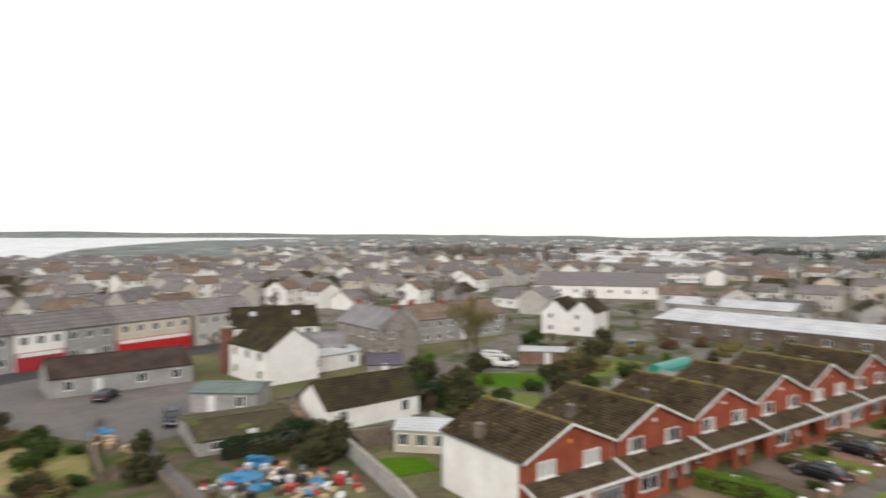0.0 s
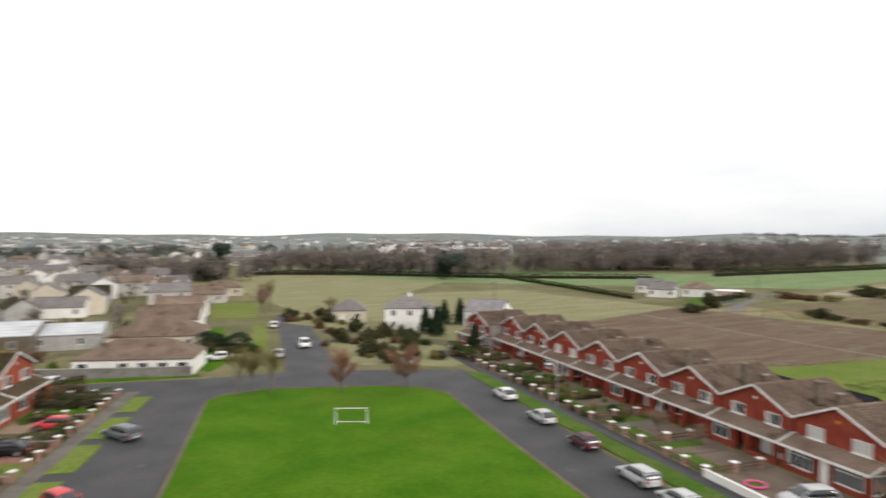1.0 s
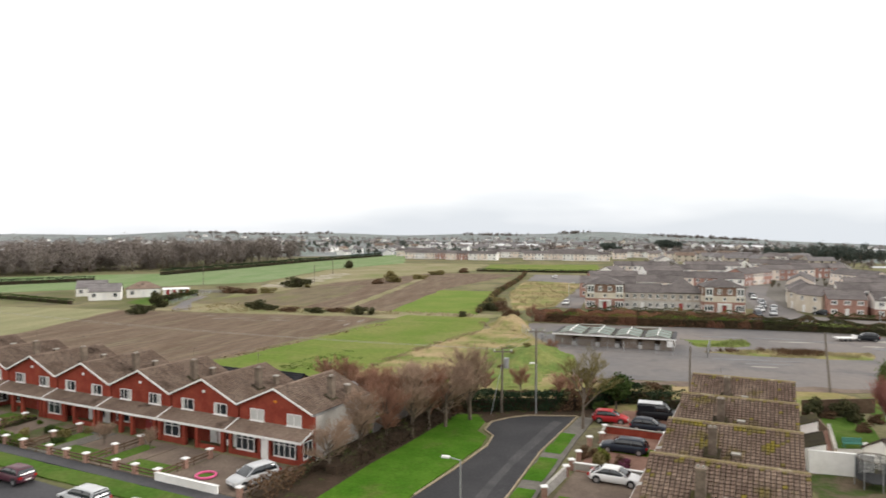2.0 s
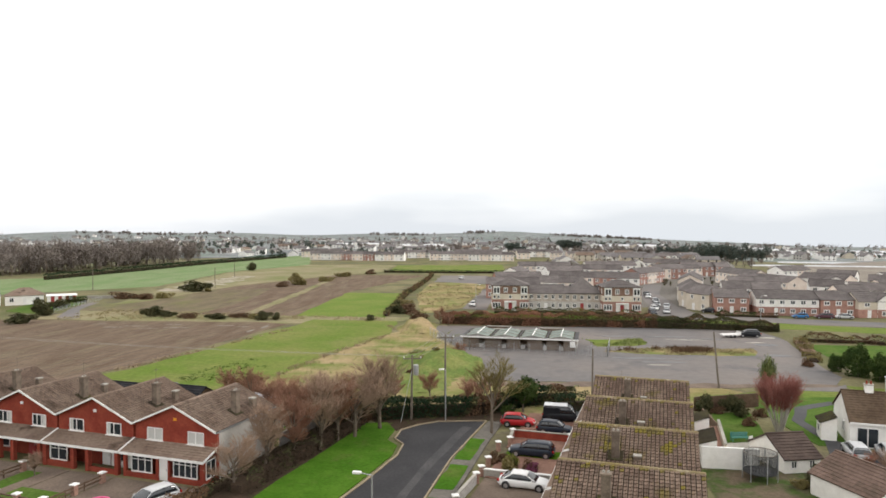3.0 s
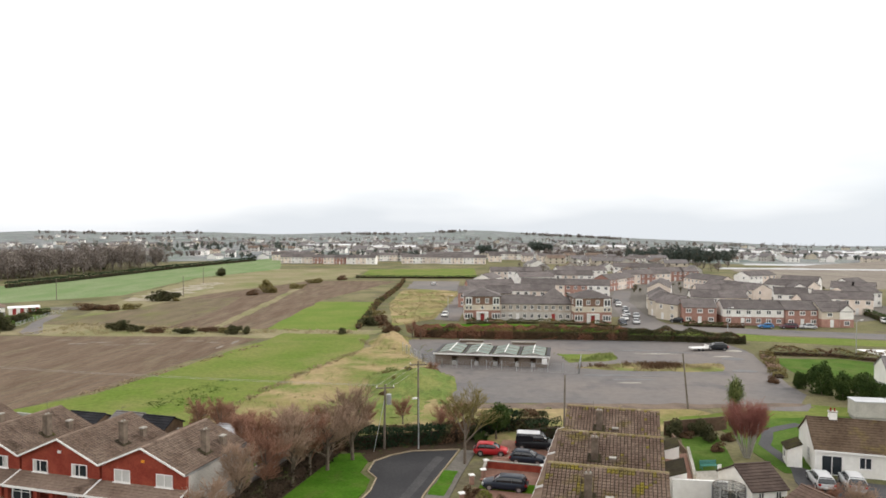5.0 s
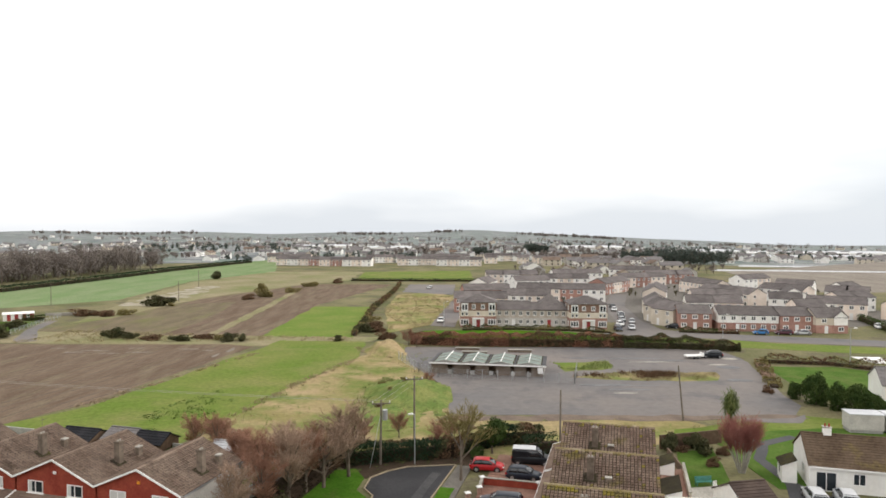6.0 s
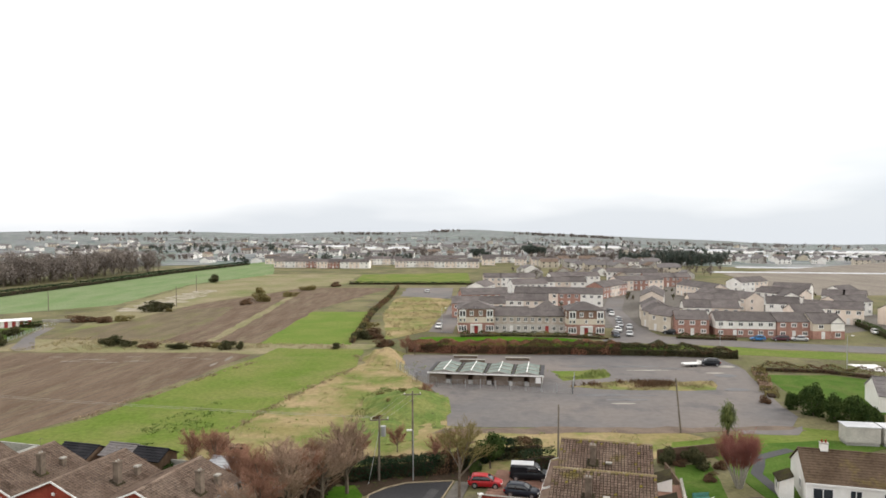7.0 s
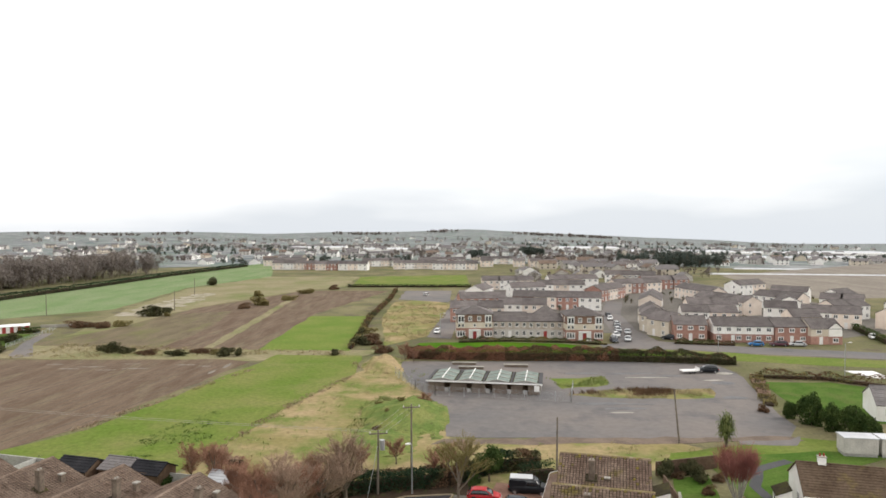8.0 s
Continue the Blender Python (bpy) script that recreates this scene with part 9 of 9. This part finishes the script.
hedge([(-52.6, -47.5), (-56, -49.5), (-58.5, -53)], 2.0, 2.0, [M_TWIG, M_OLIVELEAF, M_BROWNLEAF], "pale dead climbers beside the cottage", 0.16, 50, ragged=0.9)
stand(house(5, 4, 2.0, 3.2, M_GREYWALL, mat("purple_slate", (0.085, 0.075, 0.10), (0.115, 0.10, 0.13), 2, 0.3, 0.7), "small outhouse with a purplish slate roof", name="shed", storeys=1, wins=1), -83.5, -56.5, 125)


# scrap heap: tarpaulins, crates, sacks, boards
def lump(name, label, x, y, s, m, seed, flat=0.5):
    rng = random.Random(seed)
    mb = MB()
    n, r = 10, 4
    for j in range(r + 1):
        for i in range(n):
            a, b = i * math.tau / n, j / r * math.pi / 2
            q = s * (1 + rng.uniform(-0.22, 0.22))
            mb.v.append((math.cos(a) * math.cos(b) * q, math.sin(a) * math.cos(b) * q * 0.75, max(0.0, math.sin(b) * q * flat)))
    for j in range(r):
        for i in range(n):
            mb.f.append((j * n + i, j * n + (i + 1) % n, (j + 1) * n + (i + 1) % n, (j + 1) * n + i))
    mb.f.append(tuple(range(r * n, r * n + n)))
    mb.m = [0] * len(mb.f)
    ob = part(name, mb, m)
    tagged(ob, label, name.replace("_", " "))
    ob.matrix_basis = pose(x, y, 0.03, 0, 0, rng.uniform(0, 360))


def crate(x, y, s, m, label, seed):
    rng = random.Random(seed)
    c = thing("crate", label, "crate")
    h = s * 0.7
    sides = {k: MB() for k in (-1, 1, -2, 2)}
    for k in range(3):
        z = h * k / 3
        for sy in (-1, 1):
            sides[sy].box(-s / 2, s / 2, sy * s / 2 - 0.02, sy * s / 2 + 0.02, z + 0.02, z + h / 3 - 0.02)
            sides[2 * sy].box(sy * s / 2 - 0.02, sy * s / 2 + 0.02, -s / 2 + 0.02, s / 2 - 0.02, z + 0.02, z + h / 3 - 0.02)
    for k in sides:
        part("crate_side", sides[k], m, c)
    part("lid", MB().box(-s / 2, s / 2, -s / 2, s / 2, h, h + 0.04), m, c)
    c.matrix_basis = pose(x, y, 0.03, 0, 0, rng.uniform(0, 360))


M_TARP = plain("blue_tarpaulin", (0.035, 0.19, 0.36), 0.5)
M_SACK = plain("white_sacking", (0.6, 0.6, 0.6), 0.7)
M_REDPL = plain("red_plastic", (0.4, 0.03, 0.03), 0.5)
M_PLANK = mat("pale_planks", (0.38, 0.27, 0.17), (0.46, 0.34, 0.22), 0.8, 0.1, 0.8)
for i, (x, y, s) in enumerate(((-42.4, -43.6, 1.5), (-41.8, -45, 1.0), (-44.8, -66.8, 1.3), (-44.6, -37.6, 0.9), (-41.2, -41.2, 0.8))):
    lump("tarpaulin", "crumpled blue tarpaulin over a heap", x, y, s, M_TARP, i)
sr = random.Random(3)
for i in range(110):
    x, y = sr.uniform(-47.5, -38.0), sr.uniform(-46.5, -33.5)
    if i % 3 == 0:
        lump("sack", ("white builders' sack", "grey sack of rubble", "blue plastic sack", "tan paper sack")[i % 4] + " in the scrapyard", x, y, sr.uniform(0.3, 0.75), (M_SACK, M_CONC, M_TARP, M_PLANK)[i % 4], 40 + i, 0.5)
    elif i % 3 == 1:
        crate(x, y, sr.uniform(0.35, 0.8), (M_SACK, M_WOODD, M_PLANK, M_GALV, M_BLACK, M_TARP, M_REDPL)[i % 7], ("white", "dark wooden", "pale wooden", "grey metal", "black", "blue", "red")[i % 7] + " slatted crate in the scrapyard", i)
    else:
        lump("rubble_bag", ("red plastic bag of scrap", "grey bag of rubble waste", "black bag of rubbish")[i // 3 % 3] + " in the yard", x, y, sr.uniform(0.3, 0.6), (M_REDPL, M_CONC, M_BLACK)[i // 3 % 3], 80 + i, 0.7)
for i in range(12):
    crate(sr.uniform(-44.5, -41), sr.uniform(-66, -57.5), sr.uniform(0.5, 1.0), (M_PLANK, M_PLANK, M_WOODD)[i % 3], "pale timber crate in the scrapyard", 200 + i)
for k, x, y, s in (("dark", -38, -51, 0.9), ("dark", -42.6, -57.6, 0.8), ("green", -37.9, -66, 1.1), ("green", -35, -63, 1.0), ("green", -40, -70, 1.1), ("olive", -33, -58, 1.0), ("brown", -36, -72, 1.2), ("dark", -50, -41, 1.1), ("dark", -52.5, -41, 1.2), ("dark", -48, -41, 0.9), ("brown", -58, -54, 1.0),
                  ("green", -73, -42, 1.3), ("bright", -88, -52, 1.3), ("dark", -76, -40, 1.5), ("brown", -80, -43, 1.2), ("dark", -84, -44, 1.0), ("dark", -92, -33, 1.2), ("green", -86, -34, 1.1), ("bright", -93.6, -55.2, 1.7), ("brown", -84.9, -44.8, 1.7), ("dark", -82.7, -49.9, 1.3), ("green", -86, -51, 1.6), ("green", -79.5, -49, 1.5), ("olive", -104, -30, 1.3), ("olive", -110, -42, 1.4), ("dark", -70, -37, 1.2), ("green", -78, -35, 1.3),
                  ("olive", -122, -28, 1.3), ("olive", -127, -14, 1.5), ("brown", -130, -24, 1.4), ("dark", -126, -4, 1.3), ("green", -131, 4, 1.2)):
    plant(k, SHRUB[k], x, y, s)
def sector(n, az0, az1, d0, d1, seed):
    g = random.Random(seed)
    out = []
    for _ in range(n):
        az, d = radians(g.uniform(az0, az1)), g.uniform(d0, d1)
        x, y = d * math.sin(az), d * math.cos(az)
        if clear(x, y):
            out.append((x, y))
    return out


wood("garden_trees", sector(150, -153, -78, 150, 420, 5), "bare and evergreen garden trees between the village houses", M_WINTERWOOD, 8.0, 150, 0.4)
wood("garden_shrubs", sector(230, -153, -78, 140, 460, 6), "dark garden hedges between the village houses", M_BUSH, 3.2, 60, 0.3)
wood("garden_shrubs", sector(120, -153, -78, 130, 300, 9), "green garden bushes between the village houses", M_OLIVELEAF, 3.0, 60, 0.28)
for i in range(70):      # back gardens between the brick houses and the village
    k = ("olive", "green", "brown", "dark", "bright")[i % 5]
    x, y = wr.uniform(-150, -66), wr.uniform(-58, 12)
    u = (x + 49.4) * -0.9 + (y + 17) * 0.437
    v = (x + 49.4) * 0.437 + (y + 17) * 0.9
    if -14 < v < 18 and -6 < u < 60 or (-150 < x < -132 and y < -38) or x < -138:
        continue
    plant(k, SHRUB[k], x, y, wr.uniform(0.7, 1.6))
for i in range(34):
    k = ("green", "brown", "olive", "green", "dark", "bright")[i % 6]
    plant(k, SHRUB[k], wr.uniform(-41, -29), wr.uniform(-84, -50), wr.uniform(0.5, 1.0))
for x, y, s in ((-51, -43, 0.8), (-49.5, -42, 0.7), (-53, -44.5, 0.9), (-57, -51, 0.7), (-55.5, -47, 0.6), (-74, -46, 0.8), (-66, -36, 0.7)):
    plant("dark", SHRUB["dark"], x, y, s)
for u in (5, 15.2, 25.3, 35.5, 45.6):
    wall([RS(u, -11.5), RS(u, -26)], 1.5, 0.15, M_GREYWALL, "grey block wall between back gardens")
    band("back_lawn", RS, u - 4.6, u + 4.4, -25, -12, 0.045, (M_LAWN, M_STRIP)[int(u) % 2], "back-garden lawn behind the brick house", "lawn", 0.2)
for i in range(8):       # back gardens behind the other row
    u = 9.42 * i
    wall([RN(u + 4.7, -10.5), RN(u + 4.7, -21)], 1.5, 0.15, M_GREYWALL, "grey block wall between back gardens")
    band("back_lawn", RN, u - 4.5, u + 4.5, -20.8, -10.3, 0.06, (M_LAWN, M_STRIP, M_GRAVEL)[i % 3], "back garden behind the brick house", "lawn", 0.1)
wall([RN(-4.7, -10.5), RN(-4.7, -21), RN(70, -21)], 1.4, 0.2, M_GREYWALL, "grey block wall behind the gardens")
